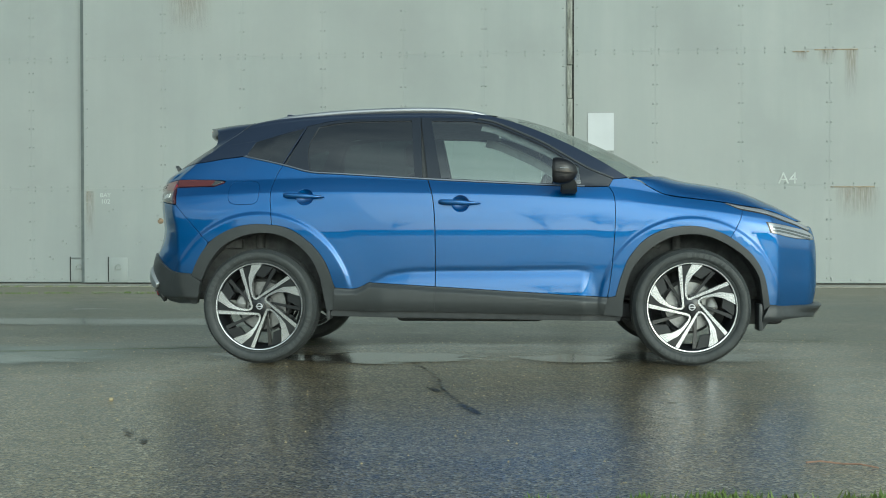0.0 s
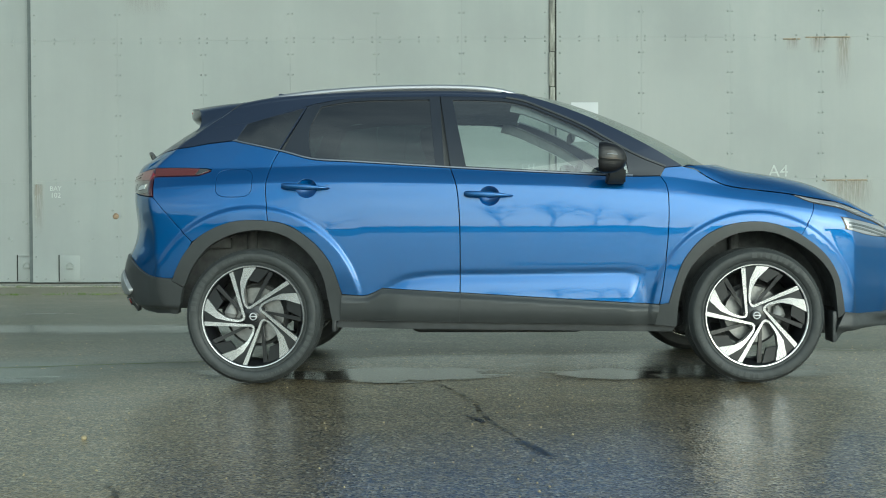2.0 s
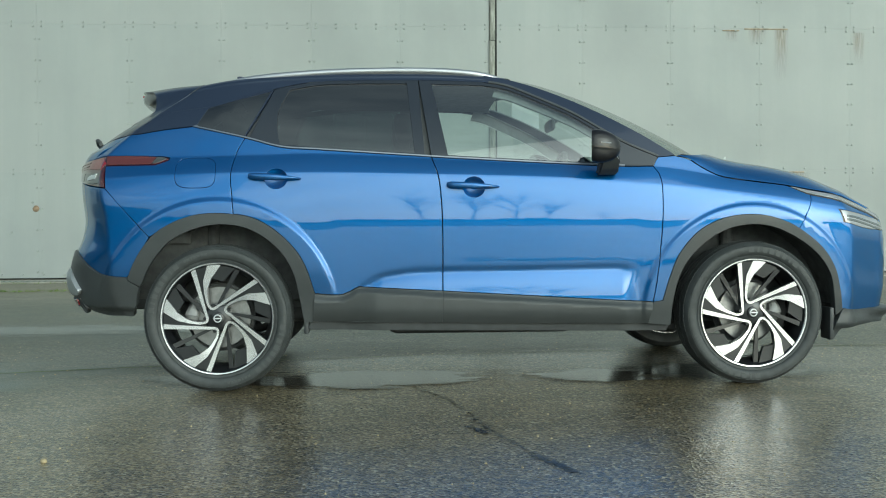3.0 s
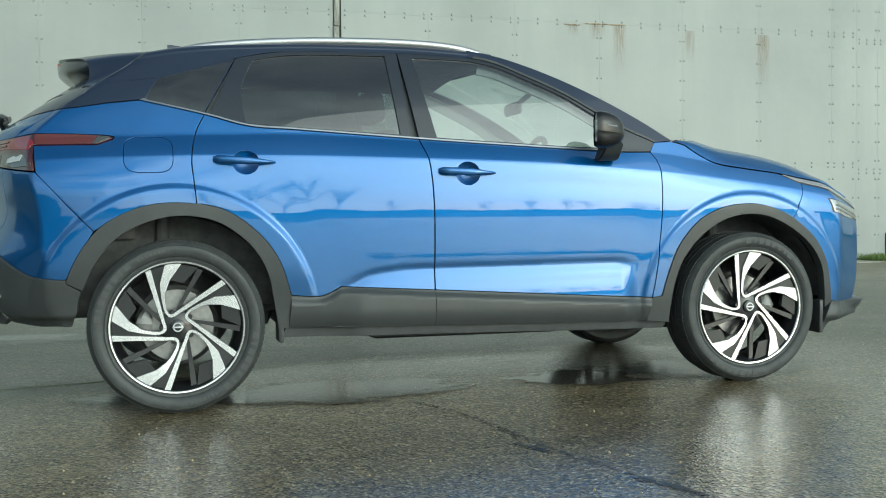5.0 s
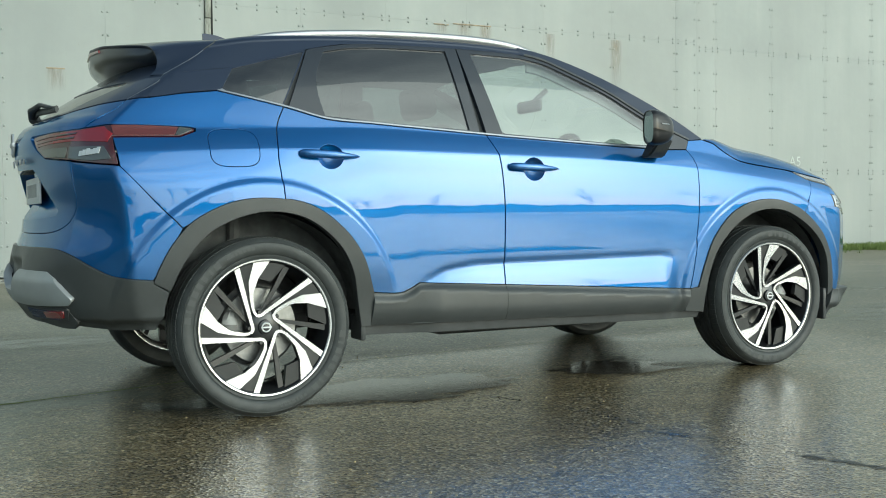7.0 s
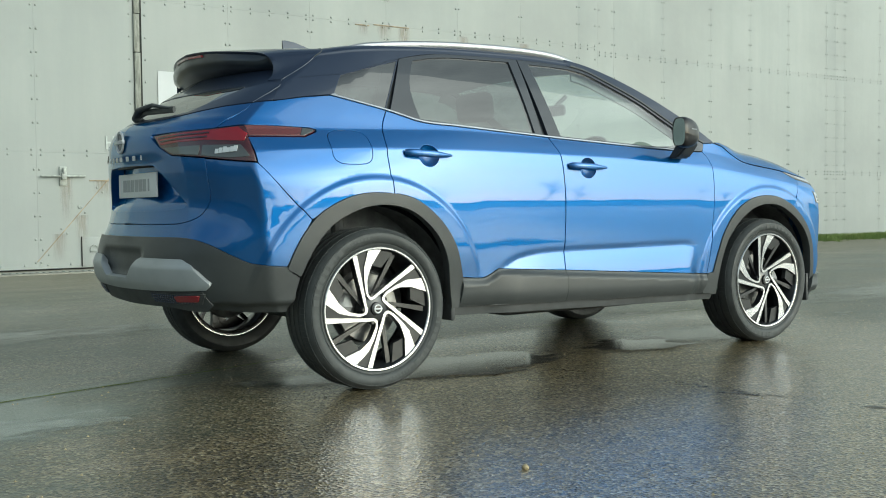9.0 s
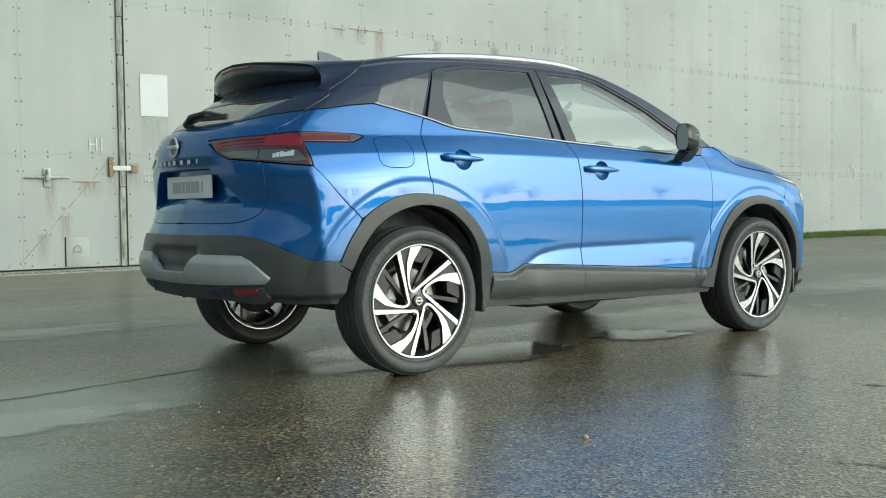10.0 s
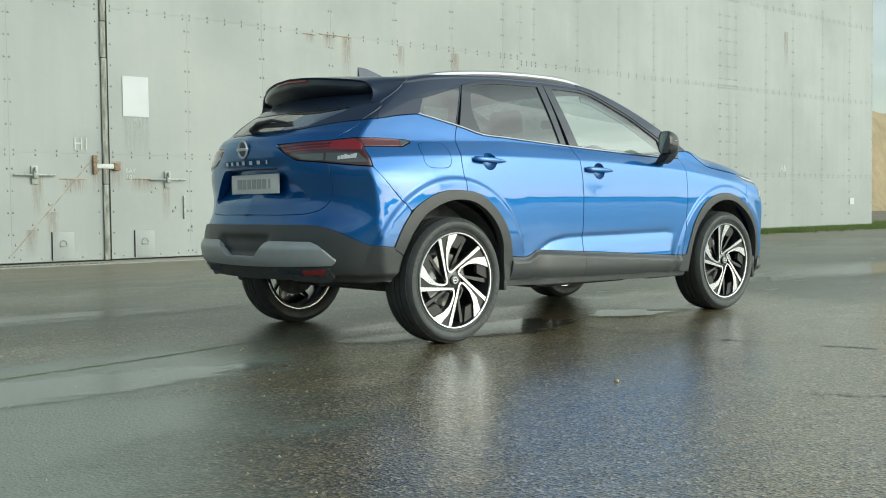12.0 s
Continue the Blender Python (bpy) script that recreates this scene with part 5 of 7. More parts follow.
# rear wiper
wiper = new("rear_wiper")
wiper.parent = car
p0 = Vector(skin(at_y(0.03, 1.235), 1.235))
bm = bmesh.new()
sweep([p0 + Vector((-0.03, 0, 0.0)), p0 + Vector((-0.042, -0.08, 0.03)), p0 + Vector((-0.02, -0.20, 0.045)), p0 + Vector((0.02, -0.31, 0.025))], round_shape(0.013, 0.010, 10), scale=[1.4, 1.3, 1, 0.6], bm=bm)
part("wiper_arm", bm, trim_mat, wiper)
bm = bmesh.new()
sweep([p0 + Vector((-0.020, 0.03, 0.005)), p0 + Vector((-0.018, -0.12, 0.02)), p0 + Vector((0.03, -0.34, 0.018))], round_shape(0.008, 0.015, 8), bm=bm)
part("wiper_blade", bm, trim_mat, wiper)
bm = bmesh.new()
bmesh.ops.create_uvsphere(bm, u_segments=14, v_segments=8, radius=0.028)
bmesh.ops.scale(bm, vec=(0.9, 1.2, 0.8), verts=bm.verts)
bmesh.ops.translate(bm, vec=p0 + Vector((-0.022, 0.0, 0.0)), verts=bm.verts)
part("wiper_boss", bm, trim_mat, wiper)

# door handles: a scooped bowl and a tapered pull
for doors, (cx, cz, slope), rest in ((rear_doors, (-1.046, 1.040, -0.05), (-1.177, -0.926)), (front_doors, (-0.076, 0.996, -0.04), (-0.208, 0.046))):
    for ob, side in zip(doors, (-1, 1)):
        bm = bmesh.new()
        cols = []
        for i in range(33):
            a = 2 * math.pi * i / 32
            col = []
            for j in range(7):
                q = j / 6
                x, z = cx + 0.0575 * q * math.cos(a), cz + 0.0535 * q * math.sin(a)
                y = half_width(x, z) - 0.030 * (1 - q ** 2.4) - 0.0015
                col.append(bm.verts.new((x, side * y, z)))
            cols.append(col)
        for a, b in zip(cols, cols[1:]):
            for j in range(6):
                bm.faces.new((a[j], b[j], b[j + 1], a[j + 1]))
        bmesh.ops.remove_doubles(bm, verts=bm.verts, dist=1e-5)
        part("handle_bowl", bm, paint, ob, smooth_angle=60)
        path, sc = [], []
        x0, x1 = rest
        for i in range(21):
            t = i / 20
            x = x0 + (x1 - x0) * t
            z = cz + 0.006 + slope * (x - cx)
            y = half_width(x, z) + 0.006 + 0.026 * math.sin(math.pi * min(1, max(0, t))) ** 0.45
            path.append((x, side * y, z))
            h = min(1.0, 0.72 + t * 5, 0.22 + (1 - t) * 1.75)
            sc.append((0.25 + 0.75 * min(1.0, 0.3 + t * 8, (1 - t) * 6 + 0.15), h))
        bm = sweep(path, round_shape(0.012, 0.0165, 12, 2.6), scale=sc)
        part("door_handle", bm, paint, ob, "body-coloured pull handle", 50)

# door mirrors
for side in (-1, 1):
    mir = new("door_mirror")
    mir.parent = car
    mir["label"] = "gloss black door mirror"
    bm = bmesh.new()
    loops = []
    for i in range(15):
        t = i / 14                                # from the glass side forward
        x = 0.497 + 0.140 * t
        k = (1 - max(0.0, (t - 0.12) / 0.88) ** 2.3) ** 0.5 if t < 1 else 0.02
        k *= 0.93 + 0.07 * smooth(0, 0.12, t)
        zc = 1.192 - 0.010 * t
        loops.append([bm.verts.new((x - 0.27 * 0.066 * a * k * (1 - t), side * (0.968 + 0.064 * a * k), zc + 0.083 * b * k)) for a, b in round_shape(1, 1, 28, 3.0)])
    for a, b in zip(loops, loops[1:]):
        for j in range(28):
            bm.faces.new((a[j], a[(j + 1) % 28], b[(j + 1) % 28], b[j]))
    bm.faces.new(loops[-1])
    part("mirror_cap", bm, black_band, mir, smooth_angle=50)
    bm = bmesh.new()
    c = [bm.verts.new((0.5010 - 0.27 * 0.055 * a, side * (0.968 + 0.055 * a), 1.193 + 0.072 * b)) for a, b in round_shape(1, 1, 28, 3.2)]
    bm.faces.new(c)
    part("mirror_pane", bm, mirror_glass, mir, "silvered mirror pane")
    bm = bmesh.new()
    sweep([(0.525, side * 1.030, 1.205), (0.57, side * 1.022, 1.203), (0.605, side * 1.002, 1.199), (0.625, side * 0.982, 1.195)], round_shape(0.005, 0.004, 8), bm=bm)
    part("indicator", bm, clear_lens, mir, "slim clear indicator lens")
    bm = bmesh.new()
    stalk = []
    for z, x0, x1, y0, y1 in ((1.135, 0.535, 0.628, 0.91, 1.0), (1.095, 0.538, 0.632, 0.88, 0.965), (1.056, 0.535, 0.640, 0.85, 0.915)):
        stalk.append([bm.verts.new((x, side * y, z)) for x, y in ((x0, y0), (x1, y0), (x1, y1), (x0, y1))])
    for a, b in zip(stalk, stalk[1:]):
        for j in range(4):
            bm.faces.new((a[j], a[(j + 1) % 4], b[(j + 1) % 4], b[j]))
    bm.faces.new(stalk[0])
    bm.faces.new(stalk[-1])
    bmesh.ops.bevel(bm, geom=list(bm.edges), offset=0.01, segments=2, affect="EDGES")
    part("mirror_stalk", bm, trim_mat, mir, smooth_angle=50)

# inner structure that closes the shell
for nm, mt, lo, hi, bev in (("cabin_tub", liner_mat, (-0.84, -0.80, 0.36), (0.83, 0.80, 0.90), 0.03), ("boot_tub", liner_mat, (-1.95, -0.62, 0.42), (-0.84, 0.62, 1.0), 0.03),
                            ("engine_block", liner_mat, (0.80, -0.60, 0.40), (1.95, 0.60, 0.97), 0.05), ("floor_tray", trim_mat, (-0.50, -0.72, 0.255), (0.45, 0.72, 0.37), 0.04),
                            ("rear_tray", trim_mat, (-0.86, -0.66, 0.285), (-0.50, 0.66, 0.40), 0.03), ("front_tray", trim_mat, (0.45, -0.66, 0.275), (1.0, 0.66, 0.37), 0.03),
                            ("engine_tray", trim_mat, (1.0, -0.45, 0.22), (2.0, 0.45, 0.40), 0.04), ("fuel_tank", trim_mat, (-1.60, -0.50, 0.30), (-0.9, 0.50, 0.44), 0.06),
                            ("bumper_tray", trim_mat, (-2.02, -0.62, 0.385), (-1.55, 0.62, 0.46), 0.03)):
    bm = bmesh.new()
    box(bm, lo, hi, bev)
    part(nm, bm, mt, car)
bm = bmesh.new()
sweep([(-1.70, 0.30, 0.37), (-1.90, 0.42, 0.355), (-1.93, 0.44, 0.354), (-1.95, 0.44, 0.352)], round_shape(0.024, 0.020, 14), bm=bm)
part("exhaust_pipe", bm, trim_mat, car, "dark exhaust tailpipe")
bm = bmesh.new()
sweep([(-1.333, -0.70, 0.30), (-1.333, 0.70, 0.30)], round_shape(0.045, 0.04, 10), bm=bm)
part("axle_beam", bm, trim_mat, car)
bm = bmesh.new()
sweep([(1.333, -0.70, 0.33), (1.333, 0.70, 0.33)], round_shape(0.03, 0.03, 10), bm=bm)
part("axle_beam", bm, trim_mat, car)
for xw in (-WHEEL_X, WHEEL_X):
    for side in (-1, 1):
        bm = bmesh.new()
        cols = []
        for i in range(25):
            a = math.radians(4 + 172 * i / 24)
            r = 0.463
            cols.append([bm.verts.new((xw + r * math.cos(a) * 1.0, side * y, WHEEL_Z + r * math.sin(a) * (0.985))) for y in (0.80, 0.72, 0.56, 0.55)])
        mid = bm.verts.new((xw, side * 0.55, WHEEL_Z))
        for a, b in zip(cols, cols[1:]):
            for j in range(3):
                bm.faces.new((a[j], b[j], b[j + 1], a[j + 1]))
            bm.faces.new((a[3], b[3], mid))
        part("arch_liner", bm, liner_mat, car)
        # strut and spring seen in the arch
        bm = bmesh.new()
        sweep([(xw - 0.06, side * 0.64, 0.42), (xw - 0.05, side * 0.62, 0.86)], round_shape(0.03, 0.03, 10), bm=bm)
        box(bm, (xw - 0.22, side * 0.62 - 0.05, 0.30), (xw + 0.16, side * 0.62 + 0.05, 0.36), 0.015)
        box(bm, (xw - 0.30, side * 0.66 - 0.02, 0.72), (xw - 0.16, side * 0.66 + 0.02, 0.78), 0.01)
        part("suspension", bm, liner_mat, car)
        # mud flap
        bm = bmesh.new()
        fx = -0.905 if xw < 0 else 1.752
        box(bm, (fx - 0.012, side * 0.80 - 0.06, 0.215 if xw > 0 else 0.275), (fx + 0.012, side * 0.80 + 0.06, 0.38), 0.008)
        part("mud_flap", bm, trim_mat, car)

# cabin
CABIN_Y = (-0.37, 0.37)
for sx, rowname in ((0.12, "front_seat"), (-0.78, "rear_seat")):
    for sy in CABIN_Y:
        seat = new(rowname)
        seat.parent = car
        bm = bmesh.new()
        t = pose(sx - 0.42, sy, 0.86, 0, -14, 0)
        box(bm, (-0.08, -0.23, 0.0), (0.07, 0.23, 0.36), 0.05, turn=t, segments=3)
        part("backrest", bm, seat_mat, seat)
        bm = bmesh.new()
        t = pose(sx - 0.515, sy, 1.25, 0, -8, 0)
        box(bm, (-0.05, -0.125, 0.0), (0.05, 0.125, 0.155), 0.04, turn=t, segments=3)
        part("headrest", bm, seat_mat, seat)
        bm = bmesh.new()
        box(bm, (sx - 0.40, sy - 0.24, 0.82), (sx + 0.15, sy + 0.24, 0.94), 0.04)
        part("cushion", bm, seat_mat, seat)
bm = bmesh.new()
box(bm, (0.55, -0.66, 0.84), (1.0, 0.66, 1.075), 0.06, segments=3)
box(bm, (0.50, -0.20, 1.05), (0.54, 0.12, 1.15), 0.015)
part("dashboard", bm, trim_mat, car)
R0, r0 = 0.175, 0.015
sw = lathe([(R0 + r0 * math.cos(2 * math.pi * q / 8), r0 * math.sin(2 * math.pi * q / 8)) for q in range(8)], "X", 36, closed=True)
box(sw, (-0.02, -0.17, -0.02), (0.03, 0.17, 0.02), 0.008)
wheel_rim = part("steering_wheel", sw, trim_mat, car)
wheel_rim.matrix_local = pose(0.40, -0.36, 1.03, 0, 22, 0)
bm = bmesh.new()
box(bm, (0.435, -0.12, 1.345), (0.465, 0.12, 1.41), 0.02, segments=3)
sweep([(0.46, 0.0, 1.39), (0.52, 0, 1.44), (0.56, 0, 1.47)], round_shape(0.014, 0.014, 8), bm=bm)
part("cabin_mirror", bm, trim_mat, car, "interior rear-view mirror")
loft("headliner", lambda s, v: (-1.35 + 1.5 * s, -0.60 * (1 - v), 1.515 + 0.03 * (1 - (1 - v) ** 2) + 0.02 * math.sin(math.pi * s)), 8, 8, lining_mat, car)


# wheels
def wheel(x, side, turn, lettering):
    w = new("wheel")
    w.parent = car
    tyre_profile = [(0.268, -0.020), (0.273, -0.010), (0.283, -0.004), (0.288, -0.0035), (0.2895, -0.006), (0.2925, -0.0015), (0.303, 0.0060), (0.325, 0.0085), (0.3345, 0.0055), (0.3355, 0.0020), (0.338, 0.0030), (0.348, -0.008), (0.3555, -0.024), (0.3585, -0.045),
                    (0.3595, -0.070), (0.3525, -0.0705), (0.3525, -0.079), (0.3600, -0.0795), (0.3605, -0.110), (0.3530, -0.1105), (0.3530, -0.119), (0.3605, -0.1195),
                    (0.3600, -0.150), (0.3525, -0.1505), (0.3525, -0.159), (0.3595, -0.1595), (0.358, -0.190), (0.350, -0.212), (0.325, -0.228), (0.285, -0.222), (0.265, -0.205)]
    bm = lathe(tyre_profile, "Y", 120)
    tyre = part("tyre", bm, tyre_mat, w, "damp black low-profile tyre", 40)
    # tread blocks on both shoulders
    verts, faces = [], []
    for i in range(90):
        a0, a1 = 2 * math.pi * (i + 0.12) / 90, 2 * math.pi * (i + 0.88) / 90
        for y0, y1, r in ((-0.022, -0.060, 0.3580), (-0.190, -0.165, 0.3585)):
            b = len(verts)
            for a, y in ((a0, y0), (a1, y0), (a1, y1), (a0, y1)):
                rr = r - (0.004 if y in (-0.022, -0.190) else 0)
                verts.append((rr * math.cos(a) * 0.99, y, rr * math.sin(a) * 0.99))
            for a, y in ((a0, y0), (a1, y0), (a1, y1), (a0, y1)):
                rr = r + 0.003 - (0.004 if y in (-0.022, -0.190) else 0)
                verts.append((rr * math.cos(a), y, rr * math.sin(a)))
            faces += [(b + 4, b + 5, b + 6, b + 7), (b, b + 1, b + 5, b + 4), (b + 1, b + 2, b + 6, b + 5), (b + 2, b + 3, b + 7, b + 6), (b + 3, b, b + 4, b + 7)]
    tagged(link_mesh("tread", verts, faces, tyre_mat, tyre, smooth_faces=False), kind="stuff")
    # raised maker's marking, as plain bars round the side wall
    for centre in (lettering, lettering + 180):
        for at, span, widths, tall in ((0, 44, (0.013, 0.005, 0.011, 0.012, 0.010, 0.009, 0.005, 0.013), 0.0125), (-41, 19, (0.006, 0.006, 0.003, 0.007, 0.006, 0.006, 0.006), 0.006)):
            n = len(widths) - 1
            for i, wide in enumerate(widths):
                a = math.radians(180 - centre - at - span / 2 + span * i / n)
                m = Matrix.Rotation(-a, 4, "Y") @ Matrix.Translation((0.3175, 0.0078, 0))
                bm = bmesh.new()
                box(bm, (-tall, -0.003, -wide), (tall, 0.0008, wide), turn=m)
                part("marking_bar", bm, tyre_text, tyre, smooth_angle=0)
    rim = [(0.2745, -0.012), (0.2755, -0.004), (0.272, 0.000), (0.266, -0.001), (0.2625, -0.006)]
    rim_ob = part("rim", lathe([(0.2625, -0.006), (0.258, -0.016), (0.250, -0.040), (0.238, -0.075), (0.235, -0.15), (0.255, -0.20), (0.268, -0.205)], "Y", 96), wheel_black, w, "gloss black alloy rim with machined silver spokes")
    part("rim_lip", lathe(rim, "Y", 96), machined, rim_ob, "bright machined rim lip")
    part("inner_flange", lathe([(0.240, -0.196), (0.258, -0.206), (0.268, -0.207), (0.271, -0.200)], "Y", 64), machined, rim_ob)
    k = 0.275 / 229.0

    def dish(a, b):
        # the spokes rise a little from hub to rim
        r = math.hypot(a, b) * k
        return -0.022 + 0.014 * smooth(0.04, 0.24, r)

    def flat(pts, depth, sink):
        bm2 = bmesh.new()
        line = pts
        extrude_outline(line, depth, lambda a, b, d: (-a * k, dish(a, b) - sink - d, b * k), bm2)
        return bm2

    # a U of machined metal: a broad-tipped leg, a turn beside the hub, and a straight leg out to the rim
    band = [(-39, 221), (19, 222), (-24, 161), (-39, 118), (-40, 98), (-36, 63), (-31, 51), (-25, 45), (-17, 45), (-9, 50), (-1, 56), (159, 166), (171, 148), (5, 45), (-8, 36), (-20, 32), (-31, 35), (-41, 48), (-47, 63), (-54, 101), (-58, 151)]
    web = [(-88, 207), (-39, 221), (-57, 151), (-53, 101), (-46, 63), (-41, 53), (-53, 53), (-64, 101)]
    facet = [(19, 222), (62, 216), (74, 206), (22, 150), (-8, 158), (-24, 163)]
    thin = [(72, 205), (90, 196), (14, 70), (0, 46), (-10, 46), (2, 72)]
    face = inset(band, 0.8)
    for i in range(5):
        rot = Matrix.Rotation(math.radians(72 * i + turn), 4, "Y")
        for nm, shape, depth, sink, mt in (("spoke", web, 0.030, 0.006, dark_alloy), ("spoke_face", face, 0.004, 0.0, machined), ("spoke_core", band, 0.034, 0.0035, wheel_black), ("spoke_facet", facet, 0.026, 0.012, dark_alloy),
                                           ("inner_spoke", thin, 0.02, 0.022, wheel_black)):
            bm2 = flat(shape, depth, sink)
            bmesh.ops.transform(bm2, matrix=rot, verts=bm2.verts)
            part(nm, bm2, mt, rim_ob, smooth_angle=20)
        a = math.radians(180 - 110 - 72 * i - turn)
        bolt_m = Matrix.Translation((0.064 * math.cos(a), -0.026, 0.064 * math.sin(a)))
        bm2 = lathe([(0.0, 0.002), (0.007, 0.002), (0.0095, -0.002), (0.0105, -0.02)], "Y", 10)
        bmesh.ops.transform(bm2, matrix=bolt_m, verts=bm2.verts)
        part("wheel_bolt", bm2, wheel_black, rim_ob)
    part("hub", lathe([(0.0, -0.024), (0.052, -0.026), (0.066, -0.034), (0.072, -0.08)], "Y", 40), wheel_black, rim_ob)
    cap = part("hub_cap", lathe([(0.0, -0.010), (0.022, -0.011), (0.029, -0.014), (0.031, -0.028)], "Y", 32), wheel_black, rim_ob)
    bm = lathe([(0.014, -0.0095), (0.0155, -0.007), (0.019, -0.007), (0.0205, -0.0105)], "Y", 28)
    box(bm, (-0.022, -0.010, -0.003), (0.022, -0.006, 0.003), 0.001)
    part("hub_badge", bm, bright_trim, cap, "small chrome hub badge")
    part("brake_disc", lathe([(0.055, -0.085), (0.060, -0.098), (0.150, -0.098), (0.152, -0.104), (0.150, -0.122), (0.06, -0.122)], "Y", 64), iron, w, "bare steel brake disc")
    # caliper: one cast arc over the disc's edge
    start = -22 if x > 0 else 152
    cal = bmesh.new()
    rows_c = []
    for i in range(15):
        a = -math.radians(180 - (start + 44 * i / 14))
        grow = 1 - 0.35 * abs(i - 7) / 7
        sect = ((0.100, -0.060), (0.118, -0.052), (0.150, -0.054), (0.166, -0.066), (0.166, -0.122), (0.100, -0.122))
        rows_c.append([cal.verts.new((math.cos(a) * (0.132 + (r - 0.132) * grow), y * (2 - grow) if y > -0.1 else y, -math.sin(a) * -1 * (0.132 + (r - 0.132) * grow) * -1)) for r, y in sect])
    for p, q in zip(rows_c, rows_c[1:]):
        for j in range(6):
            cal.faces.new((p[j], p[(j + 1) % 6], q[(j + 1) % 6], q[j]))
    cal.faces.new(rows_c[0][::-1])
    cal.faces.new(rows_c[-1])
    part("brake_caliper", cal, caliper_mat, w, "pale cast brake caliper", 35)
    part("backing_plate", lathe([(0.06, -0.150), (0.165, -0.150), (0.172, -0.14)], "Y", 48), liner_mat, w)
    # the outer face is at y = 0.885 from the centre line
    w.matrix_local = Matrix.Translation((x, side * 0.898, WHEEL_Z)) @ (Matrix.Rotation(math.pi, 4, "Z") if side < 0 else Matrix.Identity(4))
    return w


wheel(-WHEEL_X, -1, 0, 150)
wheel(WHEEL_X, -1, -10, 71)
wheel(-WHEEL_X, 1, 20, 30)
wheel(WHEEL_X, 1, 40, 200)


# ---- the apron and the hangar ----
WALL_Y = 9.75
HANGAR_TOP = 8.2
COLUMNS = (-16.4, -14.9, -13.55, -12.2, -10.85, -9.5, -7.81, -5.5, -4.17, -2.82, -1.49, -0.17, 2.59, 3.95, 5.34, 6.77, 8.15, 9.52, 10.42, 11.77, 13.15, 14.4, 15.68,
           17.05, 17.74, 19.11, 20.44, 21.98, 23.5)
DOOR_EDGES = (-18.0, -6.85, 1.285, 10.0, 17.4, 24.88)
ROWS_Z = (1.60, 3.77, 5.95)

ground = link_mesh("ground", [(-260, -260, 0), (260, -260, 0), (260, 260, 0), (-260, 260, 0)], [(0, 1, 2, 3)], asphalt, smooth_faces=False)
tagged(ground, "wet brown-grey asphalt apron with damp and drier stretches", "ground", kind="structure")

wall = new("wall_hangar")
tagged(wall, "hangar front of tall pale grey-green riveted steel doors", "wall", kind="structure")
rng = random.Random(4)


def plate(x0, x1, z0, z1, y, parent, bow):
    """One steel sheet of a door leaf, with folded edges."""
    bm = bmesh.new()
    d = 0.030
    g = 0.0007
    x0, x1, z0, z1 = x0 + g, x1 - g, z0 + g, z1 - g
    nx, nz = 4, 5
    grid = []
    for i in range(nx + 1):
        col = []
        for j in range(nz + 1):
            a, b = i / nx, j / nz
            out = bow * 16 * a * (1 - a) * b * (1 - b)
            col.append(bm.verts.new((x0 + (x1 - x0) * a, y - out, z0 + (z1 - z0) * b)))
        grid.append(col)
    for i in range(nx):
        for j in range(nz):
            bm.faces.new((grid[i][j], grid[i + 1][j], grid[i + 1][j + 1], grid[i][j + 1]))
    rim = [e for e in bm.edges if e.is_boundary]
    made = bmesh.ops.extrude_edge_only(bm, edges=rim)["geom"]
    bmesh.ops.translate(bm, vec=(0, d, 0), verts=[v for v in made if isinstance(v, bmesh.types.BMVert)])
    return part("panel", bm, steel, parent, smooth_angle=30)


BOLT = []
for i in range(6):
    a = math.pi * i / 3
    BOLT.append((math.cos(a), math.sin(a)))


def bolt(verts, faces, x, y, z, r=0.017, h=0.014):
    """A domed bolt head, six-sided, standing out of the sheet."""
    base = len(verts)
    for a, b in BOLT:
        verts.append((x + r * a, y, z + r * b))
    for a, b in BOLT:
        verts.append((x + r * 0.8 * a, y - h, z + r * 0.8 * b))
    verts.append((x, y - h * 1.25, z))
    for i in range(6):
        j = (i + 1) % 6
        faces.append((base + i, base + j, base + 6 + j, base + 6 + i))
        faces.append((base + 6 + i, base + 6 + j, base + 12))


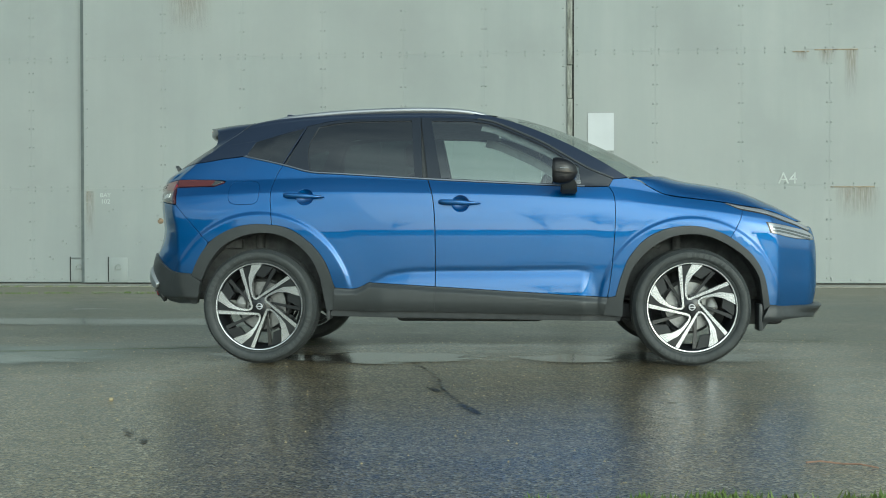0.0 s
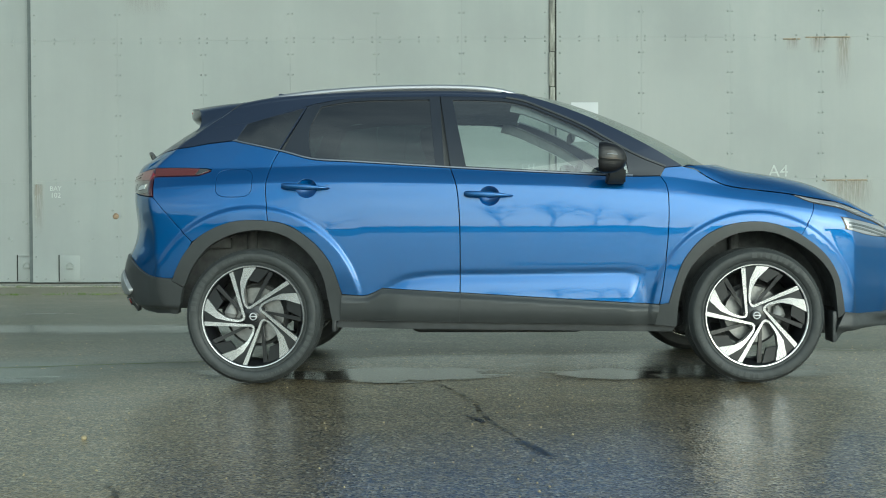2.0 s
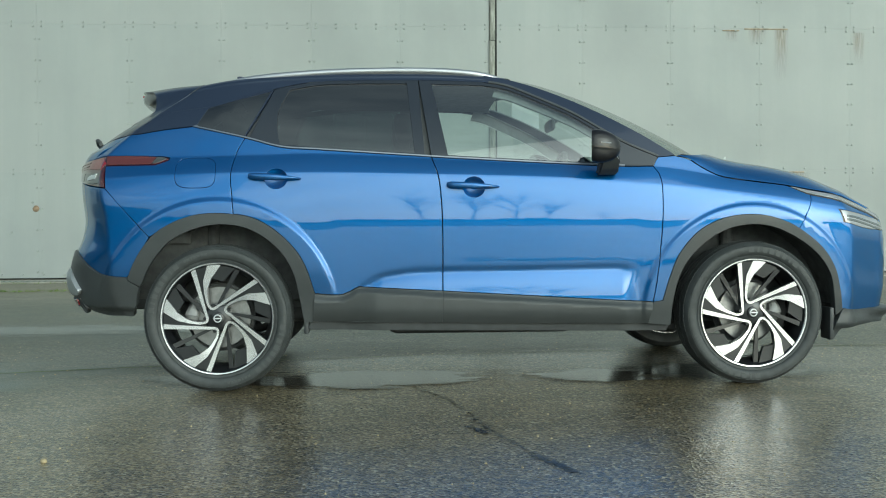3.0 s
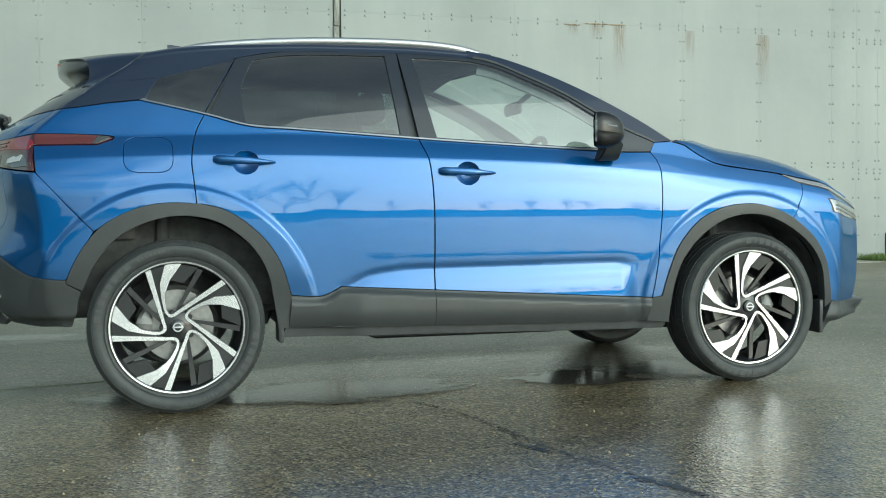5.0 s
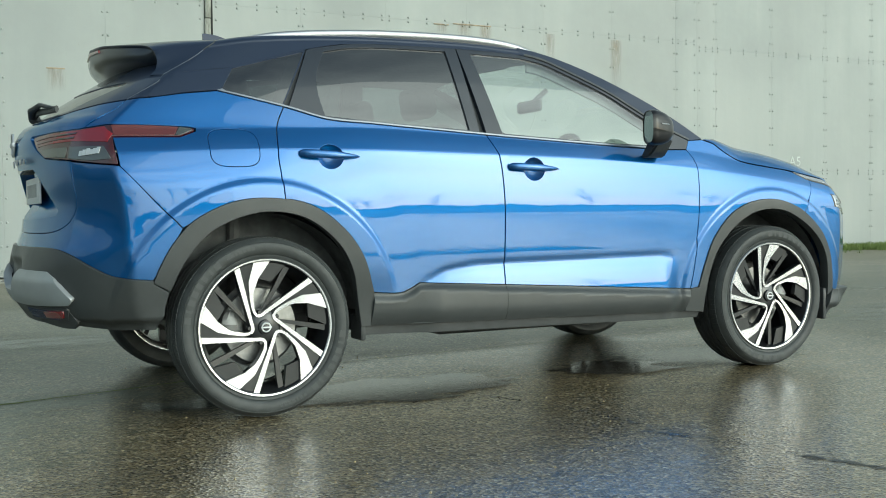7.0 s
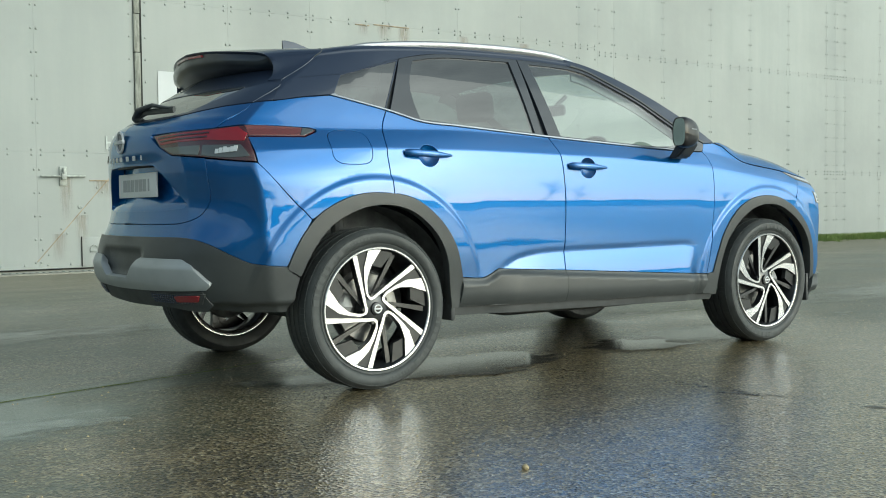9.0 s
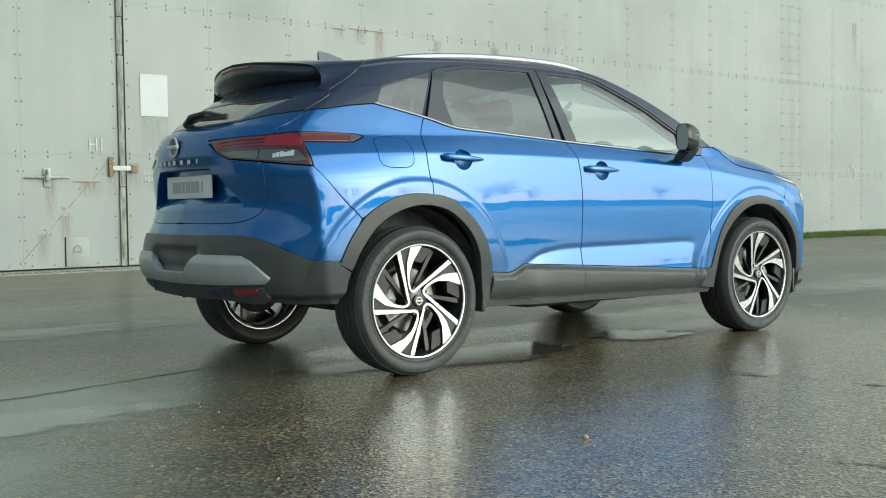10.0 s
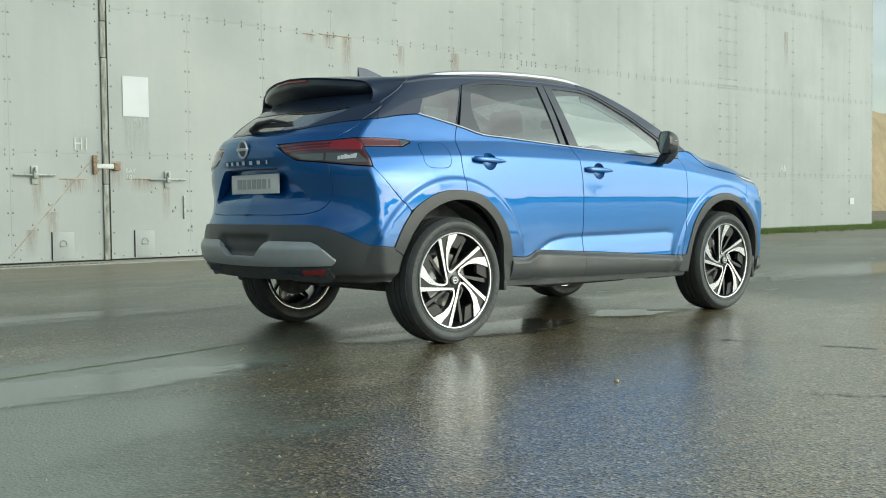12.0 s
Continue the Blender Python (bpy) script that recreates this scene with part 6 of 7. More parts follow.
for d in range(len(DOOR_EDGES) - 1):
    x0, x1 = DOOR_EDGES[d], DOOR_EDGES[d + 1]
    y = WALL_Y + (0.14 if d == 0 else 0.0)
    if d == 1:
        x1 -= 0.115
    seams = [z - (0.10 if d >= 3 else 0.0) for z in ROWS_Z]
    leaf = new("hangar_door")
    leaf.parent = wall
    leaf["label"] = "sliding hangar door leaf of riveted painted steel sheets"
    cuts = [x0] + [c for c in COLUMNS if x0 + 0.1 < c < x1 - 0.1] + [x1]
    levels = [0.035] + list(seams) + [HANGAR_TOP]
    for a, b in zip(cuts, cuts[1:]):
        for z0, z1 in zip(levels, levels[1:]):
            plate(a, b, z0, z1, y, leaf, rng.uniform(-0.004, 0.012))
    # frame behind the sheets
    bm = bmesh.new()
    box(bm, (x0 + 0.004, y + 0.031, 0.03), (x1 - 0.004, y + 0.13, HANGAR_TOP))
    part("door_core", bm, dark_gap, leaf, smooth_angle=0)
    verts, faces = [], []
    for c in cuts:
        edge = c in (x0, x1)
        z = 0.12
        while z < HANGAR_TOP - 0.1:
            if min(abs(z - r) for r in seams) > 0.12:
                if edge:
                    bolt(verts, faces, c + (0.055 if c == x0 else -0.055), y, z)
                else:
                    bolt(verts, faces, c - 0.034, y, z)
                    bolt(verts, faces, c + 0.034, y, z)
            z += 0.312
    for r in seams:
        for a, b in zip(cuts, cuts[1:]):
            n = max(2, round((b - a) / 0.32))
            for i in range(n + 1):
                x = a + 0.06 + (b - a - 0.12) * i / n
                bolt(verts, faces, x, y, r - 0.034)
                bolt(verts, faces, x, y, r + 0.034)
    x = x0 + 0.2
    while x < x1 - 0.1:
        bolt(verts, faces, x, y, 0.085)
        x += 0.30
    tagged(link_mesh("bolts", verts, faces, bolt_mat, leaf, smooth_faces=False), kind="stuff")

# weathered timber-and-rubber seal beside the gap, and the dark gap itself
bm = bmesh.new()
for z0, z1, dx in ((0.03, 1.15, 0.0), (1.16, 3.02, 0.004), (3.03, 3.56, -0.003), (3.57, 5.6, 0.003), (5.61, 8.2, 0.0)):
    box(bm, (1.172 + dx, WALL_Y - 0.035, z0), (1.255 + dx, WALL_Y + 0.02, z1), 0.006)
part("door_seal", bm, rubber_strip, wall, "weathered grey strip along the closing edge of a hangar door")
bm = bmesh.new()
box(bm, (1.20, WALL_Y - 0.02, 0.02), (1.284, WALL_Y + 0.12, 8.2))
part("door_gap", bm, dark_gap, wall, smooth_angle=0)
# strip in the door step, coloured as the shadow that falls there
bm = bmesh.new()
box(bm, (-6.925, WALL_Y + 0.06, 0.03), (-6.853, WALL_Y + 0.139, 8.2))
part("door_gap", bm, recess_shade, wall, "dark grey strip for the shade in the recess beside a door edge", smooth_angle=0)
bm = bmesh.new()
box(bm, (-18, WALL_Y - 0.02, 8.2), (24.9, WALL_Y + 0.4, 9.6), 0.02)
box(bm, (24.86, WALL_Y + 0.02, 0.0), (24.92, WALL_Y + 30, 9.6), 0.0)
box(bm, (-18.0, WALL_Y + 0.30, 0.0), (24.85, WALL_Y + 0.36, 8.2), 0.0)
part("hangar_body", bm, steel, wall, smooth_angle=0)

# braces riveted diagonally, with rust along the raised edge
def brace(xa, za, xb, zb):
    bm = bmesh.new()
    v = Vector((xb - xa, 0, zb - za))
    n = Vector((-v.z, 0, v.x)).normalized() * 0.006
    a, b = Vector((xa, WALL_Y - 0.004, za)), Vector((xb, WALL_Y - 0.004, zb))
    q = [a - n, b - n, b + n, a + n]
    top = [bm.verts.new(p) for p in q]
    low = [bm.verts.new(p + Vector((0, 0.006, 0))) for p in q]
    bm.faces.new(top)
    for i in range(4):
        bm.faces.new((top[i], low[i], low[(i + 1) % 4], top[(i + 1) % 4]))
    part("brace_edge", bm, rusted_paint, wall, "rusty edge of a diagonal brace on the door")
    verts, faces = [], []
    n = n.normalized() * 0.055
    for i in range(5):
        p = a + (b - a) * ((i + 0.5) / 5)
        bolt(verts, faces, p.x + n.x, WALL_Y, p.z + n.z)
        bolt(verts, faces, p.x - n.x * 0.8, WALL_Y, p.z - n.z * 0.8)
    tagged(link_mesh("brace_bolts", verts, faces, bolt_mat, wall, smooth_faces=False), kind="stuff")


brace(1.02, 1.52, -0.20, 0.12)
verts, faces = [], []
for x, z in ((2.02, 1.10), (1.95, 1.04), (2.35, 0.80), (2.30, 0.74), (2.62, 0.50), (2.56, 0.44), (2.85, 0.22), (2.78, 0.16),
             (-7.05, 0.98), (-7.0, 0.95), (-7.28, 0.72), (-7.23, 0.68), (-7.5, 0.46), (-7.45, 0.42), (-7.75, 0.24), (-7.7, 0.2),
             (-6.42, 1.22), (-6.36, 1.25), (-6.18, 0.95), (-6.13, 0.98), (-5.95, 0.68), (-5.9, 0.71), (-5.6, 1.15), (-5.58, 1.08), (0.4, 0.86), (0.37, 0.87)):
    bolt(verts, faces, x, WALL_Y + (0.14 if x < -6.8 else 0), z, 0.021)
tagged(link_mesh("stray_bolts", verts, faces, bolt_mat, wall, smooth_faces=False), kind="stuff")


plug = lathe([(0.0, -0.022), (0.030, -0.020), (0.046, -0.012), (0.050, 0.004)], "Y", 16)
plug_ob = part("rusty_plug", plug, rust_solid, wall, "round rusted plug in the door")
plug_ob.location = (-5.55, WALL_Y, 1.06)


def streak_sheet(x0, x1, z0, z1, y=WALL_Y):
    """Rust that has run down the paint: a film just proud of the sheet."""
    link_mesh("rust_stain", [(x0, y - 0.013, z0), (x1, y - 0.013, z0), (x1, y - 0.013, z1), (x0, y - 0.013, z1)], [(0, 1, 2, 3)], rust, wall, "orange-brown rust run on the painted steel", smooth_faces=False)


for x0, x1, z0, z1 in ((5.55, 5.80, 2.95, 3.76), (5.15, 5.45, 3.50, 3.76), (4.80, 5.0, 3.55, 3.75), (5.40, 6.15, 1.05, 1.57), (0.11, 0.30, 0.62, 1.28), (2.10, 2.26, 0.60, 1.20),
                       (0.55, 0.95, 0.98, 1.22), (1.58, 2.05, 1.02, 1.24), (-5.45, -4.65, 4.15, 4.95), (-6.84, -6.66, 0.7, 1.56), (0.98, 1.16, 0.95, 1.52), (0.30, 0.50, 0.3, 0.75),
                       (8.1, 8.35, 2.8, 3.7), (1.26, 1.50, 1.05, 1.5), (0.0, 0.2, 0.1, 0.5), (6.8, 7.0, 3.2, 3.72), (19.95, 20.2, 4.2, 5.3), (11.7, 12.0, 0.9, 1.5), (-0.95, -0.68, 2.45, 2.76)):
    streak_sheet(x0, x1, z0, z1)
for x0, x1, z in ((5.38, 5.78, 3.765), (5.10, 5.42, 3.765), (4.76, 5.02, 3.74), (5.36, 6.05, 1.575), (0.52, 0.93, 1.225), (1.55, 1.98, 1.235), (-7.15, -6.87, 0.43), (-0.93, -0.70, 2.765)):
    bm = bmesh.new()
    box(bm, (x0, WALL_Y - 0.012 + (0.14 if x0 < -6.8 else 0), z - 0.009), (x1, WALL_Y + 0.01 + (0.14 if x0 < -6.8 else 0), z + 0.009), 0.003)
    part("rusted_seam", bm, rusted_paint, wall, "rusted lip of a sheet joint")


def latch(x, z):
    """A bar latch: a horizontal bolt through a riveted keeper."""
    t = new("door_latch")
    t.location = (x, WALL_Y, z)
    tagged(t, "painted steel bar latch on the hangar door, rust below", "latch", "door latches")
    bm = bmesh.new()
    sweep([(-0.30, -0.045, 0), (-0.29, -0.045, 0), (0.29, -0.045, 0), (0.30, -0.045, 0)], round_shape(0.016, 0.016, 8), scale=[0.6, 1, 1, 0.6], bm=bm)
    part("bar", bm, bare_steel, t)
    bm = bmesh.new()
    box(bm, (-0.045, -0.03, -0.13), (0.055, 0.004, 0.13), 0.008)
    part("keeper", bm, bare_steel, t)
    bm = bmesh.new()
    box(bm, (-0.03, -0.085, -0.05), (0.04, -0.028, 0.05), 0.012)
    box(bm, (-0.012, -0.10, 0.03), (0.02, -0.03, 0.11), 0.008)
    part("hasp", bm, bare_steel, t)


latch(0.16, 1.28)
latch(2.20, 1.23)

hasp = new("hasp_and_bracket")
hasp.location = (1.20, WALL_Y, 1.42)
tagged(hasp, "pale steel strap and bracket holding the two doors together", "hasp")
bm = bmesh.new()
box(bm, (-0.13, -0.06, -0.035), (0.17, -0.04, 0.035), 0.006)
part("strap", bm, speckled("pale_strap", (0.6, 0.62, 0.58), 0.5, amount=0.15), hasp)
bm = bmesh.new()
box(bm, (-0.18, -0.05, -0.12), (-0.12, 0.004, 0.16), 0.006)
part("bracket", bm, rust_solid, hasp)
bm = bmesh.new()
box(bm, (0.13, -0.075, -0.06), (0.23, 0.004, 0.05), 0.012)
part("padlock_box", bm, rust_solid, hasp)

# small wicket plates at the foot of the doors
def foot_plate(x0, x1, y):
    t = new("foot_plate")
    t.location = (x0, y, 0.05)
    tagged(t, "small square access plate at the foot of a hangar door", "access plate", "foot plates")
    w = x1 - x0
    bm = bmesh.new()
    box(bm, (0, -0.012, 0), (w, 0.004, 0.40), 0.004)
    part("plate", bm, steel, t)
    bm = bmesh.new()
    box(bm, (-0.012, -0.02, 0.0), (0.0, 0.004, 0.41), 0.002)
    part("plate_edge", bm, dark_gap, t, smooth_angle=0)
    bm = bmesh.new()
    box(bm, (w * 0.32, -0.03, 0.19), (w * 0.68, -0.012, 0.22), 0.004)
    for i in range(9):
        a = math.pi * i / 8
        box(bm, (w * 0.5 + 0.05 * math.cos(a) - 0.008, -0.03, 0.225 + 0.06 * math.sin(a) - 0.008), (w * 0.5 + 0.05 * math.cos(a) + 0.008, -0.012, 0.225 + 0.06 * math.sin(a) + 0.008))
    part("handle", bm, bolt_mat, t)


for x0, x1, y in ((0.40, 0.72, WALL_Y), (1.66, 1.98, WALL_Y), (-7.14, -6.86, WALL_Y + 0.14), (-6.43, -6.11, WALL_Y), (10.6, 10.9, WALL_Y)):
    foot_plate(x0, x1, y)

bm = bmesh.new()
box(bm, (1.51, WALL_Y - 0.012, 2.18), (1.925, WALL_Y - 0.008, 2.785), 0.001)
sheet = part("white_sheet", bm, sheet_mat, smooth_angle=0)
tagged(sheet, "blank white rectangular sheet fixed to the hangar door", "sheet")
bm = bmesh.new()
box(bm, (23.52, WALL_Y - 0.02, 0.70), (23.78, WALL_Y - 0.008, 0.88), 0.002)
tagged(part("small_notice", bm, sheet_mat, smooth_angle=0), "small white notice fixed low on the hangar wall", "notice")
link_mesh("run_mark", [(1.53, WALL_Y - 0.0135, 1.6), (1.92, WALL_Y - 0.0135, 1.6), (1.92, WALL_Y - 0.0135, 2.17), (1.53, WALL_Y - 0.0135, 2.17)], [(0, 1, 2, 3)],
          wash, wall, "paler wash mark below the sheet", smooth_faces=False)
bm = bmesh.new()
box(bm, (2.47, WALL_Y - 0.03, 0.62), (2.50, WALL_Y + 0.004, 0.98), 0.005)
part("door_handle", bm, bare_steel, wall, "thin upright pull handle")


def wall_letters(words, x, z, size, narrow=1.0):
    bm = text_mesh(words, size)
    bmesh.ops.scale(bm, vec=(narrow, 1, 1), verts=bm.verts)
    bmesh.ops.transform(bm, matrix=pose(x, WALL_Y - 0.012, z, 90, 0, 0), verts=bm.verts)
    ob = part("painted_letters", bm, white_paint, smooth_angle=0)
    return tagged(ob, "faded white painted letters %s on the door" % words, "lettering", "door letters")


wall_letters("H1", 0.86, 1.74, 0.27, 0.72)
wall_letters("A4", 4.685, 1.71, 0.26)
wall_letters("A5", 12.36, 1.68, 0.26)
wall_letters("A6", 19.95, 1.68, 0.26)
wall_letters("BAY", -6.48, 1.49, 0.10)
wall_letters("102", -6.48, 1.385, 0.11)
wall_letters("BAY", 1.61, 1.36, 0.09)
wall_letters("101", 1.61, 1.26, 0.10)

# apron strip, drain and grass along the doors
bm = bmesh.new()
box(bm, (-18, WALL_Y - 0.75, -0.05), (10.2, WALL_Y + 0.3, 0.012), 0.004)
tagged(part("apron_strip", bm, concrete, smooth_angle=0), "damp concrete strip along the foot of the doors", "pavement", kind="structure")
drain = new("drain_channel")
drain.location = (-18, WALL_Y - 0.48, 0.012)
tagged(drain, "dark slotted drain grating along the doors", "drain")
bm = bmesh.new()
box(bm, (0, -0.06, -0.004), (19.0, 0.06, 0.003))
part("channel", bm, dark_gap, drain, smooth_angle=0)
corners = [(dx, dy, dz) for dz in (0.009, 0.002) for dx, dy in ((0, -0.055), (0.045, -0.055), (0.045, 0.055), (0, 0.055))]
bar = link_mesh("grating_bar", corners, [(0, 1, 2, 3), (0, 4, 5, 1), (1, 5, 6, 2), (2, 6, 7, 3), (3, 7, 4, 0)], bare_steel, drain, smooth_faces=False)
bar.location.x = 0.04
for i in range(1, 230):
    again = new("grating_bar", bar.data)
    again.parent = drain
    again.location.x = 0.04 + i * 0.0825


def blades(name, spots, mat, height, label, category):
    """Tufts of narrow grass blades."""
    verts, faces = [], []
    r = random.Random(9)
    for x, y in spots:
        for _ in range(7):
            a, h = r.uniform(0, 6.28), height * r.uniform(0.35, 1.2)
            bx, by = x + r.uniform(-0.05, 0.05), y + r.uniform(-0.05, 0.05)
            w, lean = 0.006, r.uniform(0.1, 0.7) * h
            b = len(verts)
            ca, sa = math.cos(a), math.sin(a)
            verts += [(bx - sa * w, by + ca * w, 0.0), (bx + sa * w, by - ca * w, 0.0), (bx + ca * lean * 0.5, by + sa * lean * 0.5, h * 0.65), (bx + ca * lean, by + sa * lean, h)]
            faces += [(b, b + 1, b + 2), (b + 2, b + 3, b)]
    ob = link_mesh(name, verts, faces, mat, smooth_faces=False)
    return tagged(ob, label, category, kind="stuff")


r = random.Random(3)
spots = []
for i in range(5200):
    x = r.uniform(10.0, 31)
    y = WALL_Y - 0.04 - abs(r.gauss(0, 0.45)) * (0.6 + 0.5 * math.sin(x * 1.7) ** 2)
    spots.append((x, y))
for i in range(900):
    x = r.uniform(25, 34)
    spots.append((x, WALL_Y + r.uniform(-0.6, 3)))
blades("grass_verge", spots, grass_mat, 0.12, "strip of short green grass along the foot of the hangar wall", "grass")
spots = [(-9.5 + 5.5 * r.random() ** 1.3, 0) for _ in range(160)]
spots = [(x, 6.75 + 0.10 * x + 0.9 + r.gauss(0, 0.06)) for x, _ in spots]
for i in range(160):
    spots.append((r.uniform(-18, -4), WALL_Y - 0.78 + r.gauss(0, 0.05)))
blades("weed_line", spots, grass_mat, 0.03, "thin weeds growing in a joint of the asphalt", "weeds")
spots = [(r.uniform(0.2, 2.6), -3.80 - abs(r.gauss(0, 0.28))) for _ in range(1500)]
spots = [(x, y) for x, y in spots if y < -4.26 + 0.14 * x + 0.03 * math.sin(9 * x) + 0.02 * math.sin(23 * x)]
blades("near_grass", spots, grass_mat, 0.024, "low green grass tufts at the asphalt's edge", "grass")


def ribbon(name, pts, width, mat, z, label, category, seed=1):
    """A thin uneven strip lying on the ground along a smooth line."""
    rr = random.Random(seed)
    line = curve(pts, 0.05)
    verts, faces = [], []
    for i, p in enumerate(line):
        a, b = Vector(line[max(0, i - 1)]), Vector(line[min(len(line) - 1, i + 1)])
        d = (b - a).normalized()
        n = Vector((-d.y, d.x))
        w = width * (0.35 + 0.9 * rr.random()) * min(1.0, 0.2 + i / 6, 0.2 + (len(line) - 1 - i) / 6)
        q = Vector(p) + n * rr.gauss(0, width * 0.35)
        verts += [(q.x - n.x * w, q.y - n.y * w, z), (q.x, q.y, z + width * 0.12), (q.x + n.x * w, q.y + n.y * w, z)]
    for i in range(len(line) - 1):
        b = 3 * i
        faces += [(b, b + 3, b + 4, b + 1), (b + 1, b + 4, b + 5, b + 2)]
    return tagged(link_mesh(name, verts, faces, mat), label, category, kind="structure")


ribbon("moss_joint", [(-5.2, -0.62), (-4.4, -0.47), (-3.67, -0.33), (-2.9, -0.19), (-2.38, -0.06), (-1.97, 0.04), (-1.58, 0.14), (-1.2, 0.27)], 0.012, moss, 0.002, "green moss along a joint in the asphalt", "moss")
ribbon("joint", [(-1.2, 0.27), (-0.56, 0.38), (0.0, 0.46), (0.8, 0.53), (2.0, 0.61), (4.0, 0.72), (9.0, 0.9)], 0.004, moss, 0.002, "straight mossy joint across the asphalt", "joint", 4)

def crack(pts, width, count, label, seed):
    """A worn crack: uneven dark scars strung along a line, some of them joined up."""
    rr = random.Random(seed)
    line = curve(pts, 0.01)
    verts, faces = [], []
    for _ in range(count):
        i = rr.randint(0, len(line) - 2)
        p, d = Vector(line[i]), (Vector(line[i + 1]) - Vector(line[i])).normalized()
        n = Vector((-d.y, d.x))
        p = p + n * rr.gauss(0, width * 0.9)
        long, wide = rr.uniform(0.6, 3.2) * width, rr.uniform(0.25, 0.8) * width
        turn = rr.gauss(0, 0.5)
        a1 = d * math.cos(turn) + n * math.sin(turn)
        a2 = Vector((-a1.y, a1.x))
        base = len(verts)
        for q in range(7):
            a = 6.2832 * q / 7
            k2 = rr.uniform(0.55, 1.15)
            c = p + a1 * (long * math.cos(a) * k2) + a2 * (wide * math.sin(a) * k2)
            verts.append((c.x, c.y, 0.0016))
        verts.append((p.x, p.y, 0.0022))
        faces += [(base + q, base + (q + 1) % 7, base + 7) for q in range(7)]
    return tagged(link_mesh("crack", verts, faces, tar, smooth_faces=False), label, "crack", kind="structure")


crack([(-0.42, -0.72), (-0.33, -0.95), (-0.24, -1.20), (-0.17, -1.50), (-0.14, -1.78), (-0.08, -2.10), (0.02, -2.47)], 0.007, 150, "thin broken dark wet crack in the asphalt", 2)
crack([(-0.20, -1.86), (-0.16, -1.94), (-0.13, -2.02)], 0.011, 26, "dark wet scar along a crack in the asphalt", 3)
crack([(0.00, -2.42), (0.04, -2.50), (0.055, -2.58), (0.10, -2.66)], 0.013, 30, "dark wet hole worn out of the asphalt", 5)
crack([(0.95, -2.18), (1.00, -2.26), (1.03, -2.38), (1.12, -2.46)], 0.006, 30, "short dark wet crack in the asphalt", 6)
crack([(-1.36, -3.05), (-1.30, -3.22), (-1.22, -3.30), (-1.18, -3.42)], 0.009, 26, "dark wet scar in the asphalt", 8)
crack([(-1.02, -0.78), (-0.86, -0.80), (-0.70, -0.86), (-0.52, -0.84)], 0.011, 46, "dark crumbled edge of a shallow puddle", 9)


def puddle(pts, label="shallow rain puddle on the asphalt", seed=0, mat=water):
    """Standing water: a flat pool with an uneven shore."""
    verts = [(x, y, 0.003 + 0.0002 * seed) for x, y in pts]
    faces = [(3, 2, 1, 0)]
    return tagged(link_mesh("puddle", verts, faces, mat, smooth_faces=False), label, "puddle", "puddles", kind="structure")


puddle([(-1.42, -0.90), (-1.42, -0.16), (0.16, -0.16), (0.16, -0.90)], seed=1)
puddle([(0.22, -0.84), (0.22, -0.22), (0.98, -0.22), (0.98, -0.84)], seed=6)
# paleness of the films below is reflected wall, tinted into the water
puddle([(-1.80, -0.66), (-1.80, -0.26), (-1.05, -0.26), (-1.05, -0.66)], "damp film of rain water on the asphalt, wall sheen tinted in", 8, thin_water)
puddle([(0.4, -0.75), (0.4, -0.05), (2.2, -0.05), (2.2, -0.75)], "damp film of rain water on the asphalt, wall sheen tinted in", 4, thin_water)
puddle([(-7.6, 1.75), (-7.6, 2.75), (-0.4, 2.75), (-0.4, 1.75)], "damp film of rain water on the asphalt, wall sheen tinted in", 2, thin_water)
puddle([(-5.2, -1.12), (-5.2, -0.42), (-2.42, -0.42), (-2.42, -1.12)], "smooth rain puddle on the asphalt, tinted pale for the reflected wall", 3, sheen_water)
puddle([(3.4, -0.2), (3.4, 1.4), (9.5, 1.4), (9.5, -0.2)], "damp film of rain water on the asphalt, wall sheen tinted in", 5, thin_water)

bm = bmesh.new()
bmesh.ops.create_icosphere(bm, subdivisions=2, radius=0.012)
for v in bm.verts:
    v.co *= 1 + 0.25 * noise.noise(v.co * 60)
    v.co.z = v.co.z * 0.8 + 0.007
peb = part("pebble", bm, pebble_mat, smooth_angle=60)
peb.location = (-1.71, -2.365, 0.0)
tagged(peb, "small tan stone lying on the asphalt", "stone")
twig_mat = speckled("bare_twig", (0.36, 0.20, 0.13), 0.7, amount=0.3, scale=60)
bm = sweep([(1.25, -3.628, 0.006), (1.30, -3.622, 0.010), (1.37, -3.652, 0.008), (1.42, -3.668, 0.011), (1.475, -3.692, 0.004)], round_shape(0.0032, 0.0032, 6))
tagged(part("twig", bm, twig_mat, smooth_angle=60), "thin reddish-brown bare twig lying on the asphalt", "twig")
verts, faces = [], []
r = random.Random(12)
for i in range(900):
    x, y, s = r.uniform(-5, 4), r.uniform(-4.0, 1.5), r.uniform(0.002, 0.006)
    b = len(verts)
    verts += [(x - s, y, 0), (x, y - s, 0), (x + s, y, 0), (x, y + s, 0), (x, y, s * 1.1)]
    faces += [(b, b + 1, b + 4), (b + 1, b + 2, b + 4), (b + 2, b + 3, b + 4), (b + 3, b, b + 4)]
tagged(link_mesh("grit", verts, faces, pebble_mat, smooth_faces=False), "scattered grit on the asphalt", "grit", kind="stuff")

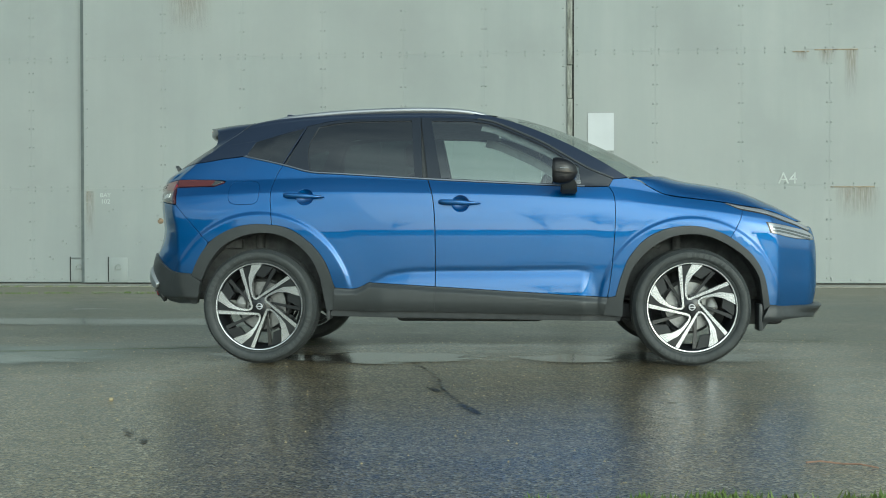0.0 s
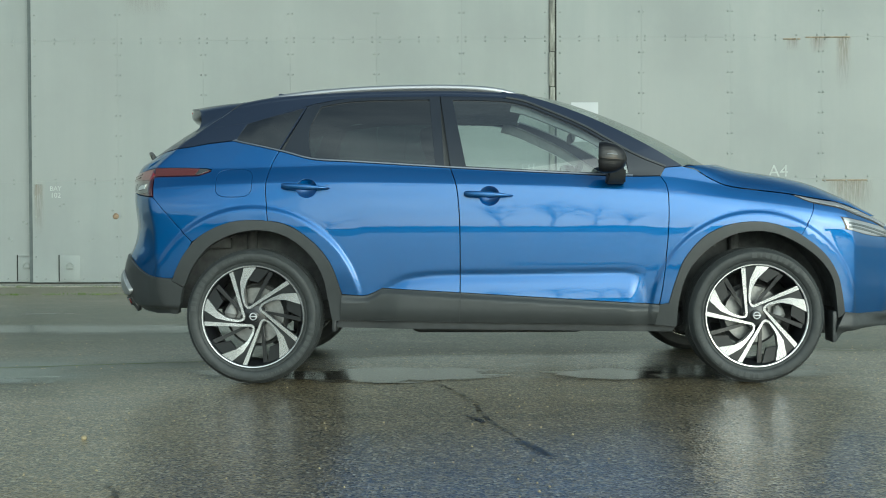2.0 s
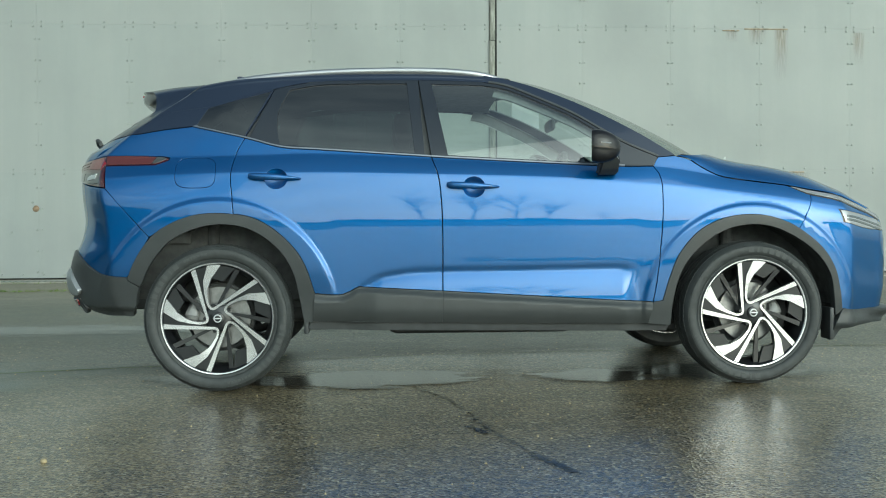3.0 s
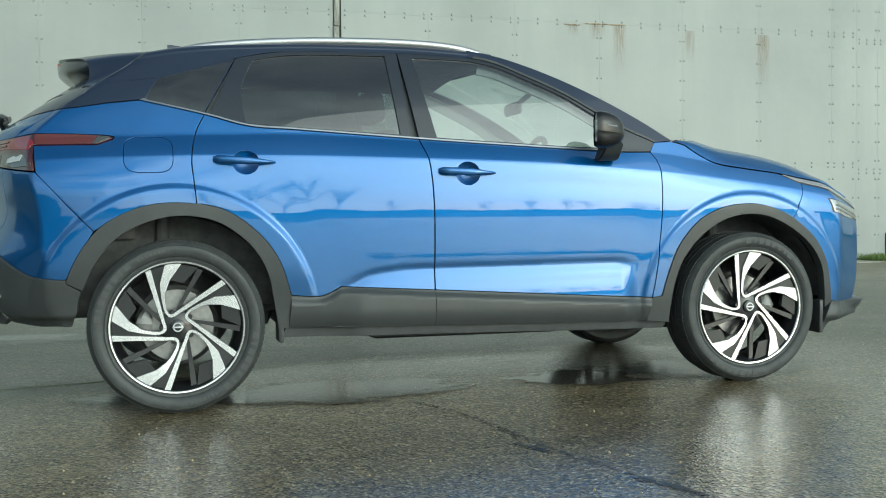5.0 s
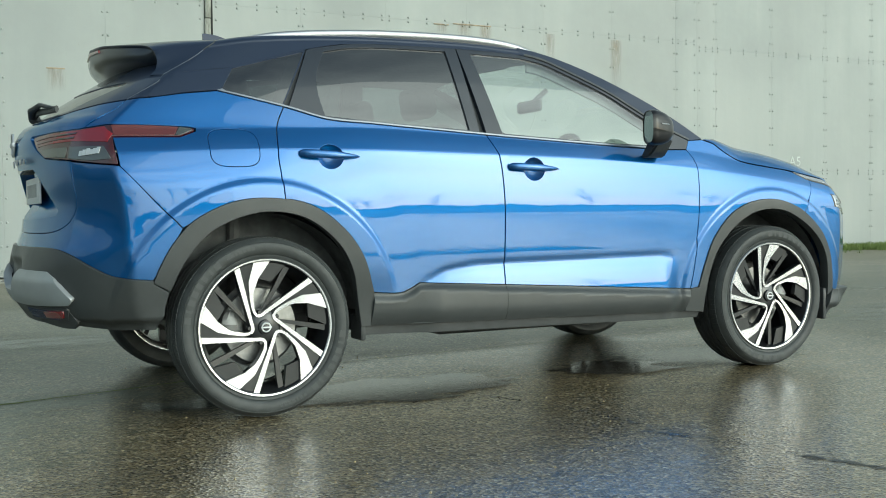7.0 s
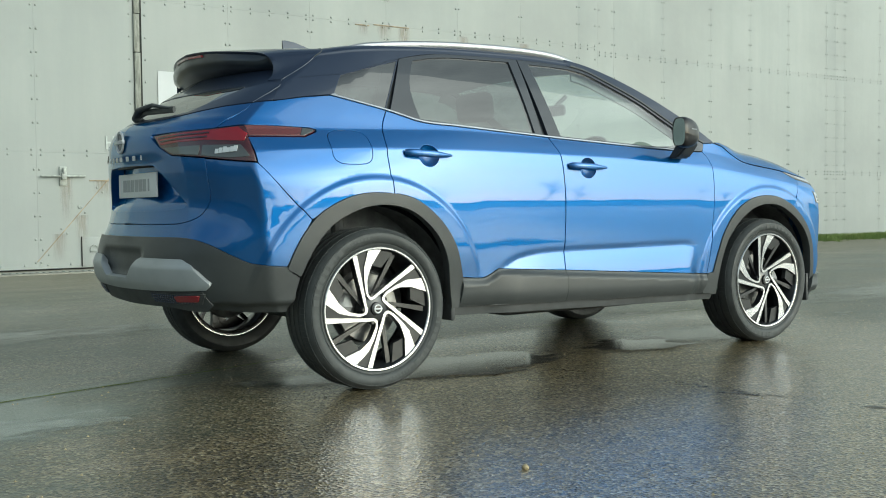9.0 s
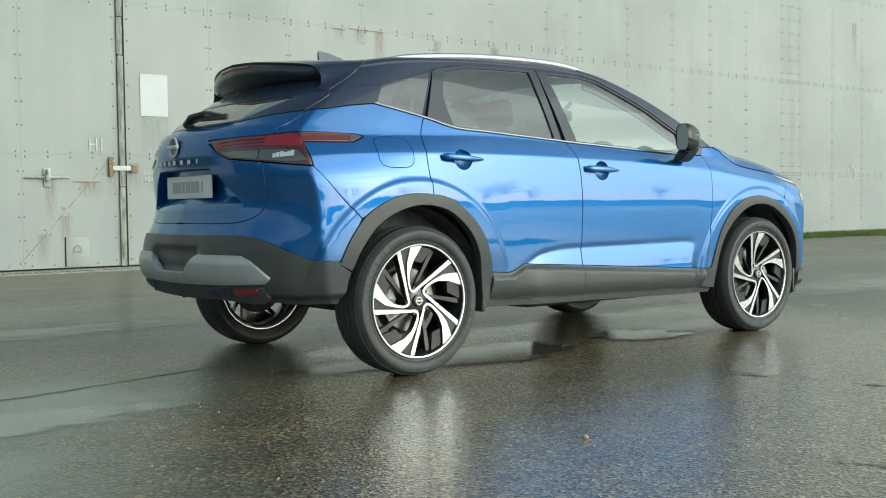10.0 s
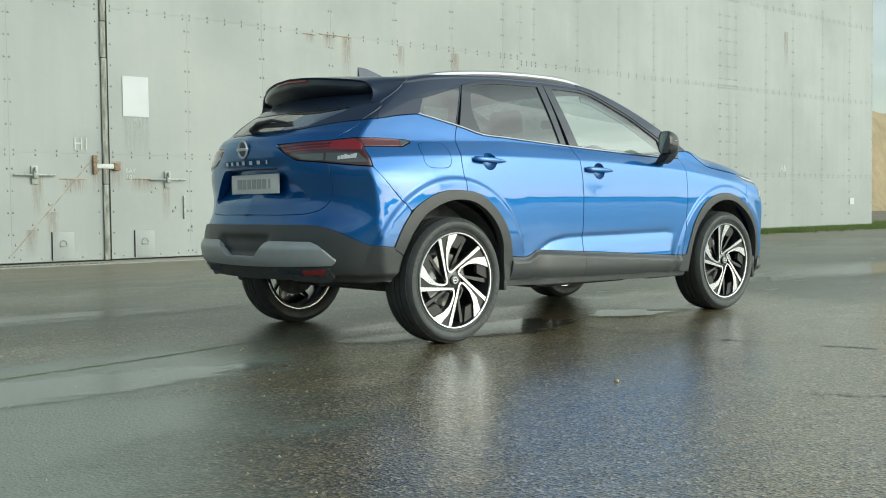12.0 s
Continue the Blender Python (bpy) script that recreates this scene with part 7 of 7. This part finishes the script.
# the far bank beyond the hangar's corner, and the land behind the camera
bm = bmesh.new()
N, M = 60, 6
rows = []
for i in range(N + 1):
    x = 22 + 90 * i / N
    col = []
    for j in range(M + 1):
        t = j / M
        h = 9.0 * (t * t * (3 - 2 * t)) * (0.96 + 0.05 * noise.noise(Vector((x * 0.25, t, 0))))
        col.append(bm.verts.new((x, 34 + 5 * t + 0.3 * noise.noise(Vector((x * 0.5, t * 3, 2))), h - 0.05)))
    rows.append(col)
for a, b in zip(rows, rows[1:]):
    for j in range(M):
        bm.faces.new((a[j], b[j], b[j + 1], a[j + 1]))
tagged(part("earth_bank", bm, earth, smooth_angle=60), "dry tan earth bank in the distance beyond the hangar", "bank", kind="structure")
link = link_mesh("field", [(-250, -250, 0.006), (250, -250, 0.006), (250, -17.0, 0.006), (-250, -17.0, 0.006)], [(0, 1, 2, 3)], grass_mat, smooth_faces=False)
tagged(link, "winter grass field beyond the apron", "field", kind="structure")


def bare_tree(x, y, height, seed):
    """A leafless tree: tapered trunk, limbs and a crown of fine twigs."""
    rr = random.Random(seed)
    t = new("tree")
    t.location = (x, y, 0.0)
    tagged(t, "bare leafless winter tree at the field's edge", "tree", "bare trees")
    trunk_v, trunk_f, twig_v, twig_f = [], [], [], []

    def limb(p, d, length, r0, depth):
        vs, fs = (trunk_v, trunk_f) if depth < 2 else (twig_v, twig_f)
        sides = 6 if depth < 2 else 3
        segs = 3
        base = len(vs)
        r1 = r0 * 0.6
        ends = []
        for s in range(segs + 1):
            rad = r0 + (r1 - r0) * s / segs
            side = d.cross(Vector((0.3, 0.9, 0.2))).normalized()
            other = d.cross(side)
            for q in range(sides):
                a = 6.2832 * q / sides
                vs.append(tuple(p + side * rad * math.cos(a) + other * rad * math.sin(a)))
            ends.append((p.copy(), d.copy(), rad))
            d = (d + Vector((rr.gauss(0, 0.10), rr.gauss(0, 0.10), rr.gauss(0.02, 0.07)))).normalized()
            p = p + d * (length / segs)
        for s in range(segs):
            for q in range(sides):
                a, b = base + s * sides + q, base + s * sides + (q + 1) % sides
                fs.append((a, b, b + sides, a + sides))
        if depth >= 4:
            return
        for q in range(5 if depth else 7):
            pp, dd, rad = ends[rr.randint(1 if depth else 2, segs)]
            a = rr.uniform(0, 6.28)
            spread = rr.uniform(0.35, 0.75)
            nd = (dd + Vector((math.cos(a) * spread, math.sin(a) * spread, rr.uniform(0.0, 0.35)))).normalized()
            limb(pp.copy(), nd, length * rr.uniform(0.5, 0.72), rad * 0.5, depth + 1)

    limb(Vector((0, 0, -0.1)), Vector((0, 0, 1)), height * 0.36, height * 0.013, 0)
    trunk_v, twig_v = ([(p[0] * 0.6, p[1] * 0.6, p[2]) for p in vs] for vs in (trunk_v, twig_v))
    link_mesh("trunk", trunk_v, trunk_f, bark, t)
    link_mesh("crown", twig_v, twig_f, bark, t, smooth_faces=False)


r = random.Random(21)
for i, (x, y, h) in enumerate(((5, -96, 17), (9, -101, 21), (13, -98, 18), (17, -104, 15), (39, -118, 9), (44, -120, 11), (48, -117, 10), (53, -121, 11), (59, -119, 9), (-12, -108, 11), (-21, -112, 13),
                               (-36, -104, 12), (-50, -110, 14), (27, -115, 9), (72, -104, 13), (84, -100, 16), (97, -108, 12), (-75, -108, 14), (115, -100, 15))):
    bare_tree(x + r.uniform(-1, 1), y, h * 1.35, 40 + i)
bm = bmesh.new()
for i in range(120):
    x = -200 + 3.4 * i
    h = 2.6 + 2.4 * abs(noise.noise(Vector((x * 0.07, 4, 0)))) + 0.5 * noise.noise(Vector((x * 0.7, 1, 0)))
    made = bmesh.ops.create_icosphere(bm, subdivisions=2, radius=1.0)["verts"]
    for v in made:
        q = v.co * (1 + 0.35 * noise.noise(v.co * 2.2 + Vector((x, 0, 0))))
        v.co = Vector((x + q.x * 2.6, -135 + q.y * 1.5, max(0.0, h * 0.5 + q.z * h * 0.55)))
hedge_mat = speckled("hedge_twigs", (0.095, 0.098, 0.085), 0.9, amount=0.5, scale=1.2)
tagged(part("hedge", bm, hedge_mat, smooth_angle=0), "dark hedge line across the far field", "hedge", kind="stuff")

# out-of-view mass added to keep bright low sky off the car's tail
bm = bmesh.new()
for i in range(90):
    y = -120 + 1.75 * i
    h = 7.5 + 5.0 * abs(noise.noise(Vector((y * 0.09, 7, 0)))) + 1.8 * noise.noise(Vector((y * 0.6, 3, 0)))
    made = bmesh.ops.create_icosphere(bm, subdivisions=2, radius=1.0)["verts"]
    for v in made:
        q = v.co * (1 + 0.45 * noise.noise(v.co * 2.4 + Vector((0, y, 0))))
        v.co = Vector((-44 + q.x * 3.0, y + q.y * 2.8, max(0.0, h * 0.5 + q.z * h * 0.55)))
tagged(part("wood", bm, hedge_mat, smooth_angle=0), "unseen dark wood added beyond the apron to block low sky", "wood", kind="stuff")
